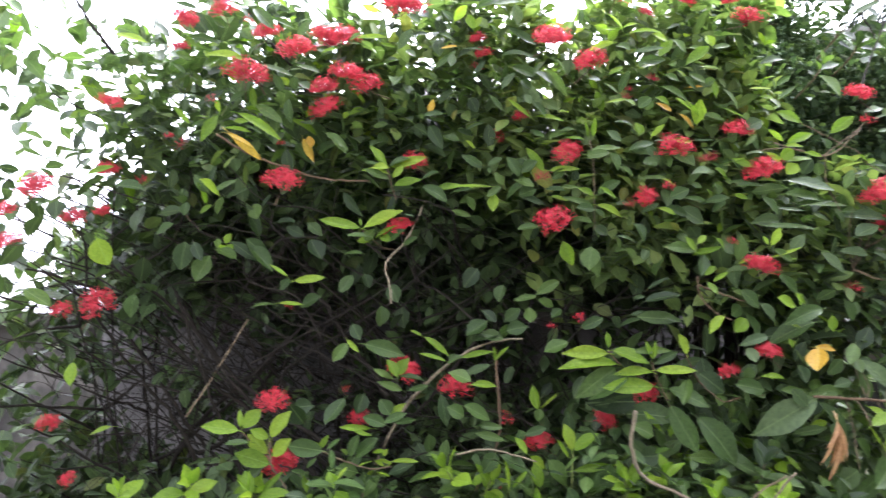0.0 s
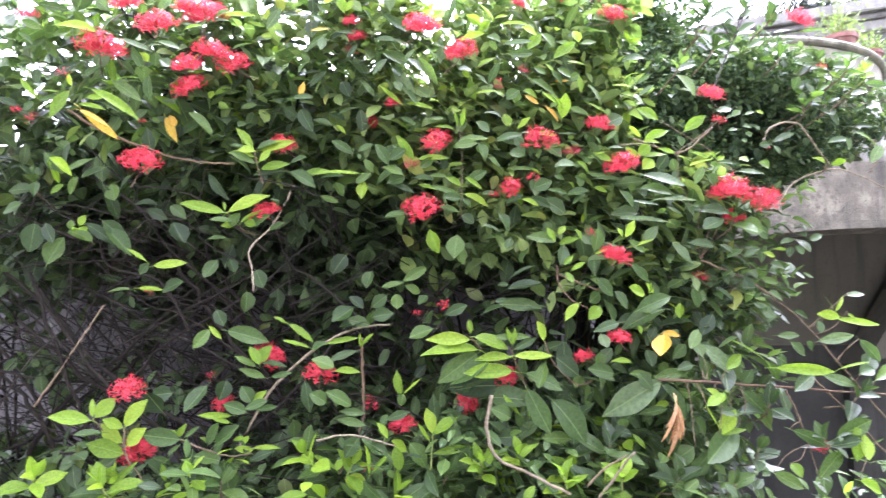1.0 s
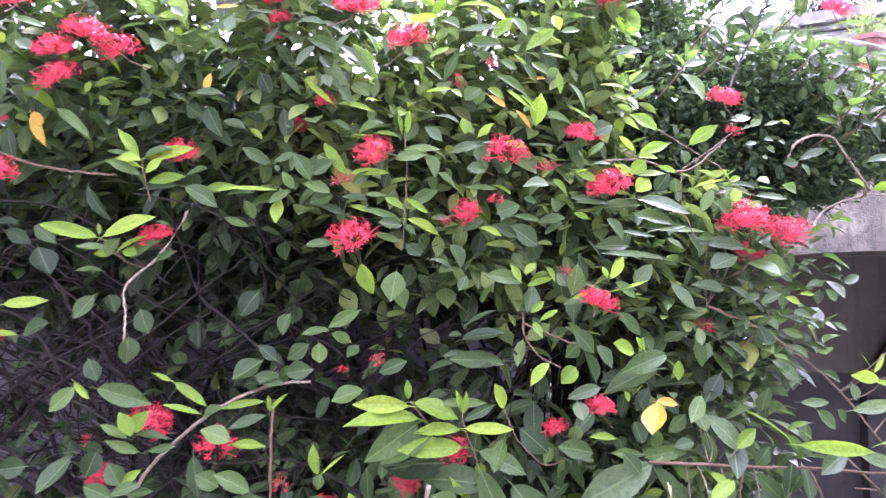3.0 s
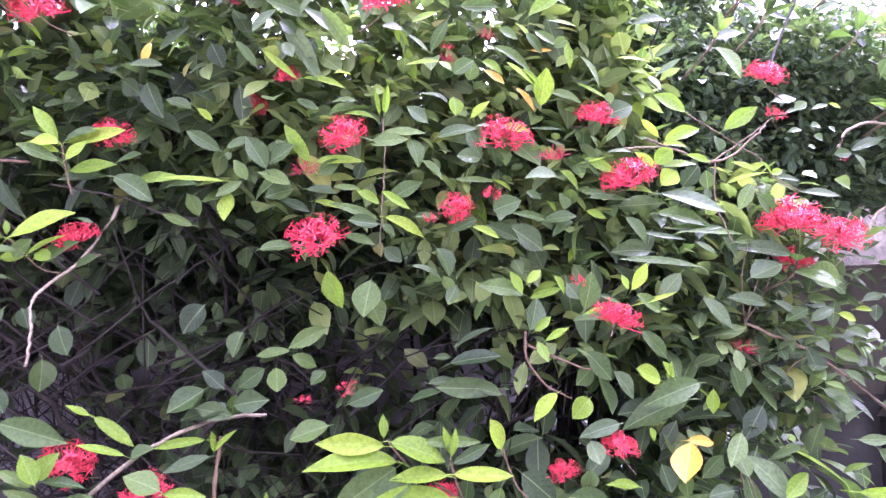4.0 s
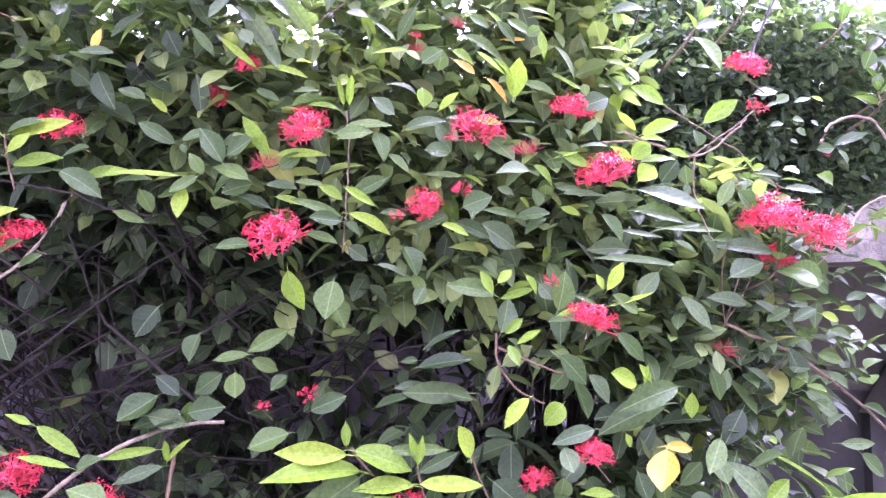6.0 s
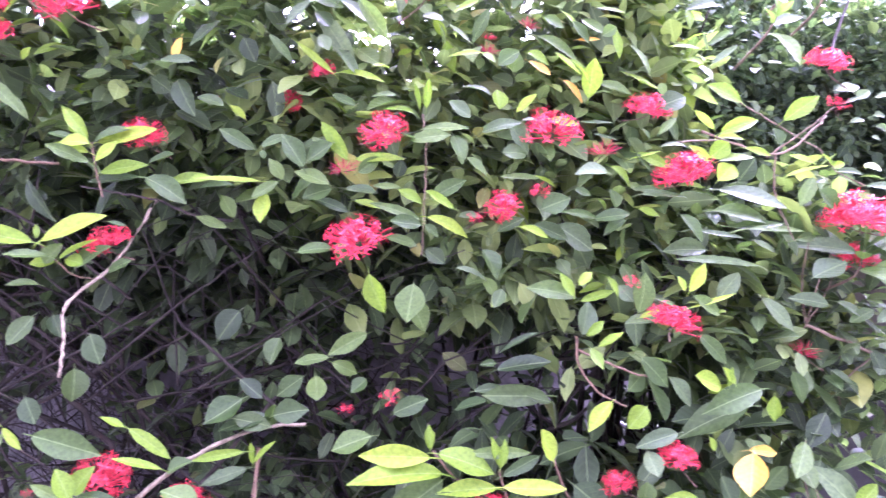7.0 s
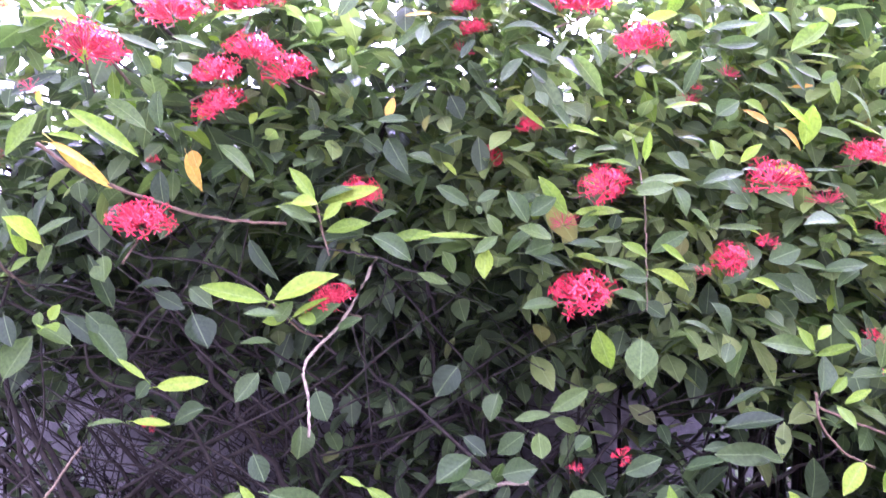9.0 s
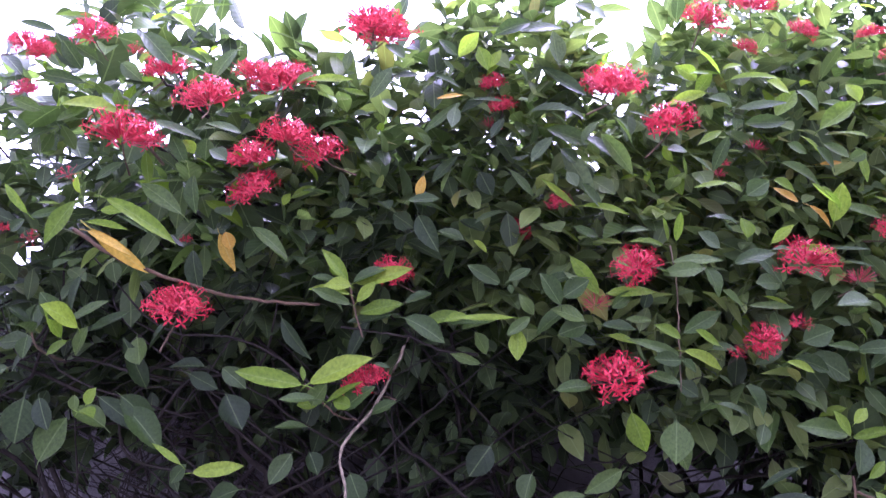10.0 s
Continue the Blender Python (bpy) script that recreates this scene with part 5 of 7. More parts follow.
leaf(0.331, 1.950, 1.674, -0.028, -0.009, -0.025, 0.028, "m", shrub)
leaf(0.374, 1.900, 1.616, 0.060, -0.017, 0.028, 0.032, "m", shrub)
leaf(0.344, 1.910, 1.579, -0.071, -0.004, -0.022, 0.040, "m", shrub)
leaf(0.172, 1.920, 1.609, 0.054, -0.020, 0.017, 0.037, "m", shrub)
leaf(0.122, 1.920, 1.635, -0.033, -0.003, -0.027, 0.032, "m", shrub)
leaf(0.103, 1.930, 1.604, 0.066, -0.003, -0.011, 0.032, "d", shrub)
leaf(0.582, 1.950, 1.430, -0.179, -0.029, -0.019, 0.041, "d", low_shrub)
leaf(0.253, 1.900, 1.398, -0.017, -0.015, 0.063, 0.024, "y", low_shrub)
leaf(0.257, 1.900, 1.398, 0.044, -0.020, 0.049, 0.006, "y", low_shrub)
leaf(0.260, 1.900, 1.403, -0.010, -0.005, -0.032, 0.024, "m", low_shrub)
leaf(0.214, 1.900, 1.333, 0.056, -0.024, 0.025, 0.027, "m", low_shrub)
leaf(0.850, 1.870, 1.451, -0.084, -0.027, 0.019, 0.039, "m", low_shrub)
leaf(0.865, 1.860, 1.593, -0.076, -0.014, -0.017, 0.031, "p", shrub)
leaf(0.807, 1.860, 1.564, 0.011, -0.015, -0.042, 0.034, "p", shrub)
leaf(0.807, 1.860, 1.514, -0.005, -0.001, -0.042, 0.036, "m", shrub)
leaf(0.665, 1.960, 1.646, -0.138, -0.035, -0.001, 0.045, "d", shrub)
leaf(0.876, 1.830, 1.830, 0.029, -0.011, 0.051, 0.023, "y", shrub)
leaf(0.870, 1.830, 1.832, -0.010, 0.001, 0.028, 0.014, "y", shrub)
leaf(0.953, 1.870, 1.794, -0.055, -0.001, 0.032, 0.031, "m", shrub)
leaf(0.997, 1.880, 1.875, -0.043, 0.002, -0.050, 0.031, "p", shrub)
leaf(1.056, 1.920, 1.835, 0.061, -0.017, -0.059, 0.029, "p", shrub)
leaf(1.193, 1.920, 1.821, -0.076, -0.012, 0.019, 0.029, "p", shrub)
leaf(0.802, 1.870, 1.720, 0.055, -0.005, -0.048, 0.039, "m", shrub)
leaf(0.865, 1.900, 1.686, 0.046, -0.012, -0.044, 0.032, "p", shrub)
leaf(0.934, 1.840, 1.670, -0.058, -0.014, 0.019, 0.034, "y", shrub)
leaf(0.959, 1.840, 1.675, -0.023, -0.008, 0.031, 0.015, "y", shrub)
leaf(1.026, 1.870, 1.668, -0.109, -0.031, -0.025, 0.047, "m", shrub)
leaf(1.129, 1.950, 1.699, 0.018, -0.014, -0.057, 0.050, "m", shrub)
leaf(1.074, 1.920, 1.656, -0.001, 0.002, -0.049, 0.021, "y", shrub)
leaf(1.030, 1.920, 1.635, -0.136, 0.004, -0.034, 0.053, "d", shrub)
leaf(1.221, 1.900, 1.439, -0.086, -0.014, 0.100, 0.052, "p", low_shrub)
leaf(1.157, 1.920, 1.542, -0.029, -0.011, -0.060, 0.040, "d", shrub)
leaf(1.340, 1.920, 1.477, -0.118, -0.031, 0.088, 0.021, "y", low_shrub)
leaf(1.362, 1.930, 1.462, 0.163, -0.069, -0.006, 0.037, "y", low_shrub)
leaf(1.253, 1.920, 1.412, 0.029, -0.015, 0.047, 0.035, "m", low_shrub)
leaf(1.248, 1.920, 1.400, 0.078, -0.005, -0.067, 0.040, "m", low_shrub)
leaf(0.980, 1.850, 1.435, -0.166, -0.002, -0.090, 0.064, "p", low_shrub)
leaf(0.976, 1.860, 1.427, 0.078, -0.032, -0.091, 0.051, "m", low_shrub)
leaf(1.088, 1.880, 1.473, -0.049, -0.002, -0.007, 0.028, "p", low_shrub)
leaf(1.110, 1.880, 1.501, 0.021, -0.004, -0.072, 0.031, "m", shrub)
leaf(1.080, 1.890, 1.456, -0.109, -0.009, -0.014, 0.036, "m", low_shrub)
leaf(0.947, 1.880, 1.520, 0.013, -0.005, -0.050, 0.039, "d", shrub)
leaf(1.034, 1.900, 1.491, 0.038, -0.003, 0.044, 0.032, "m", low_shrub)
leaf(1.522, 1.970, 1.443, -0.091, -0.021, -0.057, 0.041, "d", low_shrub)
leaf(1.545, 1.970, 1.438, 0.099, -0.008, -0.038, 0.033, "p", low_shrub)
leaf(1.610, 1.980, 1.454, 0.088, -0.027, 0.033, 0.012, "y", low_shrub)
leaf(1.675, 1.980, 1.437, 0.051, -0.010, 0.023, 0.050, "p", low_shrub)
leaf(1.521, 1.970, 1.511, -0.023, -0.002, 0.030, 0.033, "m", shrub)
leaf(1.537, 1.970, 1.538, 0.114, -0.009, 0.015, 0.030, "p", shrub)
leaf(1.396, 1.960, 1.558, 0.074, -0.021, 0.001, 0.020, "p", shrub)
leaf(1.441, 1.960, 1.541, 0.041, 0.001, -0.047, 0.036, "d", shrub)
leaf(1.545, 1.970, 1.605, 0.000, -0.004, -0.041, 0.030, "p", shrub)
leaf(1.603, 1.970, 1.610, 0.127, -0.018, -0.028, 0.021, "y", shrub)
leaf(1.604, 1.970, 1.628, -0.038, -0.023, 0.058, 0.007, "y", shrub)
leaf(1.604, 1.970, 1.628, 0.034, -0.009, 0.053, 0.012, "y", shrub)
leaf(1.645, 1.970, 1.681, 0.055, -0.017, 0.009, 0.020, "p", shrub)
leaf(1.622, 1.970, 1.615, -0.078, -0.006, 0.010, 0.028, "y", shrub)
leaf(1.646, 1.970, 1.624, 0.024, -0.005, -0.013, 0.015, "y", shrub)
leaf(1.462, 1.970, 1.632, 0.064, -0.002, -0.018, 0.025, "m", shrub)
leaf(1.386, 1.970, 1.694, 0.053, -0.006, -0.025, 0.021, "p", shrub)
leaf(1.456, 1.970, 1.704, 0.032, -0.001, -0.012, 0.012, "p", shrub)
leaf(1.506, 1.970, 1.753, 0.029, -0.009, -0.017, 0.012, "p", shrub)
leaf(1.365, 1.950, 1.811, 0.034, -0.004, -0.017, 0.021, "y", shrub)
leaf(1.402, 1.950, 1.820, 0.046, -0.003, 0.005, 0.013, "y", shrub)
leaf(1.422, 1.950, 1.838, 0.052, -0.001, 0.023, 0.024, "m", shrub)
leaf(1.474, 1.950, 1.835, 0.015, -0.009, -0.033, 0.033, "m", shrub)
leaf(1.519, 1.960, 1.850, 0.072, -0.001, 0.027, 0.021, "p", shrub)
leaf(1.382, 1.950, 1.776, 0.061, 0.000, -0.007, 0.024, "p", shrub)
leaf(1.203, 1.920, 1.830, 0.072, 0.003, -0.023, 0.024, "p", shrub)
leaf(1.228, 1.920, 1.788, 0.056, 0.002, 0.032, 0.024, "m", shrub)
leaf(1.282, 1.920, 1.790, 0.050, -0.010, 0.034, 0.021, "p", shrub)
leaf(1.304, 1.970, 1.745, 0.023, -0.012, -0.071, 0.036, "d", shrub)
leaf(1.193, 1.950, 1.624, -0.051, -0.023, -0.062, 0.037, "d", shrub)
leaf(1.218, 1.960, 1.653, 0.054, -0.001, 0.027, 0.033, "d", shrub)
leaf(1.234, 1.960, 1.620, 0.052, 0.001, 0.021, 0.029, "d", shrub)
leaf(1.327, 1.960, 1.659, 0.078, -0.018, -0.054, 0.033, "p", shrub)
leaf(1.358, 1.960, 1.733, 0.052, -0.005, -0.017, 0.020, "m", shrub)
leaf(1.143, 1.860, 1.279, 0.049, -0.006, 0.070, 0.039, "y", low_shrub)
leaf(1.144, 1.860, 1.298, -0.047, -0.005, 0.063, 0.014, "y", low_shrub)
leaf(1.133, 1.860, 1.348, 0.069, -0.025, -0.003, 0.026, "m", low_shrub)
leaf(1.110, 1.860, 1.410, 0.042, -0.003, -0.031, 0.023, "y", low_shrub)
leaf(1.143, 1.860, 1.279, 0.078, -0.011, 0.021, 0.019, "y", low_shrub)
leaf(1.080, 1.880, 1.330, 0.045, -0.007, -0.053, 0.039, "m", low_shrub)
leaf(0.915, 1.880, 1.339, 0.083, -0.018, 0.014, 0.027, "m", low_shrub)
leaf(0.901, 1.890, 1.283, -0.063, -0.007, 0.018, 0.039, "d", low_shrub)
leaf(1.006, 1.870, 1.370, -0.042, -0.002, -0.007, 0.020, "y", low_shrub)
leaf(1.571, 1.970, 1.246, 0.123, -0.015, 0.059, 0.046, "m", low_shrub)
leaf(1.617, 1.950, 1.262, 0.031, -0.002, 0.016, 0.024, "y", low_shrub)
leaf(1.659, 1.970, 1.307, 0.021, -0.010, 0.010, 0.016, "m", low_shrub)
leaf(0.898, 1.860, 1.483, -0.059, -0.017, 0.013, 0.015, "y", low_shrub)
leaf(0.966, 1.880, 1.446, -0.083, -0.015, 0.004, 0.023, "m", low_shrub)
leaf(0.799, 1.870, 1.455, 0.055, -0.006, -0.014, 0.028, "p", low_shrub)
leaf(-0.110, 1.880, 1.930, 0.031, -0.006, -0.007, 0.009, "m", shrub)
leaf(0.139, 1.900, 2.014, -0.108, -0.028, -0.016, 0.024, "y", shrub)
leaf(0.166, 1.900, 2.016, -0.044, -0.007, -0.037, 0.021, "m", shrub)
leaf(0.143, 1.900, 1.997, -0.002, -0.008, -0.062, 0.029, "y", shrub)
leaf(0.117, 1.930, 2.078, -0.062, -0.023, 0.031, 0.026, "m", shrub)
leaf(0.127, 1.920, 2.081, 0.043, 0.000, 0.029, 0.020, "m", shrub)
leaf(0.173, 1.910, 2.019, -0.026, -0.013, 0.036, 0.023, "m", shrub)
leaf(0.130, 1.920, 2.076, 0.005, -0.003, -0.016, 0.017, "m", shrub)
leaf(0.089, 1.920, 1.949, -0.020, -0.018, 0.039, 0.026, "m", shrub)
leaf(0.080, 1.920, 1.932, -0.056, -0.010, 0.017, 0.015, "m", shrub)
leaf(0.038, 1.950, 2.334, -0.054, -0.019, -0.058, 0.026, "m", shrub)
leaf(0.049, 1.950, 2.335, 0.059, -0.008, -0.012, 0.021, "m", shrub)
leaf(0.078, 1.950, 2.302, 0.024, 0.002, -0.046, 0.033, "d", shrub)
leaf(-0.028, 1.930, 2.287, -0.012, -0.002, -0.051, 0.020, "o", shrub)
leaf(-0.162, 1.960, 2.224, -0.044, -0.012, -0.014, 0.020, "m", shrub)
leaf(-0.089, 1.970, 2.221, 0.043, -0.002, -0.029, 0.036, "d", shrub)
leaf(0.051, 1.960, 2.167, -0.049, -0.006, 0.023, 0.030, "d", shrub)
leaf(0.093, 1.950, 2.141, -0.030, -0.014, 0.018, 0.020, "y", shrub)
leaf(0.255, 1.900, 2.217, -0.073, -0.012, 0.048, 0.015, "y", shrub)
leaf(0.210, 1.880, 2.348, -0.045, -0.009, -0.049, 0.023, "p", shrub)
leaf(0.220, 1.880, 2.327, 0.074, 0.003, -0.092, 0.037, "p", shrub)
leaf(0.228, 1.860, 2.274, 0.018, 0.001, -0.031, 0.024, "p", shrub)
leaf(0.131, 1.910, 2.293, 0.048, -0.008, -0.050, 0.017, "m", shrub)
leaf(0.257, 1.870, 2.350, 0.064, -0.017, -0.047, 0.028, "m", shrub)
leaf(0.249, 1.920, 2.187, 0.045, 0.000, -0.023, 0.017, "m", shrub)
leaf(0.260, 1.900, 2.221, 0.082, -0.032, -0.008, 0.017, "y", shrub)
leaf(0.383, 1.900, 2.012, -0.054, -0.006, -0.004, 0.017, "m", shrub)
leaf(0.541, 1.880, 2.182, -0.048, -0.014, 0.026, 0.025, "m", shrub)
leaf(0.591, 1.870, 2.136, 0.046, -0.008, 0.009, 0.015, "p", shrub)
leaf(0.639, 1.870, 2.142, 0.056, -0.015, -0.011, 0.015, "y", shrub)
leaf(0.516, 1.860, 2.256, 0.029, -0.006, -0.015, 0.022, "y", shrub)
leaf(0.579, 1.880, 2.229, 0.006, -0.014, 0.038, 0.032, "m", shrub)
leaf(0.599, 1.860, 2.263, 0.045, -0.005, -0.015, 0.024, "y", shrub)
leaf(0.606, 1.880, 2.256, 0.038, -0.010, -0.036, 0.019, "o", shrub)
leaf(0.670, 1.880, 2.223, 0.041, -0.014, -0.037, 0.018, "o", shrub)
leaf(0.698, 1.880, 2.301, 0.046, -0.002, 0.005, 0.008, "o", shrub)
leaf(0.619, 1.870, 2.300, 0.091, -0.002, -0.026, 0.025, "m", shrub)
leaf(0.725, 1.900, 2.193, 0.004, -0.030, 0.071, 0.040, "y", shrub)
leaf(0.767, 1.870, 2.325, 0.010, -0.008, -0.061, 0.019, "y", shrub)
leaf(0.792, 1.870, 2.294, 0.052, -0.019, -0.052, 0.022, "m", shrub)
leaf(0.804, 1.880, 2.197, -0.066, 0.001, 0.037, 0.019, "m", shrub)
leaf(0.791, 1.880, 2.242, 0.062, -0.003, -0.040, 0.019, "y", shrub)
leaf(0.701, 1.880, 2.143, 0.063, -0.018, -0.011, 0.015, "m", shrub)
leaf(0.726, 1.880, 2.123, 0.042, -0.013, -0.020, 0.011, "m", shrub)
leaf(0.745, 1.850, 2.042, -0.060, -0.017, 0.001, 0.033, "p", shrub)
leaf(0.751, 1.860, 2.057, 0.049, 0.002, -0.027, 0.028, "y", shrub)
leaf(0.690, 1.880, 2.017, 0.031, -0.009, -0.010, 0.017, "m", shrub)
leaf(0.787, 1.860, 2.071, 0.056, -0.007, 0.011, 0.008, "y", shrub)
leaf(0.768, 1.880, 1.984, -0.004, -0.006, 0.035, 0.032, "m", shrub)
leaf(0.556, 1.910, 2.042, 0.076, -0.019, -0.013, 0.023, "m", shrub)
leaf(0.481, 1.900, 1.963, 0.045, -0.012, 0.006, 0.017, "m", shrub)
leaf(0.799, 1.880, 2.022, 0.049, -0.009, -0.006, 0.012, "m", shrub)
leaf(0.808, 1.880, 1.986, 0.039, -0.010, -0.012, 0.017, "y", shrub)
leaf(0.732, 1.880, 2.001, 0.024, -0.002, -0.018, 0.015, "y", shrub)
leaf(0.291, 1.860, 2.350, 0.059, -0.012, -0.078, 0.028, "m", shrub)
leaf(0.450, 1.860, 2.314, -0.039, -0.015, 0.005, 0.024, "p", shrub)
leaf(0.452, 1.880, 2.273, -0.014, -0.012, 0.037, 0.025, "m", shrub)
leaf(0.513, 1.850, 2.352, -0.050, -0.010, -0.028, 0.019, "y", shrub)
leaf(0.499, 1.870, 2.278, -0.043, 0.001, 0.029, 0.022, "m", shrub)
leaf(0.537, 1.880, 2.356, -0.035, 0.000, -0.070, 0.023, "m", shrub)
leaf(0.522, 1.860, 2.257, -0.065, -0.009, -0.006, 0.013, "y", shrub)
leaf(0.673, 1.870, 2.317, -0.040, -0.016, 0.015, 0.022, "m", shrub)
leaf(0.698, 1.870, 2.313, -0.025, -0.002, 0.048, 0.017, "y", shrub)
leaf(0.789, 1.860, 2.348, -0.059, -0.011, 0.012, 0.013, "y", shrub)
leaf(0.925, 1.850, 2.283, -0.063, -0.008, 0.008, 0.012, "y", shrub)
leaf(0.930, 1.850, 2.251, -0.035, -0.003, 0.019, 0.019, "y", shrub)
leaf(0.937, 1.850, 2.280, -0.013, -0.004, 0.036, 0.009, "p", shrub)
leaf(0.940, 1.850, 2.252, 0.050, -0.010, 0.031, 0.019, "p", shrub)
leaf(0.942, 1.860, 2.295, 0.046, 0.000, 0.030, 0.014, "m", shrub)
leaf(1.186, 1.860, 2.221, 0.057, -0.001, 0.017, 0.024, "p", shrub)
leaf(0.993, 1.840, 2.095, 0.052, -0.002, -0.010, 0.016, "y", shrub)
leaf(0.892, 1.850, 2.096, -0.048, 0.000, 0.011, 0.013, "p", shrub)
leaf(0.849, 1.860, 2.218, 0.004, -0.004, -0.023, 0.017, "m", shrub)
leaf(0.841, 1.860, 2.117, 0.033, -0.012, 0.038, 0.017, "m", shrub)
leaf(0.826, 1.860, 2.104, -0.012, -0.009, 0.024, 0.022, "m", shrub)
leaf(0.798, 1.860, 2.084, 0.063, -0.009, -0.026, 0.017, "y", shrub)
leaf(0.828, 1.860, 2.049, -0.031, -0.001, 0.032, 0.013, "m", shrub)
leaf(0.886, 1.880, 1.978, 0.039, -0.023, -0.045, 0.028, "m", shrub)
leaf(0.917, 1.880, 1.949, 0.084, -0.006, -0.019, 0.015, "p", shrub)
leaf(1.150, 1.880, 2.059, -0.037, -0.015, -0.056, 0.023, "m", shrub)
leaf(1.156, 1.880, 2.034, 0.040, -0.006, -0.037, 0.034, "m", shrub)
leaf(1.404, 1.920, 2.142, 0.018, -0.011, -0.029, 0.027, "m", shrub)
leaf(1.355, 1.920, 2.139, 0.038, -0.010, 0.006, 0.023, "m", shrub)
leaf(1.273, 1.920, 2.229, 0.027, -0.003, 0.018, 0.020, "p", shrub)
leaf(1.312, 1.920, 2.235, 0.034, -0.007, 0.007, 0.016, "p", shrub)
leaf(1.306, 1.920, 2.197, 0.023, -0.008, 0.002, 0.020, "p", shrub)
leaf(1.312, 1.920, 2.177, 0.025, -0.003, -0.006, 0.017, "p", shrub)
leaf(1.348, 1.920, 2.200, 0.012, -0.006, -0.012, 0.014, "p", shrub)
leaf(1.300, 1.920, 2.156, 0.013, -0.006, -0.007, 0.015, "p", shrub)
leaf(1.256, 1.920, 2.181, 0.031, -0.007, 0.013, 0.014, "p", shrub)
leaf(1.251, 1.920, 2.221, 0.023, -0.009, 0.008, 0.012, "p", shrub)
leaf(1.352, 1.920, 2.251, 0.019, -0.009, -0.015, 0.012, "y", shrub)
leaf(1.425, 1.960, 2.162, 0.079, -0.011, 0.043, 0.024, "m", shrub)
leaf(0.695, 1.870, 1.814, 0.059, -0.021, 0.015, 0.020, "y", shrub)
leaf(0.798, 1.860, 1.787, 0.035, -0.010, 0.013, 0.011, "y", shrub)
leaf(0.766, 1.870, 1.845, 0.025, -0.005, -0.031, 0.028, "p", shrub)
leaf(0.879, 1.870, 1.802, -0.045, -0.009, 0.030, 0.011, "m", shrub)
leaf(0.891, 1.870, 1.806, 0.091, 0.002, 0.023, 0.013, "y", shrub)
leaf(0.948, 1.870, 1.799, 0.013, -0.006, 0.005, 0.012, "y", shrub)
leaf(0.946, 1.840, 1.671, 0.002, -0.011, 0.034, 0.011, "y", shrub)
leaf(0.566, 1.900, 1.836, -0.018, -0.011, -0.037, 0.025, "d", shrub)
leaf(0.477, 1.880, 1.868, 0.060, -0.004, -0.010, 0.017, "p", shrub)
leaf(0.642, 1.940, 1.761, -0.076, -0.013, -0.022, 0.018, "d", shrub)
leaf(0.664, 1.940, 1.636, -0.053, -0.015, 0.009, 0.020, "d", shrub)
leaf(0.560, 1.920, 1.704, -0.030, -0.007, 0.000, 0.015, "m", shrub)
leaf(0.918, 1.860, 1.587, 0.010, -0.002, -0.024, 0.014, "y", shrub)
leaf(1.039, 1.880, 1.885, -0.167, -0.048, 0.023, 0.017, "m", shrub)
leaf(-0.543, 1.800, 2.345, -0.119, -0.016, 0.044, 0.031, "y", shrub)
leaf(-0.627, 1.820, 2.411, -0.078, -0.026, 0.010, 0.027, "m", shrub)
leaf(-0.472, 1.770, 2.535, 0.115, -0.001, -0.008, 0.020, "m", shrub)
leaf(-0.484, 1.800, 2.537, 0.047, -0.008, -0.020, 0.019, "y", shrub)
leaf(-0.532, 1.800, 2.504, 0.067, -0.018, -0.067, 0.036, "m", shrub)
leaf(-0.492, 1.820, 2.482, 0.075, -0.003, -0.016, 0.021, "m", shrub)
leaf(-0.368, 1.830, 2.489, -0.039, -0.026, -0.067, 0.027, "m", shrub)
leaf(-0.691, 1.820, 2.510, -0.068, -0.005, 0.012, 0.024, "m", shrub)
leaf(-0.636, 1.820, 2.435, -0.031, -0.024, 0.049, 0.032, "m", shrub)
leaf(-0.609, 1.820, 2.454, -0.038, -0.015, 0.020, 0.023, "m", shrub)
leaf(-0.655, 1.820, 2.361, -0.012, 0.001, 0.031, 0.016, "y", shrub)
leaf(-0.616, 1.820, 2.368, -0.049, -0.006, -0.036, 0.021, "m", shrub)
leaf(-0.699, 1.820, 2.358, -0.044, -0.015, 0.013, 0.021, "m", shrub)
leaf(-0.715, 1.820, 2.312, -0.029, -0.017, 0.034, 0.016, "m", shrub)
leaf(-0.572, 1.820, 2.452, 0.037, 0.002, -0.030, 0.027, "p", shrub)
leaf(-0.512, 1.820, 2.345, 0.098, -0.009, -0.032, 0.021, "p", shrub)
leaf(-0.432, 1.820, 2.326, 0.039, -0.001, 0.007, 0.013, "p", shrub)
leaf(-0.344, 1.820, 2.321, -0.059, -0.022, 0.014, 0.023, "m", shrub)
leaf(-0.340, 1.820, 2.375, 0.041, -0.005, 0.026, 0.016, "y", shrub)
leaf(-0.368, 1.820, 2.270, -0.027, -0.009, 0.023, 0.027, "p", shrub)
leaf(-0.444, 1.840, 2.264, -0.027, -0.019, 0.058, 0.024, "m", shrub)
leaf(-0.436, 1.850, 2.292, -0.020, -0.008, 0.027, 0.022, "y", shrub)
leaf(-0.419, 1.860, 2.284, -0.001, -0.005, 0.041, 0.031, "m", shrub)
leaf(-0.566, 1.820, 2.273, -0.044, -0.012, 0.011, 0.018, "m", shrub)
leaf(-0.545, 1.820, 2.265, -0.043, -0.013, -0.032, 0.021, "m", shrub)
leaf(-0.614, 1.860, 2.287, -0.067, -0.032, -0.054, 0.027, "d", shrub)
leaf(-0.442, 1.840, 2.176, -0.081, -0.003, 0.068, 0.030, "m", shrub)
leaf(-0.564, 1.800, 2.196, 0.128, -0.014, -0.060, 0.021, "y", shrub)
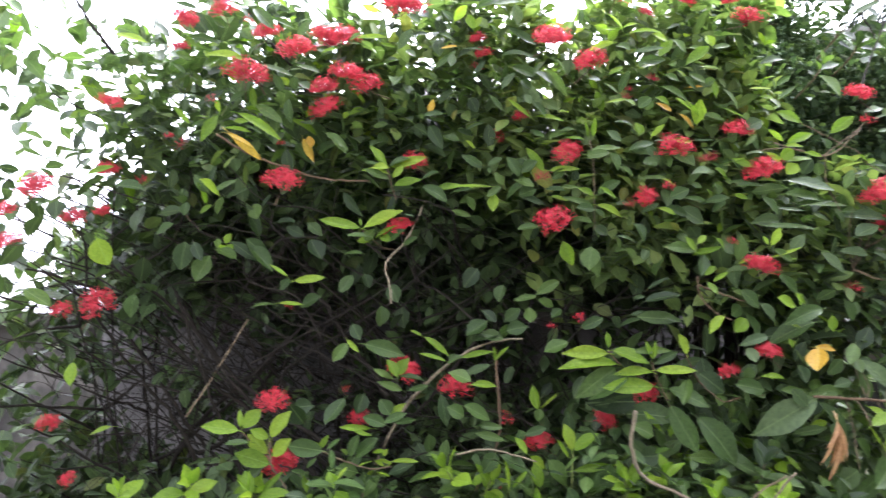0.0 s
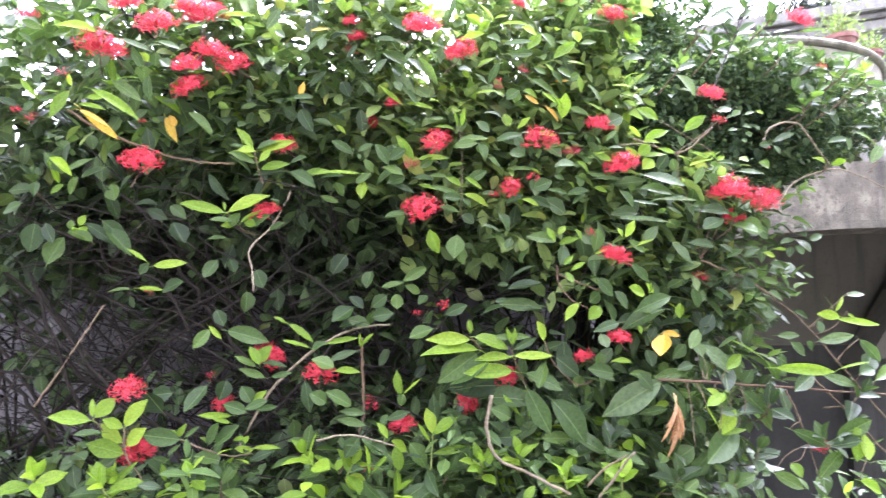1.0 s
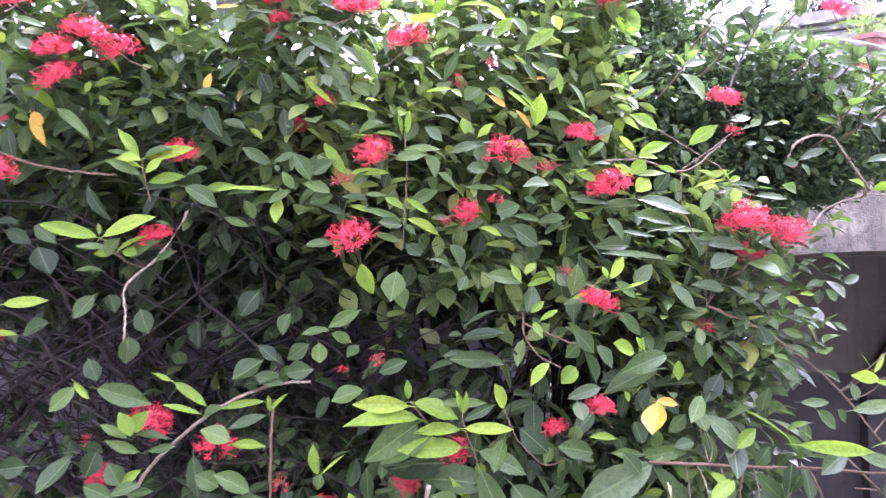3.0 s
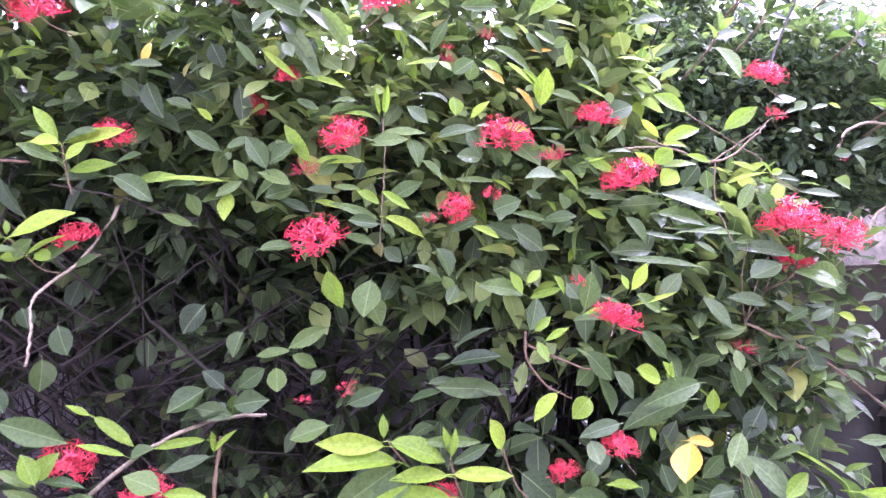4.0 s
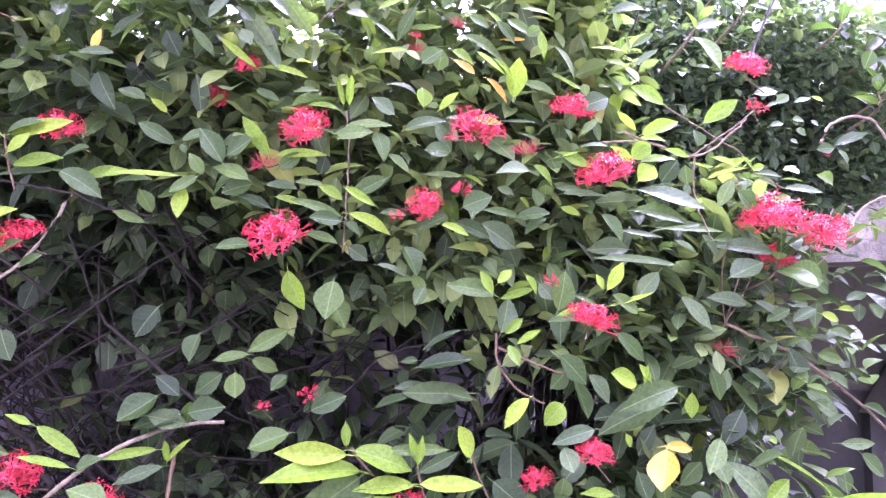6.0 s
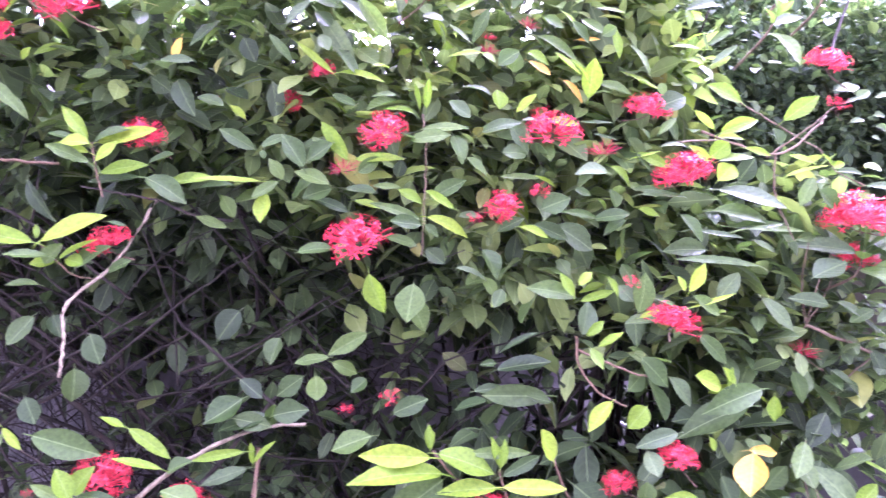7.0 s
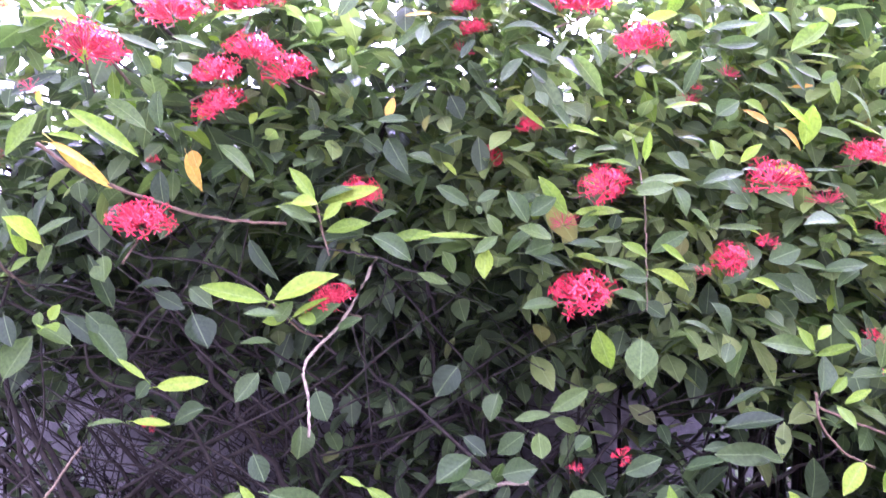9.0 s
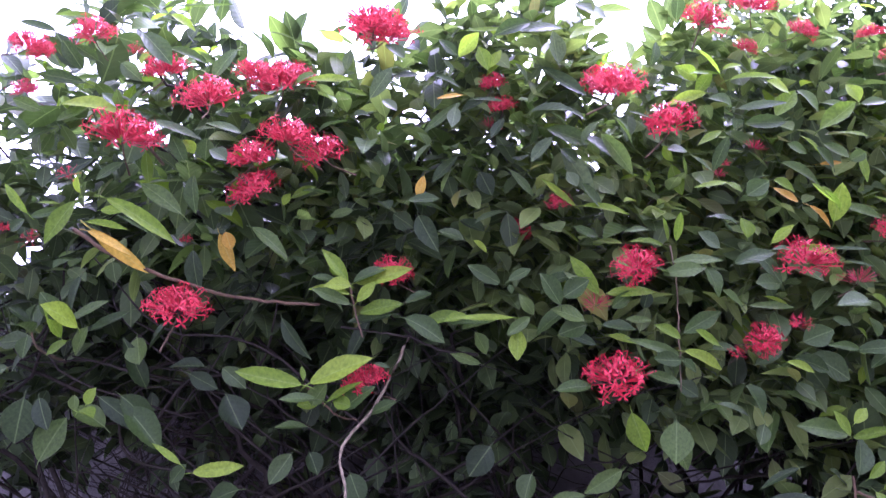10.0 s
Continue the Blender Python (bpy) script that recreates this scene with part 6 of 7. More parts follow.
leaf(-0.689, 1.810, 2.165, -0.052, -0.003, 0.056, 0.014, "y", shrub)
leaf(-0.617, 1.820, 2.197, -0.045, -0.019, -0.076, 0.032, "y", shrub)
leaf(-0.637, 1.820, 2.180, -0.054, -0.001, -0.018, 0.014, "m", shrub)
leaf(-0.638, 1.810, 2.185, -0.040, -0.007, 0.006, 0.007, "y", shrub)
leaf(-0.595, 1.810, 2.155, 0.070, -0.009, -0.004, 0.011, "y", shrub)
leaf(-0.577, 1.820, 2.178, 0.042, -0.005, 0.001, 0.014, "y", shrub)
leaf(-0.592, 1.810, 2.141, 0.081, -0.005, -0.033, 0.019, "o", shrub)
leaf(-0.484, 1.830, 2.136, -0.062, -0.018, 0.045, 0.007, "m", shrub)
leaf(-0.618, 1.830, 2.209, -0.001, -0.011, 0.031, 0.027, "y", shrub)
leaf(-0.359, 1.860, 2.254, 0.040, -0.014, -0.022, 0.013, "p", shrub)
leaf(-0.285, 1.900, 2.213, 0.012, -0.008, 0.023, 0.019, "y", shrub)
leaf(-0.335, 1.880, 2.168, 0.071, -0.027, -0.043, 0.025, "m", shrub)
leaf(-0.386, 1.900, 2.164, 0.014, 0.000, -0.033, 0.025, "o", shrub)
leaf(-0.736, 1.840, 2.144, 0.022, -0.006, 0.021, 0.027, "m", shrub)
leaf(-0.229, 1.860, 2.456, -0.049, -0.003, -0.015, 0.022, "m", shrub)
leaf(0.031, 1.810, 2.469, -0.032, -0.017, 0.026, 0.019, "m", shrub)
leaf(0.031, 1.810, 2.466, 0.037, -0.010, 0.043, 0.026, "y", shrub)
leaf(0.087, 1.830, 2.452, -0.018, 0.000, 0.051, 0.027, "y", shrub)
leaf(0.087, 1.830, 2.456, 0.023, -0.005, 0.039, 0.016, "y", shrub)
leaf(0.040, 1.840, 2.538, 0.082, -0.016, -0.015, 0.013, "y", shrub)
leaf(0.213, 1.820, 2.459, -0.015, -0.011, 0.060, 0.035, "p", shrub)
leaf(0.227, 1.820, 2.532, -0.088, -0.028, -0.004, 0.027, "m", shrub)
leaf(0.283, 1.820, 2.540, -0.054, -0.017, -0.043, 0.027, "y", shrub)
leaf(0.044, 1.840, 2.409, -0.050, -0.015, -0.011, 0.010, "o", shrub)
leaf(0.041, 1.860, 2.406, -0.069, -0.019, -0.062, 0.022, "m", shrub)
leaf(0.029, 1.850, 2.392, -0.008, -0.009, -0.049, 0.022, "p", shrub)
leaf(0.056, 1.860, 2.409, 0.062, 0.000, 0.008, 0.014, "m", shrub)
leaf(-0.252, 1.860, 2.443, 0.092, -0.027, -0.003, 0.020, "y", shrub)
leaf(-0.185, 1.870, 2.433, 0.053, -0.014, -0.025, 0.014, "y", shrub)
leaf(-0.130, 1.860, 2.406, 0.041, -0.019, 0.059, 0.027, "p", shrub)
leaf(-0.066, 1.850, 2.483, -0.030, -0.014, 0.030, 0.025, "p", shrub)
leaf(-0.169, 1.860, 2.506, -0.006, -0.009, -0.044, 0.016, "p", shrub)
leaf(-0.012, 1.860, 2.456, 0.049, -0.014, -0.015, 0.013, "m", shrub)
leaf(-0.036, 1.860, 2.456, -0.053, -0.009, 0.001, 0.014, "d", shrub)
leaf(-0.106, 1.860, 2.407, 0.028, -0.011, -0.024, 0.022, "p", shrub)
leaf(-0.158, 1.860, 2.374, 0.029, 0.000, 0.007, 0.024, "m", shrub)
leaf(0.287, 1.840, 2.363, -0.045, 0.001, -0.040, 0.019, "p", shrub)
leaf(0.219, 1.860, 2.396, 0.052, -0.005, -0.011, 0.014, "p", shrub)
leaf(0.137, 1.860, 2.485, 0.029, -0.004, -0.031, 0.014, "p", shrub)
leaf(0.122, 1.900, 2.393, -0.025, -0.005, -0.048, 0.023, "d", shrub)
leaf(0.183, 1.850, 2.474, 0.082, 0.004, -0.064, 0.033, "m", shrub)
leaf(0.513, 1.840, 2.455, -0.040, -0.014, 0.050, 0.036, "y", shrub)
leaf(0.514, 1.840, 2.465, 0.035, -0.010, 0.017, 0.013, "y", shrub)
leaf(0.513, 1.840, 2.458, -0.057, -0.010, 0.004, 0.013, "y", shrub)
leaf(0.524, 1.840, 2.446, 0.089, -0.026, 0.013, 0.022, "y", shrub)
leaf(0.533, 1.850, 2.397, -0.037, -0.003, 0.026, 0.033, "m", shrub)
leaf(0.487, 1.840, 2.420, -0.073, -0.005, -0.016, 0.018, "y", shrub)
leaf(0.534, 1.840, 2.389, 0.083, -0.030, 0.009, 0.018, "p", shrub)
leaf(0.652, 1.850, 2.433, 0.041, -0.016, -0.032, 0.024, "m", shrub)
leaf(0.697, 1.850, 2.409, 0.069, -0.007, -0.005, 0.019, "m", shrub)
leaf(0.768, 1.850, 2.410, -0.013, 0.001, 0.042, 0.024, "y", shrub)
leaf(0.770, 1.850, 2.407, 0.045, -0.005, 0.001, 0.024, "m", shrub)
leaf(0.551, 1.850, 2.366, 0.078, 0.003, 0.002, 0.027, "m", shrub)
leaf(0.321, 1.820, 2.374, 0.053, -0.021, -0.012, 0.007, "p", shrub)
leaf(0.312, 1.850, 2.377, 0.046, -0.003, -0.044, 0.027, "m", shrub)
leaf(0.364, 1.850, 2.366, 0.028, -0.006, -0.033, 0.016, "p", shrub)
leaf(0.330, 1.830, 2.447, 0.040, 0.002, 0.037, 0.027, "y", shrub)
leaf(0.380, 1.830, 2.464, 0.021, -0.008, 0.050, 0.019, "m", shrub)
leaf(0.430, 1.820, 2.552, 0.005, -0.011, 0.049, 0.023, "m", shrub)
leaf(0.737, 1.850, 2.297, 0.025, -0.009, 0.013, 0.030, "m", shrub)
leaf(0.545, 1.850, 2.228, 0.034, -0.018, 0.025, 0.033, "m", shrub)
leaf(0.370, 1.850, 2.164, -0.043, -0.015, 0.002, 0.011, "m", shrub)
leaf(-0.660, 1.910, 1.996, -0.040, -0.023, 0.051, 0.034, "m", shrub)
leaf(-0.654, 1.910, 1.998, 0.071, -0.014, 0.040, 0.021, "m", shrub)
leaf(-0.627, 1.930, 1.993, -0.019, -0.013, -0.049, 0.023, "m", shrub)
leaf(-0.654, 1.920, 1.966, -0.036, -0.008, -0.023, 0.020, "y", shrub)
leaf(-0.559, 1.940, 2.022, -0.051, -0.029, -0.045, 0.027, "m", shrub)
leaf(-0.542, 1.940, 1.975, 0.019, -0.014, -0.052, 0.042, "m", shrub)
leaf(-0.660, 1.950, 2.091, -0.011, -0.025, -0.067, 0.018, "d", shrub)
leaf(-0.727, 1.920, 1.974, -0.002, -0.007, -0.041, 0.043, "m", shrub)
leaf(-0.636, 1.930, 1.872, 0.003, 0.000, -0.030, 0.046, "m", shrub)
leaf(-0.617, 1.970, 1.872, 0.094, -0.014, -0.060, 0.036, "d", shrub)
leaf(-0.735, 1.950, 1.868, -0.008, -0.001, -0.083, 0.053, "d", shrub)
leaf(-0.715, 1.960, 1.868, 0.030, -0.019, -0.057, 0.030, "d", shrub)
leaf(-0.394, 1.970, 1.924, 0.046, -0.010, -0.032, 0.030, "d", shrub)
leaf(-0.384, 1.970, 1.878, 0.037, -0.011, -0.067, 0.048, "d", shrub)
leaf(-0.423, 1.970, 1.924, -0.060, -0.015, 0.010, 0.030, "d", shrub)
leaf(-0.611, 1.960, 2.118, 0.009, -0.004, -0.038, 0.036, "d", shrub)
leaf(-0.407, 1.930, 2.169, 0.033, -0.005, -0.070, 0.021, "o", shrub)
leaf(-0.331, 1.910, 2.171, 0.062, 0.001, -0.053, 0.025, "m", shrub)
leaf(-0.459, 1.950, 2.142, 0.014, -0.020, -0.082, 0.035, "d", shrub)
leaf(0.446, 1.879, 1.547, -0.123, -0.015, 0.008, 0.039, "y", low_shrub)
leaf(0.470, 1.887, 1.519, -0.150, -0.056, 0.024, 0.048, "y", low_shrub)
leaf(0.439, 1.860, 1.562, -0.003, -0.010, 0.040, 0.014, "y", low_shrub)
leaf(0.448, 1.871, 1.556, 0.104, -0.005, -0.022, 0.048, "y", low_shrub)
leaf(0.502, 1.888, 1.553, 0.110, -0.017, 0.006, 0.022, "m", low_shrub)
leaf(0.559, 1.882, 1.531, -0.014, -0.006, 0.052, 0.014, "y", low_shrub)
leaf(0.557, 1.866, 1.531, 0.009, -0.011, 0.047, 0.014, "y", low_shrub)
leaf(0.558, 1.866, 1.519, 0.070, 0.001, 0.035, 0.022, "m", low_shrub)
leaf(0.557, 1.862, 1.503, 0.109, -0.004, -0.007, 0.031, "y", low_shrub)
leaf(0.647, 1.863, 1.543, -0.027, -0.006, 0.055, 0.036, "y", low_shrub)
leaf(0.557, 1.873, 1.498, -0.101, -0.023, 0.009, 0.032, "y", low_shrub)
leaf(0.468, 1.894, 1.512, -0.109, -0.055, -0.066, 0.053, "m", low_shrub)
leaf(0.494, 1.862, 1.493, -0.114, 0.001, -0.061, 0.049, "m", low_shrub)
leaf(0.564, 1.880, 1.461, -0.138, -0.051, 0.008, 0.039, "y", low_shrub)
leaf(0.595, 1.899, 1.499, -0.010, 0.002, -0.066, 0.032, "m", low_shrub)
leaf(0.589, 1.865, 1.457, 0.105, -0.028, -0.037, 0.040, "m", low_shrub)
leaf(0.648, 1.865, 1.484, -0.023, -0.022, -0.072, 0.034, "m", low_shrub)
leaf(0.598, 1.885, 1.417, 0.052, -0.053, -0.120, 0.056, "m", low_shrub)
leaf(0.667, 1.888, 1.385, 0.091, -0.065, -0.100, 0.069, "m", low_shrub)
leaf(0.632, 1.867, 1.281, 0.091, -0.004, 0.002, 0.037, "m", low_shrub)
leaf(0.696, 1.926, 1.497, 0.063, -0.020, -0.050, 0.051, "d", low_shrub)
leaf(0.539, 1.934, 1.419, -0.149, -0.031, 0.004, 0.067, "d", low_shrub)
leaf(0.489, 1.925, 1.386, 0.124, -0.059, 0.012, 0.064, "d", low_shrub)
leaf(0.581, 1.889, 1.341, -0.047, 0.003, 0.056, 0.016, "y", low_shrub)
leaf(0.583, 1.899, 1.340, 0.023, -0.007, 0.050, 0.019, "m", low_shrub)
leaf(0.550, 1.874, 1.334, -0.048, -0.014, 0.033, 0.044, "m", low_shrub)
leaf(0.339, 1.888, 1.294, -0.014, -0.009, 0.071, 0.036, "y", low_shrub)
leaf(0.337, 1.865, 1.297, 0.054, -0.027, 0.052, 0.039, "y", low_shrub)
leaf(0.330, 1.875, 1.277, -0.039, -0.013, 0.051, 0.014, "y", low_shrub)
leaf(0.274, 1.892, 1.275, 0.052, -0.017, -0.060, 0.047, "m", low_shrub)
leaf(0.332, 1.861, 1.248, 0.110, -0.004, 0.019, 0.022, "y", low_shrub)
leaf(0.372, 1.877, 1.204, 0.056, -0.016, 0.057, 0.037, "m", low_shrub)
leaf(0.383, 1.869, 1.203, 0.091, -0.025, 0.042, 0.034, "m", low_shrub)
leaf(0.464, 1.876, 1.187, -0.016, -0.005, 0.066, 0.034, "y", low_shrub)
leaf(0.479, 1.864, 1.203, 0.009, -0.012, 0.067, 0.022, "y", low_shrub)
leaf(0.564, 1.867, 1.224, 0.026, -0.006, 0.048, 0.031, "y", low_shrub)
leaf(0.544, 1.861, 1.214, -0.010, -0.008, 0.025, 0.015, "y", low_shrub)
leaf(0.523, 1.924, 1.277, 0.063, -0.009, 0.003, 0.064, "d", low_shrub)
leaf(0.250, 1.862, 1.205, -0.016, -0.015, 0.063, 0.031, "y", low_shrub)
leaf(-0.525, 1.853, 1.349, -0.089, -0.038, 0.019, 0.037, "y", low_shrub)
leaf(-0.527, 1.864, 1.355, -0.006, 0.002, 0.048, 0.015, "y", low_shrub)
leaf(-0.523, 1.864, 1.354, 0.045, 0.003, 0.051, 0.037, "y", low_shrub)
leaf(-0.445, 1.852, 1.330, 0.042, 0.001, 0.072, 0.040, "y", low_shrub)
leaf(-0.450, 1.860, 1.329, -0.044, -0.023, 0.025, 0.028, "y", low_shrub)
leaf(-0.454, 1.875, 1.289, -0.059, 0.000, 0.050, 0.037, "y", low_shrub)
leaf(-0.495, 1.845, 1.322, -0.059, -0.027, -0.008, 0.025, "m", low_shrub)
leaf(-0.448, 1.876, 1.262, -0.083, -0.032, 0.034, 0.044, "y", low_shrub)
leaf(-0.440, 1.855, 1.285, 0.050, -0.032, 0.047, 0.034, "y", low_shrub)
leaf(-0.305, 1.847, 1.299, -0.093, -0.016, 0.016, 0.049, "m", low_shrub)
leaf(-0.328, 1.884, 1.299, -0.008, 0.002, 0.021, 0.014, "y", low_shrub)
leaf(-0.320, 1.865, 1.301, 0.019, -0.017, 0.034, 0.015, "y", low_shrub)
leaf(-0.302, 1.858, 1.302, 0.040, -0.003, 0.027, 0.012, "m", low_shrub)
leaf(-0.218, 1.878, 1.241, -0.060, -0.009, 0.017, 0.044, "m", low_shrub)
leaf(-0.303, 1.904, 1.183, 0.020, -0.017, 0.079, 0.044, "d", low_shrub)
leaf(-0.244, 1.864, 1.281, 0.031, -0.010, 0.058, 0.034, "m", low_shrub)
leaf(-0.228, 1.856, 1.280, 0.066, 0.002, 0.047, 0.046, "m", low_shrub)
leaf(-0.185, 1.881, 1.353, -0.086, -0.039, 0.003, 0.014, "y", low_shrub)
leaf(-0.186, 1.857, 1.337, -0.046, -0.001, 0.008, 0.012, "y", low_shrub)
leaf(-0.145, 1.856, 1.362, -0.065, 0.002, 0.026, 0.031, "m", low_shrub)
leaf(-0.138, 1.866, 1.386, -0.024, -0.006, 0.044, 0.037, "m", low_shrub)
leaf(-0.139, 1.873, 1.386, 0.037, -0.018, 0.032, 0.022, "y", low_shrub)
leaf(-0.154, 1.856, 1.369, 0.055, -0.021, 0.029, 0.022, "m", low_shrub)
leaf(-0.131, 1.872, 1.367, 0.062, -0.007, 0.007, 0.020, "m", low_shrub)
leaf(-0.118, 1.850, 1.483, -0.026, 0.000, 0.051, 0.034, "y", low_shrub)
leaf(-0.120, 1.862, 1.490, 0.022, -0.017, 0.044, 0.034, "y", low_shrub)
leaf(-0.127, 1.862, 1.479, -0.058, 0.003, 0.026, 0.020, "m", low_shrub)
leaf(-0.118, 1.867, 1.487, 0.066, -0.009, 0.006, 0.017, "m", low_shrub)
leaf(-0.154, 1.882, 1.281, 0.007, 0.001, 0.021, 0.019, "y", low_shrub)
leaf(-0.135, 1.875, 1.270, 0.069, -0.017, 0.009, 0.016, "y", low_shrub)
leaf(-0.488, 1.869, 1.189, -0.046, 0.000, 0.053, 0.023, "y", low_shrub)
leaf(-0.486, 1.877, 1.188, 0.013, -0.009, 0.048, 0.034, "y", low_shrub)
leaf(-0.471, 1.859, 1.191, 0.056, -0.022, 0.052, 0.017, "y", low_shrub)
leaf(-0.541, 1.874, 1.176, 0.047, -0.012, 0.042, 0.031, "y", low_shrub)
leaf(-0.468, 1.896, 1.255, -0.095, -0.015, -0.072, 0.047, "d", low_shrub)
leaf(-0.187, 1.881, 1.159, -0.023, -0.005, 0.082, 0.066, "m", low_shrub)
leaf(0.086, 1.881, 1.207, -0.064, 0.000, 0.050, 0.016, "y", low_shrub)
leaf(0.082, 1.866, 1.210, 0.014, -0.002, 0.031, 0.019, "y", low_shrub)
leaf(0.169, 1.860, 1.197, -0.006, -0.033, 0.081, 0.020, "y", low_shrub)
leaf(0.176, 1.859, 1.204, 0.036, -0.019, 0.049, 0.014, "y", low_shrub)
leaf(0.163, 1.882, 1.164, -0.056, -0.006, 0.024, 0.044, "y", low_shrub)
leaf(0.220, 1.867, 1.244, -0.067, -0.012, 0.050, 0.037, "m", low_shrub)
leaf(0.216, 1.850, 1.290, -0.024, -0.010, 0.045, 0.020, "y", low_shrub)
leaf(0.141, 1.873, 1.293, -0.038, -0.017, -0.047, 0.040, "m", low_shrub)
leaf(0.160, 1.855, 1.324, -0.073, -0.020, 0.024, 0.020, "m", low_shrub)
leaf(0.159, 1.858, 1.356, -0.073, -0.008, 0.005, 0.023, "m", low_shrub)
leaf(0.122, 1.851, 1.375, -0.065, -0.033, 0.044, 0.040, "m", low_shrub)
leaf(0.076, 1.857, 1.474, -0.059, -0.007, 0.030, 0.043, "m", low_shrub)
leaf(0.072, 1.875, 1.466, 0.070, -0.008, 0.004, 0.017, "y", low_shrub)
leaf(0.045, 1.882, 1.204, -0.059, -0.017, -0.002, 0.031, "m", low_shrub)
leaf(-0.006, 1.896, 1.443, 0.018, -0.019, -0.084, 0.035, "d", low_shrub)
leaf(0.056, 1.863, 1.383, -0.040, -0.019, 0.029, 0.049, "m", low_shrub)
leaf(-0.372, 1.922, 1.359, -0.039, -0.023, 0.060, 0.051, "d", low_shrub)
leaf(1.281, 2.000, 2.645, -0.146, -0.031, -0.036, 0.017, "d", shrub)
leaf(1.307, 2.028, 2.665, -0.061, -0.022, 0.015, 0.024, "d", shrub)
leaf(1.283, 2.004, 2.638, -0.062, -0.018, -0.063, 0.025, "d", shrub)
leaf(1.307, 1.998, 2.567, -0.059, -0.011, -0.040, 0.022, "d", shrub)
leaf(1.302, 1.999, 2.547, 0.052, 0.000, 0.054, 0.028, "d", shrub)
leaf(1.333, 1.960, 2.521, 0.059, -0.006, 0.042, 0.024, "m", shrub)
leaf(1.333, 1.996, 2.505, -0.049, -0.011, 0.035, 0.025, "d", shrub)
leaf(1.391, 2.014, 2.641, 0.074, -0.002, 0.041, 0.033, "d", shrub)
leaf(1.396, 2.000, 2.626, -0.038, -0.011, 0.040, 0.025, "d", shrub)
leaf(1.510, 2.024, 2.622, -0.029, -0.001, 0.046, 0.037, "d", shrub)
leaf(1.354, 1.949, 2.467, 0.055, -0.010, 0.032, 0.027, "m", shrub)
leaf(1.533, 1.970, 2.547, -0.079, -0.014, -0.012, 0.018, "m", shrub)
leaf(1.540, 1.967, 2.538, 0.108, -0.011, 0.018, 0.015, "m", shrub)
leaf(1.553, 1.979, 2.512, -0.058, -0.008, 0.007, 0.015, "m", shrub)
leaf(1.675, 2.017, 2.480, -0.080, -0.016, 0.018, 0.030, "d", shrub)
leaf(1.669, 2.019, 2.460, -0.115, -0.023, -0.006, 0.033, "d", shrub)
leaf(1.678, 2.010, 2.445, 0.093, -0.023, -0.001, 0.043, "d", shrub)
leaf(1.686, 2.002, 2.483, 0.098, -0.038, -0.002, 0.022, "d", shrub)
leaf(1.713, 1.949, 2.392, 0.067, -0.011, 0.033, 0.027, "y", shrub)
leaf(1.740, 1.950, 2.406, 0.039, -0.022, 0.029, 0.018, "y", shrub)
leaf(1.689, 1.972, 2.392, -0.037, -0.009, 0.016, 0.025, "y", shrub)
leaf(1.776, 1.977, 2.381, 0.080, -0.010, -0.005, 0.021, "m", shrub)
leaf(1.731, 1.956, 2.349, -0.040, -0.001, 0.021, 0.018, "m", shrub)
leaf(1.523, 1.976, 2.345, 0.015, -0.012, 0.043, 0.029, "m", shrub)
leaf(1.735, 1.995, 2.237, 0.089, -0.010, 0.017, 0.017, "d", shrub)
leaf(1.717, 1.974, 2.211, 0.096, -0.013, -0.023, 0.025, "m", shrub)
leaf(1.620, 1.971, 2.171, 0.080, -0.018, 0.023, 0.025, "p", shrub)
leaf(1.695, 1.965, 2.146, -0.017, -0.013, 0.041, 0.033, "p", shrub)
leaf(1.825, 1.956, 2.172, 0.085, -0.023, -0.041, 0.029, "m", shrub)
leaf(1.838, 1.955, 2.211, 0.017, -0.009, 0.036, 0.032, "y", shrub)
leaf(1.866, 1.972, 2.207, 0.030, -0.013, -0.018, 0.021, "y", shrub)
leaf(1.576, 1.998, 2.309, 0.066, -0.025, -0.048, 0.033, "d", shrub)
leaf(1.662, 2.029, 2.331, 0.045, -0.016, -0.082, 0.037, "d", shrub)
leaf(1.792, 1.942, 2.163, -0.043, -0.002, -0.059, 0.035, "p", shrub)
leaf(1.532, 2.025, 2.305, 0.063, -0.002, -0.031, 0.034, "d", shrub)
leaf(1.732, 2.004, 2.319, 0.044, -0.003, -0.027, 0.023, "d", shrub)
leaf(-0.157, 1.891, 2.069, -0.045, -0.016, 0.064, 0.025, "y", shrub)
leaf(-0.152, 1.893, 2.049, -0.072, -0.017, 0.017, 0.025, "y", shrub)
leaf(-0.167, 1.892, 2.083, -0.026, -0.003, 0.016, 0.017, "y", shrub)
leaf(-0.178, 1.888, 2.074, -0.044, -0.006, 0.008, 0.019, "m", shrub)
leaf(-0.150, 1.880, 2.062, -0.045, -0.014, 0.008, 0.027, "y", shrub)
leaf(-0.150, 1.890, 2.031, -0.066, -0.028, 0.026, 0.025, "m", shrub)
leaf(-0.153, 1.902, 2.072, 0.055, -0.017, 0.036, 0.028, "m", shrub)
leaf(-0.153, 1.904, 2.071, 0.108, 0.003, 0.025, 0.028, "y", shrub)
leaf(-0.143, 1.888, 2.034, 0.033, 0.000, 0.040, 0.021, "y", shrub)
leaf(-0.142, 1.904, 2.017, 0.079, -0.008, 0.026, 0.028, "y", shrub)
leaf(-0.079, 1.931, 2.021, -0.081, -0.018, -0.024, 0.021, "d", shrub)
leaf(-0.060, 1.899, 2.037, 0.052, -0.015, 0.010, 0.031, "m", shrub)
leaf(-0.059, 1.887, 2.009, 0.073, -0.020, -0.028, 0.039, "m", shrub)
leaf(-0.225, 1.888, 1.891, -0.119, -0.006, 0.016, 0.033, "y", shrub)
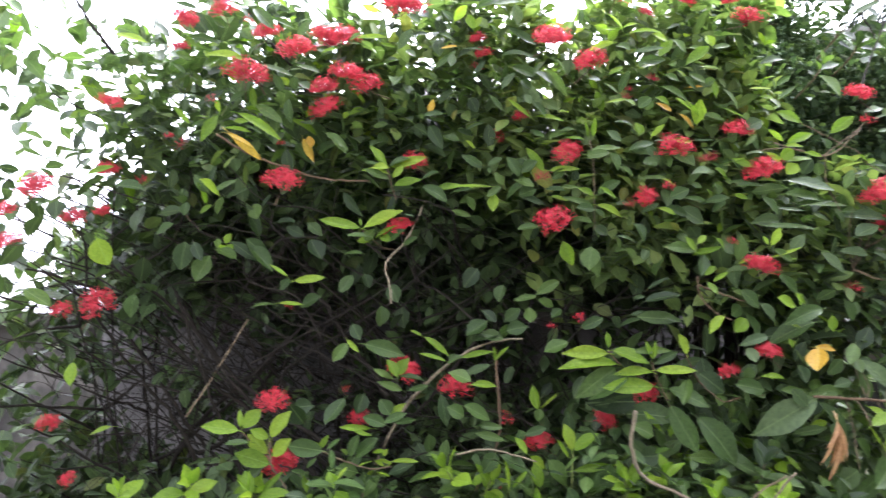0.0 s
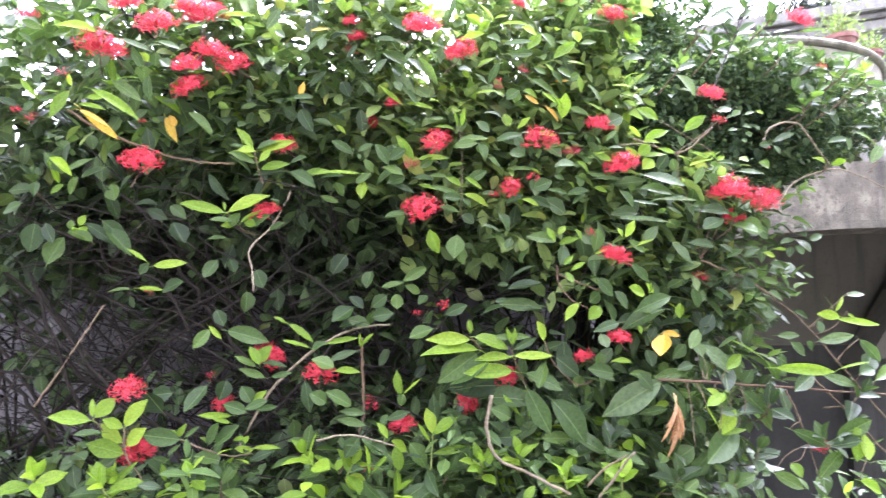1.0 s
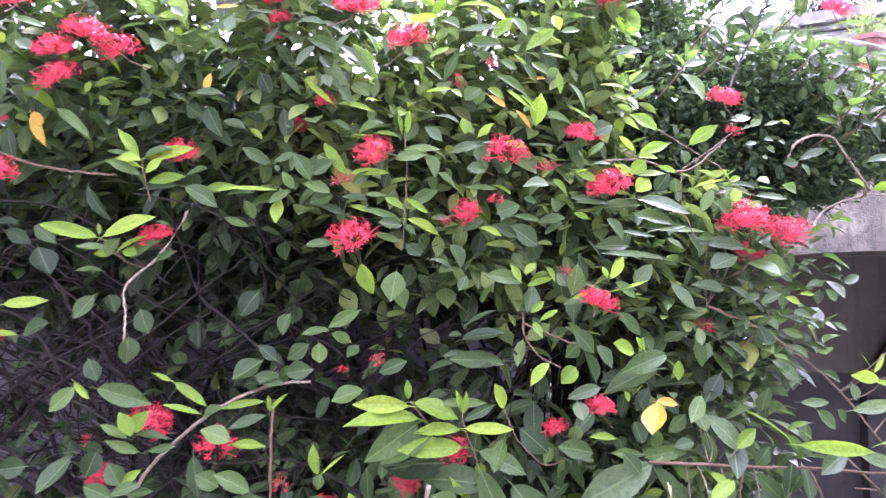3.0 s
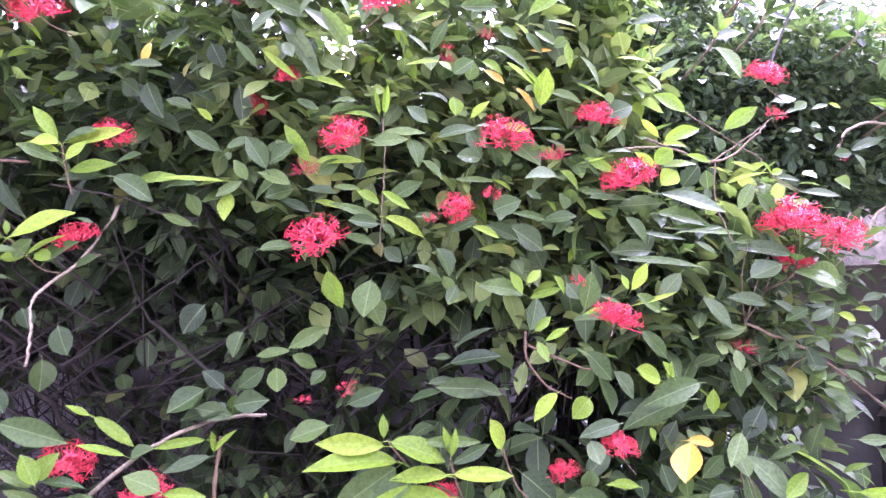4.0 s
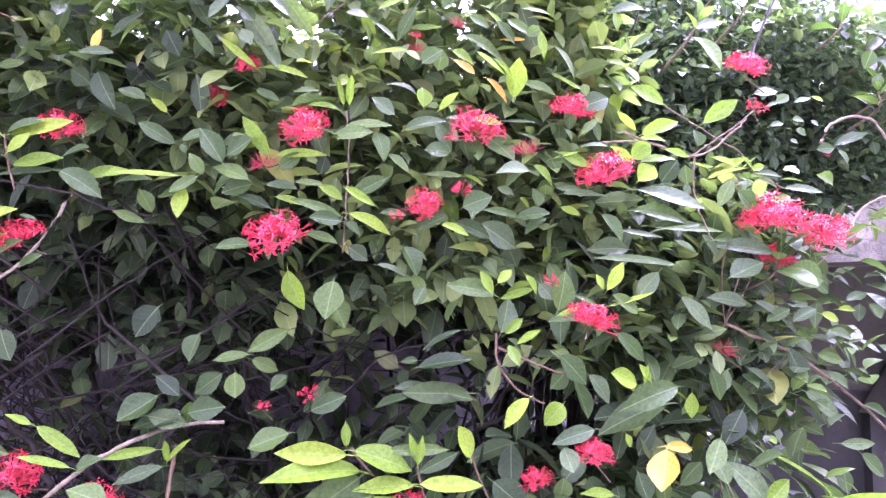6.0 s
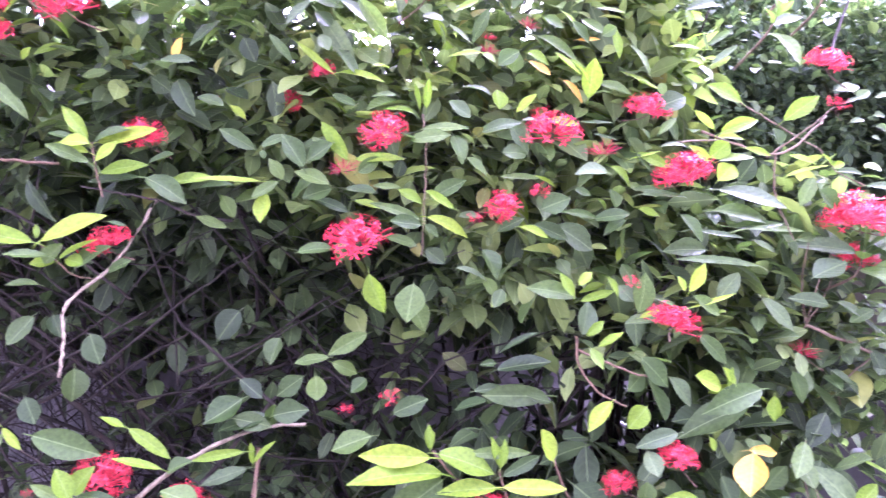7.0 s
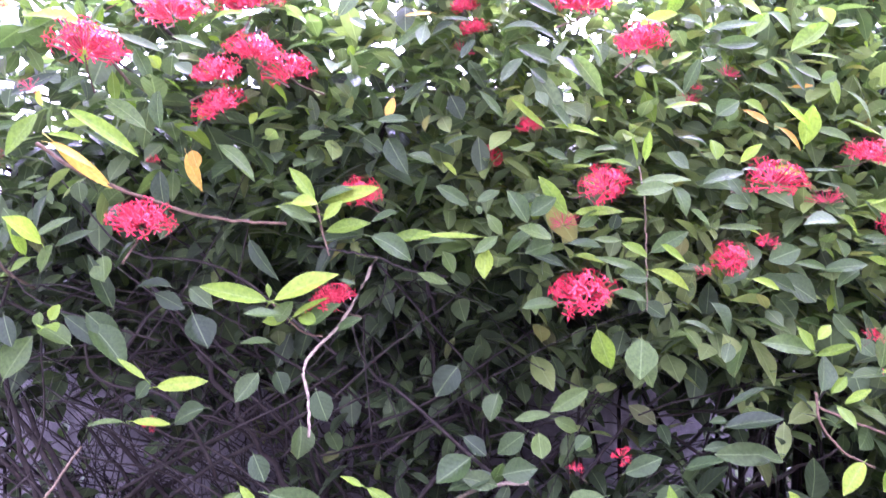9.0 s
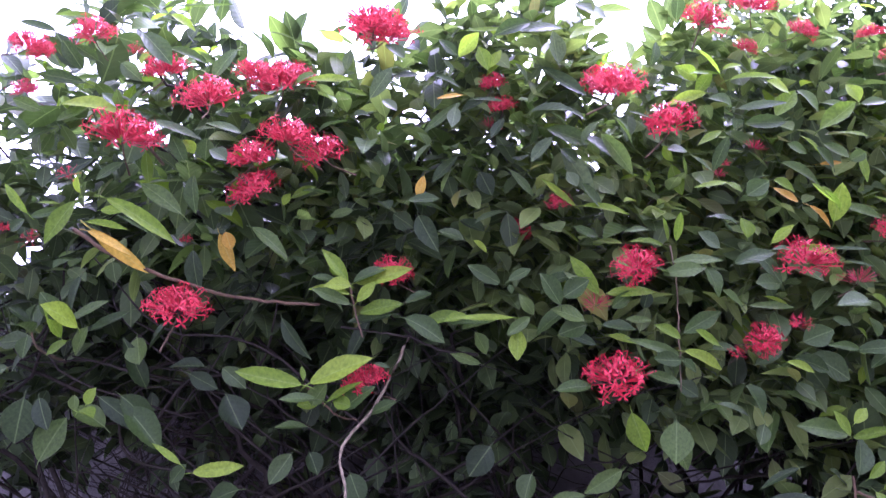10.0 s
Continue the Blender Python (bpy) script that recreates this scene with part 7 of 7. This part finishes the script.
leaf(-0.223, 1.890, 1.892, 0.110, -0.026, 0.052, 0.050, "y", shrub)
leaf(-0.230, 1.899, 1.898, -0.003, 0.001, 0.028, 0.010, "y", shrub)
leaf(-0.198, 1.889, 1.868, -0.064, -0.030, 0.004, 0.019, "m", shrub)
leaf(-0.197, 1.909, 1.864, -0.044, -0.001, -0.008, 0.020, "y", shrub)
leaf(-0.215, 1.904, 1.856, 0.019, -0.008, 0.038, 0.039, "m", shrub)
leaf(-0.188, 1.887, 1.862, 0.051, -0.023, 0.041, 0.011, "y", shrub)
leaf(-0.161, 1.889, 1.848, 0.045, -0.013, 0.048, 0.036, "m", shrub)
leaf(-0.144, 1.882, 1.856, -0.030, -0.003, 0.012, 0.027, "y", shrub)
leaf(-0.116, 1.902, 1.843, 0.045, -0.021, 0.025, 0.021, "m", shrub)
leaf(-0.219, 1.905, 1.822, -0.055, -0.011, 0.007, 0.017, "m", shrub)
leaf(0.287, 1.888, 2.052, -0.050, -0.017, 0.069, 0.028, "y", shrub)
leaf(0.294, 1.884, 2.055, 0.089, -0.018, 0.011, 0.028, "y", shrub)
leaf(0.302, 1.878, 2.029, 0.040, -0.008, 0.029, 0.025, "m", shrub)
leaf(0.213, 1.861, 2.029, -0.035, -0.024, 0.055, 0.041, "m", shrub)
leaf(0.215, 1.867, 2.044, 0.048, -0.012, 0.028, 0.035, "m", shrub)
leaf(0.257, 1.871, 2.005, -0.058, -0.010, 0.026, 0.035, "m", shrub)
leaf(0.261, 1.880, 2.000, -0.050, -0.012, -0.014, 0.036, "m", shrub)
leaf(0.282, 1.870, 1.999, 0.057, -0.010, -0.014, 0.035, "m", shrub)
leaf(0.296, 1.889, 1.982, 0.056, -0.003, -0.006, 0.022, "y", shrub)
leaf(0.290, 1.930, 1.968, -0.064, -0.003, 0.030, 0.023, "d", shrub)
leaf(0.418, 1.867, 1.947, -0.082, -0.031, 0.029, 0.018, "m", shrub)
leaf(0.418, 1.863, 1.939, -0.058, -0.019, -0.002, 0.027, "m", shrub)
leaf(0.417, 1.860, 1.974, -0.040, -0.006, 0.029, 0.020, "y", shrub)
leaf(0.429, 1.888, 1.987, 0.060, -0.026, 0.039, 0.028, "m", shrub)
leaf(0.424, 1.881, 1.957, 0.083, 0.002, -0.018, 0.021, "y", shrub)
leaf(0.422, 1.883, 1.943, 0.025, -0.010, -0.018, 0.018, "m", shrub)
leaf(0.411, 1.879, 2.149, -0.016, -0.013, 0.044, 0.015, "y", shrub)
leaf(0.420, 1.865, 2.146, 0.005, -0.021, 0.051, 0.018, "y", shrub)
leaf(0.404, 1.876, 2.141, -0.057, 0.001, 0.023, 0.018, "y", shrub)
leaf(0.390, 1.863, 2.087, 0.070, -0.024, 0.015, 0.026, "m", shrub)
leaf(0.373, 1.922, 2.035, 0.009, -0.013, 0.029, 0.037, "d", shrub)
leaf(0.503, 1.874, 2.138, -0.044, -0.004, 0.026, 0.027, "p", shrub)
leaf(0.411, 1.874, 2.112, 0.081, -0.032, 0.007, 0.027, "m", shrub)
leaf(0.516, 1.861, 2.106, 0.067, -0.023, 0.030, 0.030, "m", shrub)
leaf(0.554, 1.880, 2.157, 0.000, 0.001, 0.044, 0.030, "y", shrub)
leaf(0.604, 1.875, 2.075, -0.045, -0.015, 0.004, 0.036, "m", shrub)
leaf(0.532, 1.866, 2.029, -0.044, -0.010, 0.027, 0.030, "m", shrub)
leaf(0.624, 1.863, 1.972, 0.049, -0.019, 0.023, 0.038, "m", shrub)
leaf(0.612, 1.873, 1.948, 0.071, -0.002, -0.019, 0.025, "m", shrub)
leaf(0.665, 1.917, 1.957, 0.074, 0.000, -0.042, 0.050, "d", shrub)
leaf(0.550, 1.886, 1.934, 0.048, -0.011, 0.028, 0.021, "m", shrub)
leaf(0.522, 1.867, 1.901, 0.034, -0.017, -0.043, 0.049, "m", shrub)
leaf(0.427, 1.930, 1.907, 0.036, -0.001, -0.028, 0.028, "d", shrub)
leaf(0.203, 1.886, 1.887, 0.061, -0.020, 0.017, 0.023, "m", shrub)
leaf(0.353, 1.873, 1.918, 0.056, -0.023, -0.011, 0.021, "m", shrub)
leaf(0.954, 1.869, 2.136, -0.038, -0.012, 0.032, 0.015, "y", shrub)
leaf(0.959, 1.864, 2.127, 0.064, -0.027, 0.029, 0.026, "y", shrub)
leaf(0.966, 1.890, 2.127, 0.051, -0.014, 0.006, 0.021, "y", shrub)
leaf(0.949, 1.875, 2.078, -0.050, -0.008, 0.024, 0.023, "y", shrub)
leaf(0.944, 1.874, 2.083, 0.035, -0.005, 0.029, 0.033, "y", shrub)
leaf(0.959, 1.875, 2.078, 0.069, -0.012, 0.018, 0.029, "y", shrub)
leaf(0.951, 1.862, 2.037, 0.034, -0.005, 0.035, 0.041, "y", shrub)
leaf(0.886, 1.880, 2.113, -0.012, -0.004, 0.051, 0.015, "m", shrub)
leaf(0.846, 1.869, 2.173, 0.052, -0.010, 0.025, 0.044, "m", shrub)
leaf(1.019, 1.884, 2.196, -0.067, -0.005, 0.036, 0.033, "y", shrub)
leaf(1.081, 1.862, 2.155, 0.065, -0.021, 0.050, 0.033, "y", shrub)
leaf(1.073, 1.865, 2.111, 0.000, -0.002, 0.035, 0.026, "m", shrub)
leaf(0.950, 1.872, 2.025, 0.130, -0.029, -0.018, 0.036, "p", shrub)
leaf(0.939, 1.867, 1.984, 0.114, -0.022, -0.001, 0.030, "m", shrub)
leaf(0.975, 1.882, 1.959, 0.101, -0.012, 0.001, 0.018, "m", shrub)
leaf(0.806, 1.867, 2.008, 0.082, -0.019, 0.006, 0.026, "m", shrub)
leaf(1.082, 1.929, 2.054, -0.010, -0.014, 0.035, 0.034, "d", shrub)
leaf(1.031, 1.937, 2.057, 0.027, -0.020, 0.043, 0.037, "d", shrub)
leaf(1.208, 1.909, 2.087, -0.020, -0.010, 0.026, 0.011, "y", shrub)
leaf(1.210, 1.919, 2.087, 0.035, -0.003, 0.017, 0.015, "y", shrub)
leaf(1.205, 1.897, 2.075, 0.058, -0.010, 0.004, 0.015, "m", shrub)
leaf(1.219, 1.915, 2.071, 0.059, 0.000, -0.006, 0.015, "m", shrub)
leaf(1.272, 1.910, 2.053, 0.086, -0.009, -0.001, 0.021, "m", shrub)
leaf(1.228, 1.962, 2.078, -0.057, 0.001, -0.011, 0.022, "d", shrub)
leaf(1.248, 1.905, 1.919, -0.119, -0.013, 0.032, 0.031, "p", shrub)
leaf(1.320, 1.914, 1.924, -0.076, -0.011, 0.025, 0.036, "p", shrub)
leaf(1.144, 1.897, 1.869, 0.065, -0.010, 0.036, 0.053, "p", shrub)
leaf(1.341, 1.900, 1.869, -0.068, -0.005, 0.026, 0.067, "m", shrub)
leaf(1.129, 1.912, 1.909, -0.033, 0.001, 0.041, 0.039, "p", shrub)
leaf(1.368, 1.893, 2.060, -0.032, -0.012, 0.020, 0.033, "m", shrub)
leaf(0.966, 1.938, 1.922, -0.082, -0.005, 0.005, 0.037, "d", shrub)
sprig(-0.802, 1.800, 1.198, 0.075, "y", 6, low_shrub)
sprig(-0.461, 1.880, 1.194, 0.079, "y", 6, low_shrub)
sprig(-0.205, 1.860, 1.188, 0.083, "m", 6, low_shrub)
sprig(0.011, 1.840, 1.250, 0.087, "y", 6, low_shrub)
sprig(0.121, 1.880, 1.215, 0.079, "y", 6, low_shrub)
sprig(0.372, 1.860, 1.188, 0.083, "m", 6, low_shrub)
sprig(0.458, 1.800, 1.219, 0.075, "y", 6, low_shrub)
sprig(0.710, 1.880, 1.189, 0.079, "y", 6, low_shrub)
sprig(0.794, 1.820, 1.174, 0.091, "y", 6, low_shrub)
sprig(-0.539, 1.796, 2.342, 0.081, "m", 5, shrub)
sprig(-0.769, 2.003, 1.993, 0.087, "d", 5, shrub)
sprig(1.252, 1.902, 1.917, 0.098, "m", 5, shrub)
sprig(1.588, 1.968, 2.325, 0.082, "m", 6, shrub)
sprig(1.082, 1.872, 2.358, 0.077, "m", 5, shrub)
sprig(0.457, 1.827, 1.226, 0.081, "y", 5, low_shrub)
sprig(0.560, 1.815, 1.240, 0.082, "y", 6, low_shrub)
sprig(0.819, 1.846, 1.259, 0.095, "d", 6, low_shrub)
sprig(1.272, 1.891, 1.227, 0.090, "d", 6, low_shrub)
sprig(-0.637, 1.819, 1.215, 0.090, "y", 6, low_shrub)
sprig(-0.482, 1.822, 1.197, 0.091, "y", 6, low_shrub)
sprig(0.237, 1.850, 1.150, 0.094, "y", 5, low_shrub)
sprig(0.674, 1.792, 1.184, 0.085, "y", 6, low_shrub)
sprig(0.816, 1.764, 1.185, 0.085, "y", 5, low_shrub)
sprig(0.998, 1.824, 1.169, 0.086, "d", 6, low_shrub)
sprig(1.158, 1.822, 1.150, 0.086, "m", 6, low_shrub)
sprig(1.671, 1.980, 1.374, 0.096, "d", 5, shrub)
sprig(1.323, 1.903, 1.352, 0.099, "d", 6, low_shrub)
sprig(1.530, 1.957, 1.244, 0.085, "d", 6, shrub)
sprig(1.222, 1.945, 2.578, 0.079, "d", 8, shrub)
sprig(1.242, 1.951, 2.465, 0.075, "d", 8, shrub)
sprig(1.477, 1.994, 2.605, 0.052, "d", 4, shrub)
sprig(1.189, 1.942, 2.522, 0.071, "d", 6, shrub)
sprig(1.683, 2.007, 2.421, 0.075, "d", 6, shrub)
sprig(1.698, 1.946, 2.421, 0.073, "m", 5, shrub)
sprig(1.728, 1.912, 2.386, 0.054, "y", 4, shrub)
sprig(1.636, 2.022, 2.461, 0.072, "d", 6, shrub)
sprig(1.587, 2.043, 2.427, 0.072, "d", 6, shrub)
sprig(1.743, 1.999, 2.353, 0.071, "d", 6, shrub)
sprig(1.656, 2.010, 2.314, 0.071, "d", 6, shrub)
sprig(1.545, 1.968, 2.286, 0.065, "m", 6, shrub)
sprig(1.518, 2.025, 2.480, 0.068, "m", 5, shrub)


# ---------------------------------------------------------------- branches that stand out
def branch(colour, thick, parent, *points):
    span = sum((Vector(b) - Vector(a)).length for a, b in zip(points, points[1:]))
    line = smooth_line(points, 6, min(0.0009, span * 0.004))
    return link("branch", *tube(line, np.linspace(thick, thick * 0.7, len(line)), 8), BARK[colour], parent)


branch("red", 0.0037, shrub, (-0.630, 1.846, 2.150), (-0.545, 1.855, 2.099), (-0.411, 1.897, 2.056), (-0.329, 1.930, 2.043), (-0.211, 1.913, 2.034))
branch("pale", 0.0032, shrub, (-0.050, 1.934, 1.979), (-0.099, 1.911, 1.869), (-0.153, 1.861, 1.791), (-0.142, 1.831, 1.727), (-0.135, 1.810, 1.674))
branch("dark", 0.0024, shrub, (0.076, 1.964, 1.952), (0.013, 1.938, 1.957), (-0.050, 1.934, 1.979), (-0.111, 1.920, 1.987), (-0.172, 1.912, 1.995))
branch("pale", 0.0045, shrub, (-0.182, 1.944, 1.252), (-0.110, 1.926, 1.393), (-0.022, 1.922, 1.490), (0.068, 1.912, 1.554), (0.145, 1.965, 1.583), (0.225, 1.968, 1.591))
branch("red", 0.0024, shrub, (0.688, 1.865, 1.754), (0.692, 1.866, 1.706), (0.726, 1.865, 1.659), (0.775, 1.866, 1.635))
branch("red", 0.0024, shrub, (0.692, 1.866, 1.730), (0.768, 1.865, 1.699), (0.827, 1.870, 1.684))
branch("brown", 0.0034, shrub, (1.166, 1.957, 1.786), (1.337, 1.974, 1.720), (1.513, 1.998, 1.600), (1.641, 2.006, 1.459), (1.780, 2.011, 1.301), (1.954, 2.027, 1.105))
branch("red", 0.0039, shrub, (0.965, 1.847, 1.436), (1.169, 1.871, 1.423), (1.393, 1.952, 1.404), (1.790, 2.014, 1.373), (2.027, 2.033, 1.354))
branch("pale", 0.0036, shrub, (1.393, 1.956, 2.165), (1.429, 1.961, 2.214), (1.527, 1.976, 2.235), (1.588, 1.986, 2.171), (1.642, 1.988, 2.098))
branch("pale", 0.0035, shrub, (1.453, 1.965, 1.987), (1.530, 2.001, 2.051), (1.642, 1.988, 2.089), (1.732, 1.979, 2.070), (1.841, 1.950, 2.002))
branch("brown", 0.0029, shrub, (-0.688, 1.911, 1.381), (-0.622, 1.902, 1.481), (-0.579, 1.920, 1.568), (-0.543, 1.946, 1.644))
branch("pale", 0.0036, shrub, (0.750, 1.753, 1.145), (0.784, 1.738, 1.191), (0.815, 1.717, 1.243), (0.833, 1.704, 1.265))
branch("brown", 0.0034, shrub, (1.414, 1.957, 1.395), (1.451, 1.965, 1.328), (1.487, 1.975, 1.234))
branch("brown", 0.0035, shrub, (1.528, 1.985, 1.426), (1.644, 2.001, 1.321), (1.773, 2.014, 1.197), (1.933, 2.030, 1.070))
branch("pale", 0.0051, shrub, (0.477, 1.765, 1.405), (0.467, 1.780, 1.319), (0.495, 1.792, 1.245), (0.578, 1.768, 1.205), (0.679, 1.763, 1.155))
branch("red", 0.0040, shrub, (0.146, 1.966, 1.551), (0.149, 1.924, 1.459), (0.148, 1.925, 1.322), (0.088, 1.968, 1.182))
branch("brown", 0.0025, shrub, (0.933, 1.879, 2.136), (1.061, 1.857, 2.091), (1.150, 1.871, 2.149), (1.194, 1.898, 2.185))
branch("dark", 0.0028, shrub, (1.184, 1.863, 2.288), (1.249, 1.908, 2.399), (1.315, 1.941, 2.510), (1.335, 1.940, 2.586))
branch("pale", 0.0028, shrub, (0.034, 1.801, 1.296), (0.118, 1.813, 1.307), (0.233, 1.798, 1.279))
branch("brown", 0.0029, shrub, (0.721, 1.753, 1.176), (0.763, 1.739, 1.220), (0.814, 1.714, 1.257))
branch("brown", 0.0016, shrub, (1.610, 1.992, 2.078), (1.606, 1.962, 2.085), (1.604, 1.962, 2.100))
branch("brown", 0.0016, shrub, (1.626, 1.990, 2.083), (1.622, 1.973, 2.099), (1.621, 1.959, 2.096))
branch("brown", 0.0016, shrub, (1.166, 1.957, 1.786), (1.156, 1.947, 1.864), (1.144, 1.899, 1.940))
branch("brown", 0.0016, shrub, (1.166, 1.957, 1.786), (1.187, 1.939, 1.872), (1.195, 1.912, 1.918))
branch("brown", 0.0016, shrub, (1.622, 2.005, 1.479), (1.663, 2.013, 1.513), (1.714, 2.016, 1.547))
branch("brown", 0.0016, shrub, (1.681, 2.005, 1.286), (1.669, 1.987, 1.279), (1.655, 1.974, 1.256))
branch("brown", 0.0016, shrub, (1.461, 1.968, 1.301), (1.428, 1.955, 1.290), (1.424, 1.958, 1.279))
branch("brown", 0.0016, shrub, (1.082, 1.861, 1.429), (1.085, 1.828, 1.391), (1.076, 1.797, 1.365))
branch("brown", 0.0016, shrub, (1.053, 1.857, 1.430), (1.057, 1.845, 1.349), (1.054, 1.829, 1.256))
branch("brown", 0.0016, shrub, (1.201, 1.882, 1.420), (1.187, 1.874, 1.338), (1.195, 1.873, 1.263))
branch("brown", 0.0016, shrub, (1.487, 1.975, 1.234), (1.447, 1.953, 1.196), (1.400, 1.932, 1.186))
branch("brown", 0.0016, shrub, (1.736, 2.010, 1.233), (1.705, 2.015, 1.174), (1.647, 1.978, 1.122))
branch("brown", 0.0016, shrub, (1.733, 2.005, 1.378), (1.748, 2.012, 1.405), (1.753, 2.013, 1.414))
branch("brown", 0.0016, shrub, (1.858, 2.019, 1.368), (1.842, 2.043, 1.376), (1.861, 2.029, 1.396))
branch("brown", 0.0016, shrub, (1.681, 2.005, 1.286), (1.675, 2.001, 1.264), (1.672, 1.975, 1.263))
branch("brown", 0.0016, shrub, (1.111, 1.864, 1.427), (1.127, 1.876, 1.461), (1.113, 1.873, 1.496))
branch("brown", 0.0016, shrub, (1.387, 1.981, 1.686), (1.376, 2.010, 1.699), (1.375, 2.030, 1.688))
branch("brown", 0.0016, shrub, (1.233, 1.894, 1.418), (1.237, 1.881, 1.350), (1.215, 1.887, 1.300))
branch("brown", 0.0016, shrub, (1.140, 1.867, 1.425), (1.148, 1.848, 1.347), (1.126, 1.855, 1.244))
branch("brown", 0.0016, shrub, (1.487, 1.975, 1.234), (1.416, 1.971, 1.205), (1.351, 1.948, 1.158))
branch("brown", 0.0016, shrub, (1.487, 1.975, 1.234), (1.516, 1.992, 1.169), (1.526, 1.989, 1.128))
branch("brown", 0.0016, shrub, (1.166, 1.957, 1.786), (1.153, 1.960, 1.769), (1.109, 1.969, 1.769))
branch("brown", 0.0016, shrub, (1.061, 1.857, 2.091), (1.070, 1.879, 2.016), (1.099, 1.873, 1.935))
branch("brown", 0.0016, shrub, (1.166, 1.957, 1.786), (1.185, 1.927, 1.836), (1.209, 1.928, 1.880))
branch("brown", 0.0016, shrub, (1.453, 1.965, 1.987), (1.404, 1.932, 1.951), (1.337, 1.941, 1.886))
branch("brown", 0.0016, shrub, (1.263, 1.967, 1.748), (1.284, 2.016, 1.726), (1.246, 2.035, 1.725))
branch("brown", 0.0016, shrub, (1.312, 1.972, 1.730), (1.258, 1.998, 1.673), (1.260, 2.007, 1.632))
branch("brown", 0.0016, shrub, (1.312, 1.972, 1.730), (1.315, 2.003, 1.738), (1.314, 2.038, 1.726))
branch("brown", 0.0016, shrub, (1.681, 2.007, 1.414), (1.696, 2.000, 1.434), (1.719, 2.012, 1.442))
branch("brown", 0.0016, shrub, (1.531, 2.000, 1.579), (1.582, 1.988, 1.610), (1.608, 1.972, 1.640))
branch("brown", 0.0016, shrub, (1.531, 2.000, 1.579), (1.577, 1.980, 1.625), (1.651, 1.964, 1.691))
branch("brown", 0.0016, shrub, (1.169, 1.871, 1.423), (1.166, 1.869, 1.440), (1.180, 1.870, 1.459))
branch("brown", 0.0016, shrub, (1.111, 1.864, 1.427), (1.111, 1.901, 1.513), (1.116, 1.898, 1.576))
branch("brown", 0.0016, shrub, (1.610, 1.992, 2.078), (1.619, 1.993, 2.081), (1.597, 1.952, 2.097))
branch("brown", 0.0016, shrub, (1.549, 2.001, 1.559), (1.603, 1.985, 1.581), (1.642, 1.962, 1.633))
branch("red", 0.0024, low_shrub, (0.560, 1.890, 1.528), (0.571, 1.890, 1.484), (0.600, 1.890, 1.416), (0.610, 1.890, 1.359))
branch("red", 0.0024, low_shrub, (0.446, 1.900, 1.556), (0.485, 1.900, 1.512), (0.557, 1.900, 1.468), (0.584, 1.900, 1.444))
branch("red", 0.0020, low_shrub, (0.655, 1.890, 1.543), (0.674, 1.890, 1.491), (0.710, 1.890, 1.448), (0.746, 1.890, 1.422), (0.792, 1.890, 1.434))
branch("green", 0.0022, low_shrub, (0.337, 1.870, 1.295), (0.334, 1.870, 1.248), (0.329, 1.870, 1.175))
branch("brown", 0.0026, low_shrub, (-0.452, 1.875, 1.324), (-0.447, 1.875, 1.262), (-0.412, 1.875, 1.213), (-0.390, 1.875, 1.168))
branch("brown", 0.0024, low_shrub, (-0.532, 1.880, 1.350), (-0.500, 1.880, 1.317), (-0.455, 1.880, 1.282))
branch("brown", 0.0026, low_shrub, (-0.316, 1.875, 1.296), (-0.253, 1.875, 1.270), (-0.190, 1.875, 1.252), (-0.134, 1.875, 1.257))
branch("dark", 0.0026, shrub, (1.254, 1.970, 2.619), (1.305, 1.970, 2.525), (1.311, 1.970, 2.492))
branch("dark", 0.0020, shrub, (1.374, 1.970, 2.614), (1.339, 1.970, 2.527), (1.319, 1.970, 2.493))
branch("dark", 0.0024, shrub, (1.647, 1.980, 2.459), (1.654, 1.980, 2.404), (1.601, 1.980, 2.246))
branch("brown", 0.0022, shrub, (1.783, 1.980, 2.392), (1.722, 1.980, 2.349), (1.644, 1.980, 2.277))
branch("brown", 0.0026, shrub, (1.865, 1.970, 2.212), (1.831, 1.970, 2.166), (1.765, 1.970, 2.078))
branch("red", 0.0022, shrub, (-0.158, 1.905, 2.071), (-0.145, 1.905, 2.017), (-0.131, 1.905, 1.976))
branch("red", 0.0020, shrub, (-0.230, 1.905, 1.894), (-0.193, 1.905, 1.860), (-0.169, 1.905, 1.841), (-0.136, 1.905, 1.834))
branch("brown", 0.0016, shrub, (0.416, 1.885, 2.144), (0.423, 1.885, 2.072), (0.422, 1.885, 1.986), (0.419, 1.885, 1.887))
branch("pale", 0.0020, shrub, (0.888, 1.885, 2.115), (0.964, 1.885, 2.121), (1.025, 1.885, 2.109), (1.064, 1.885, 2.097))
branch("brown", 0.0018, shrub, (1.070, 1.900, 2.096), (1.167, 1.900, 2.167), (1.211, 1.900, 2.203))
branch("brown", 0.0016, shrub, (1.007, 1.910, 2.219), (1.100, 1.910, 2.166), (1.186, 1.910, 2.119), (1.212, 1.910, 2.082), (1.272, 1.910, 2.053))
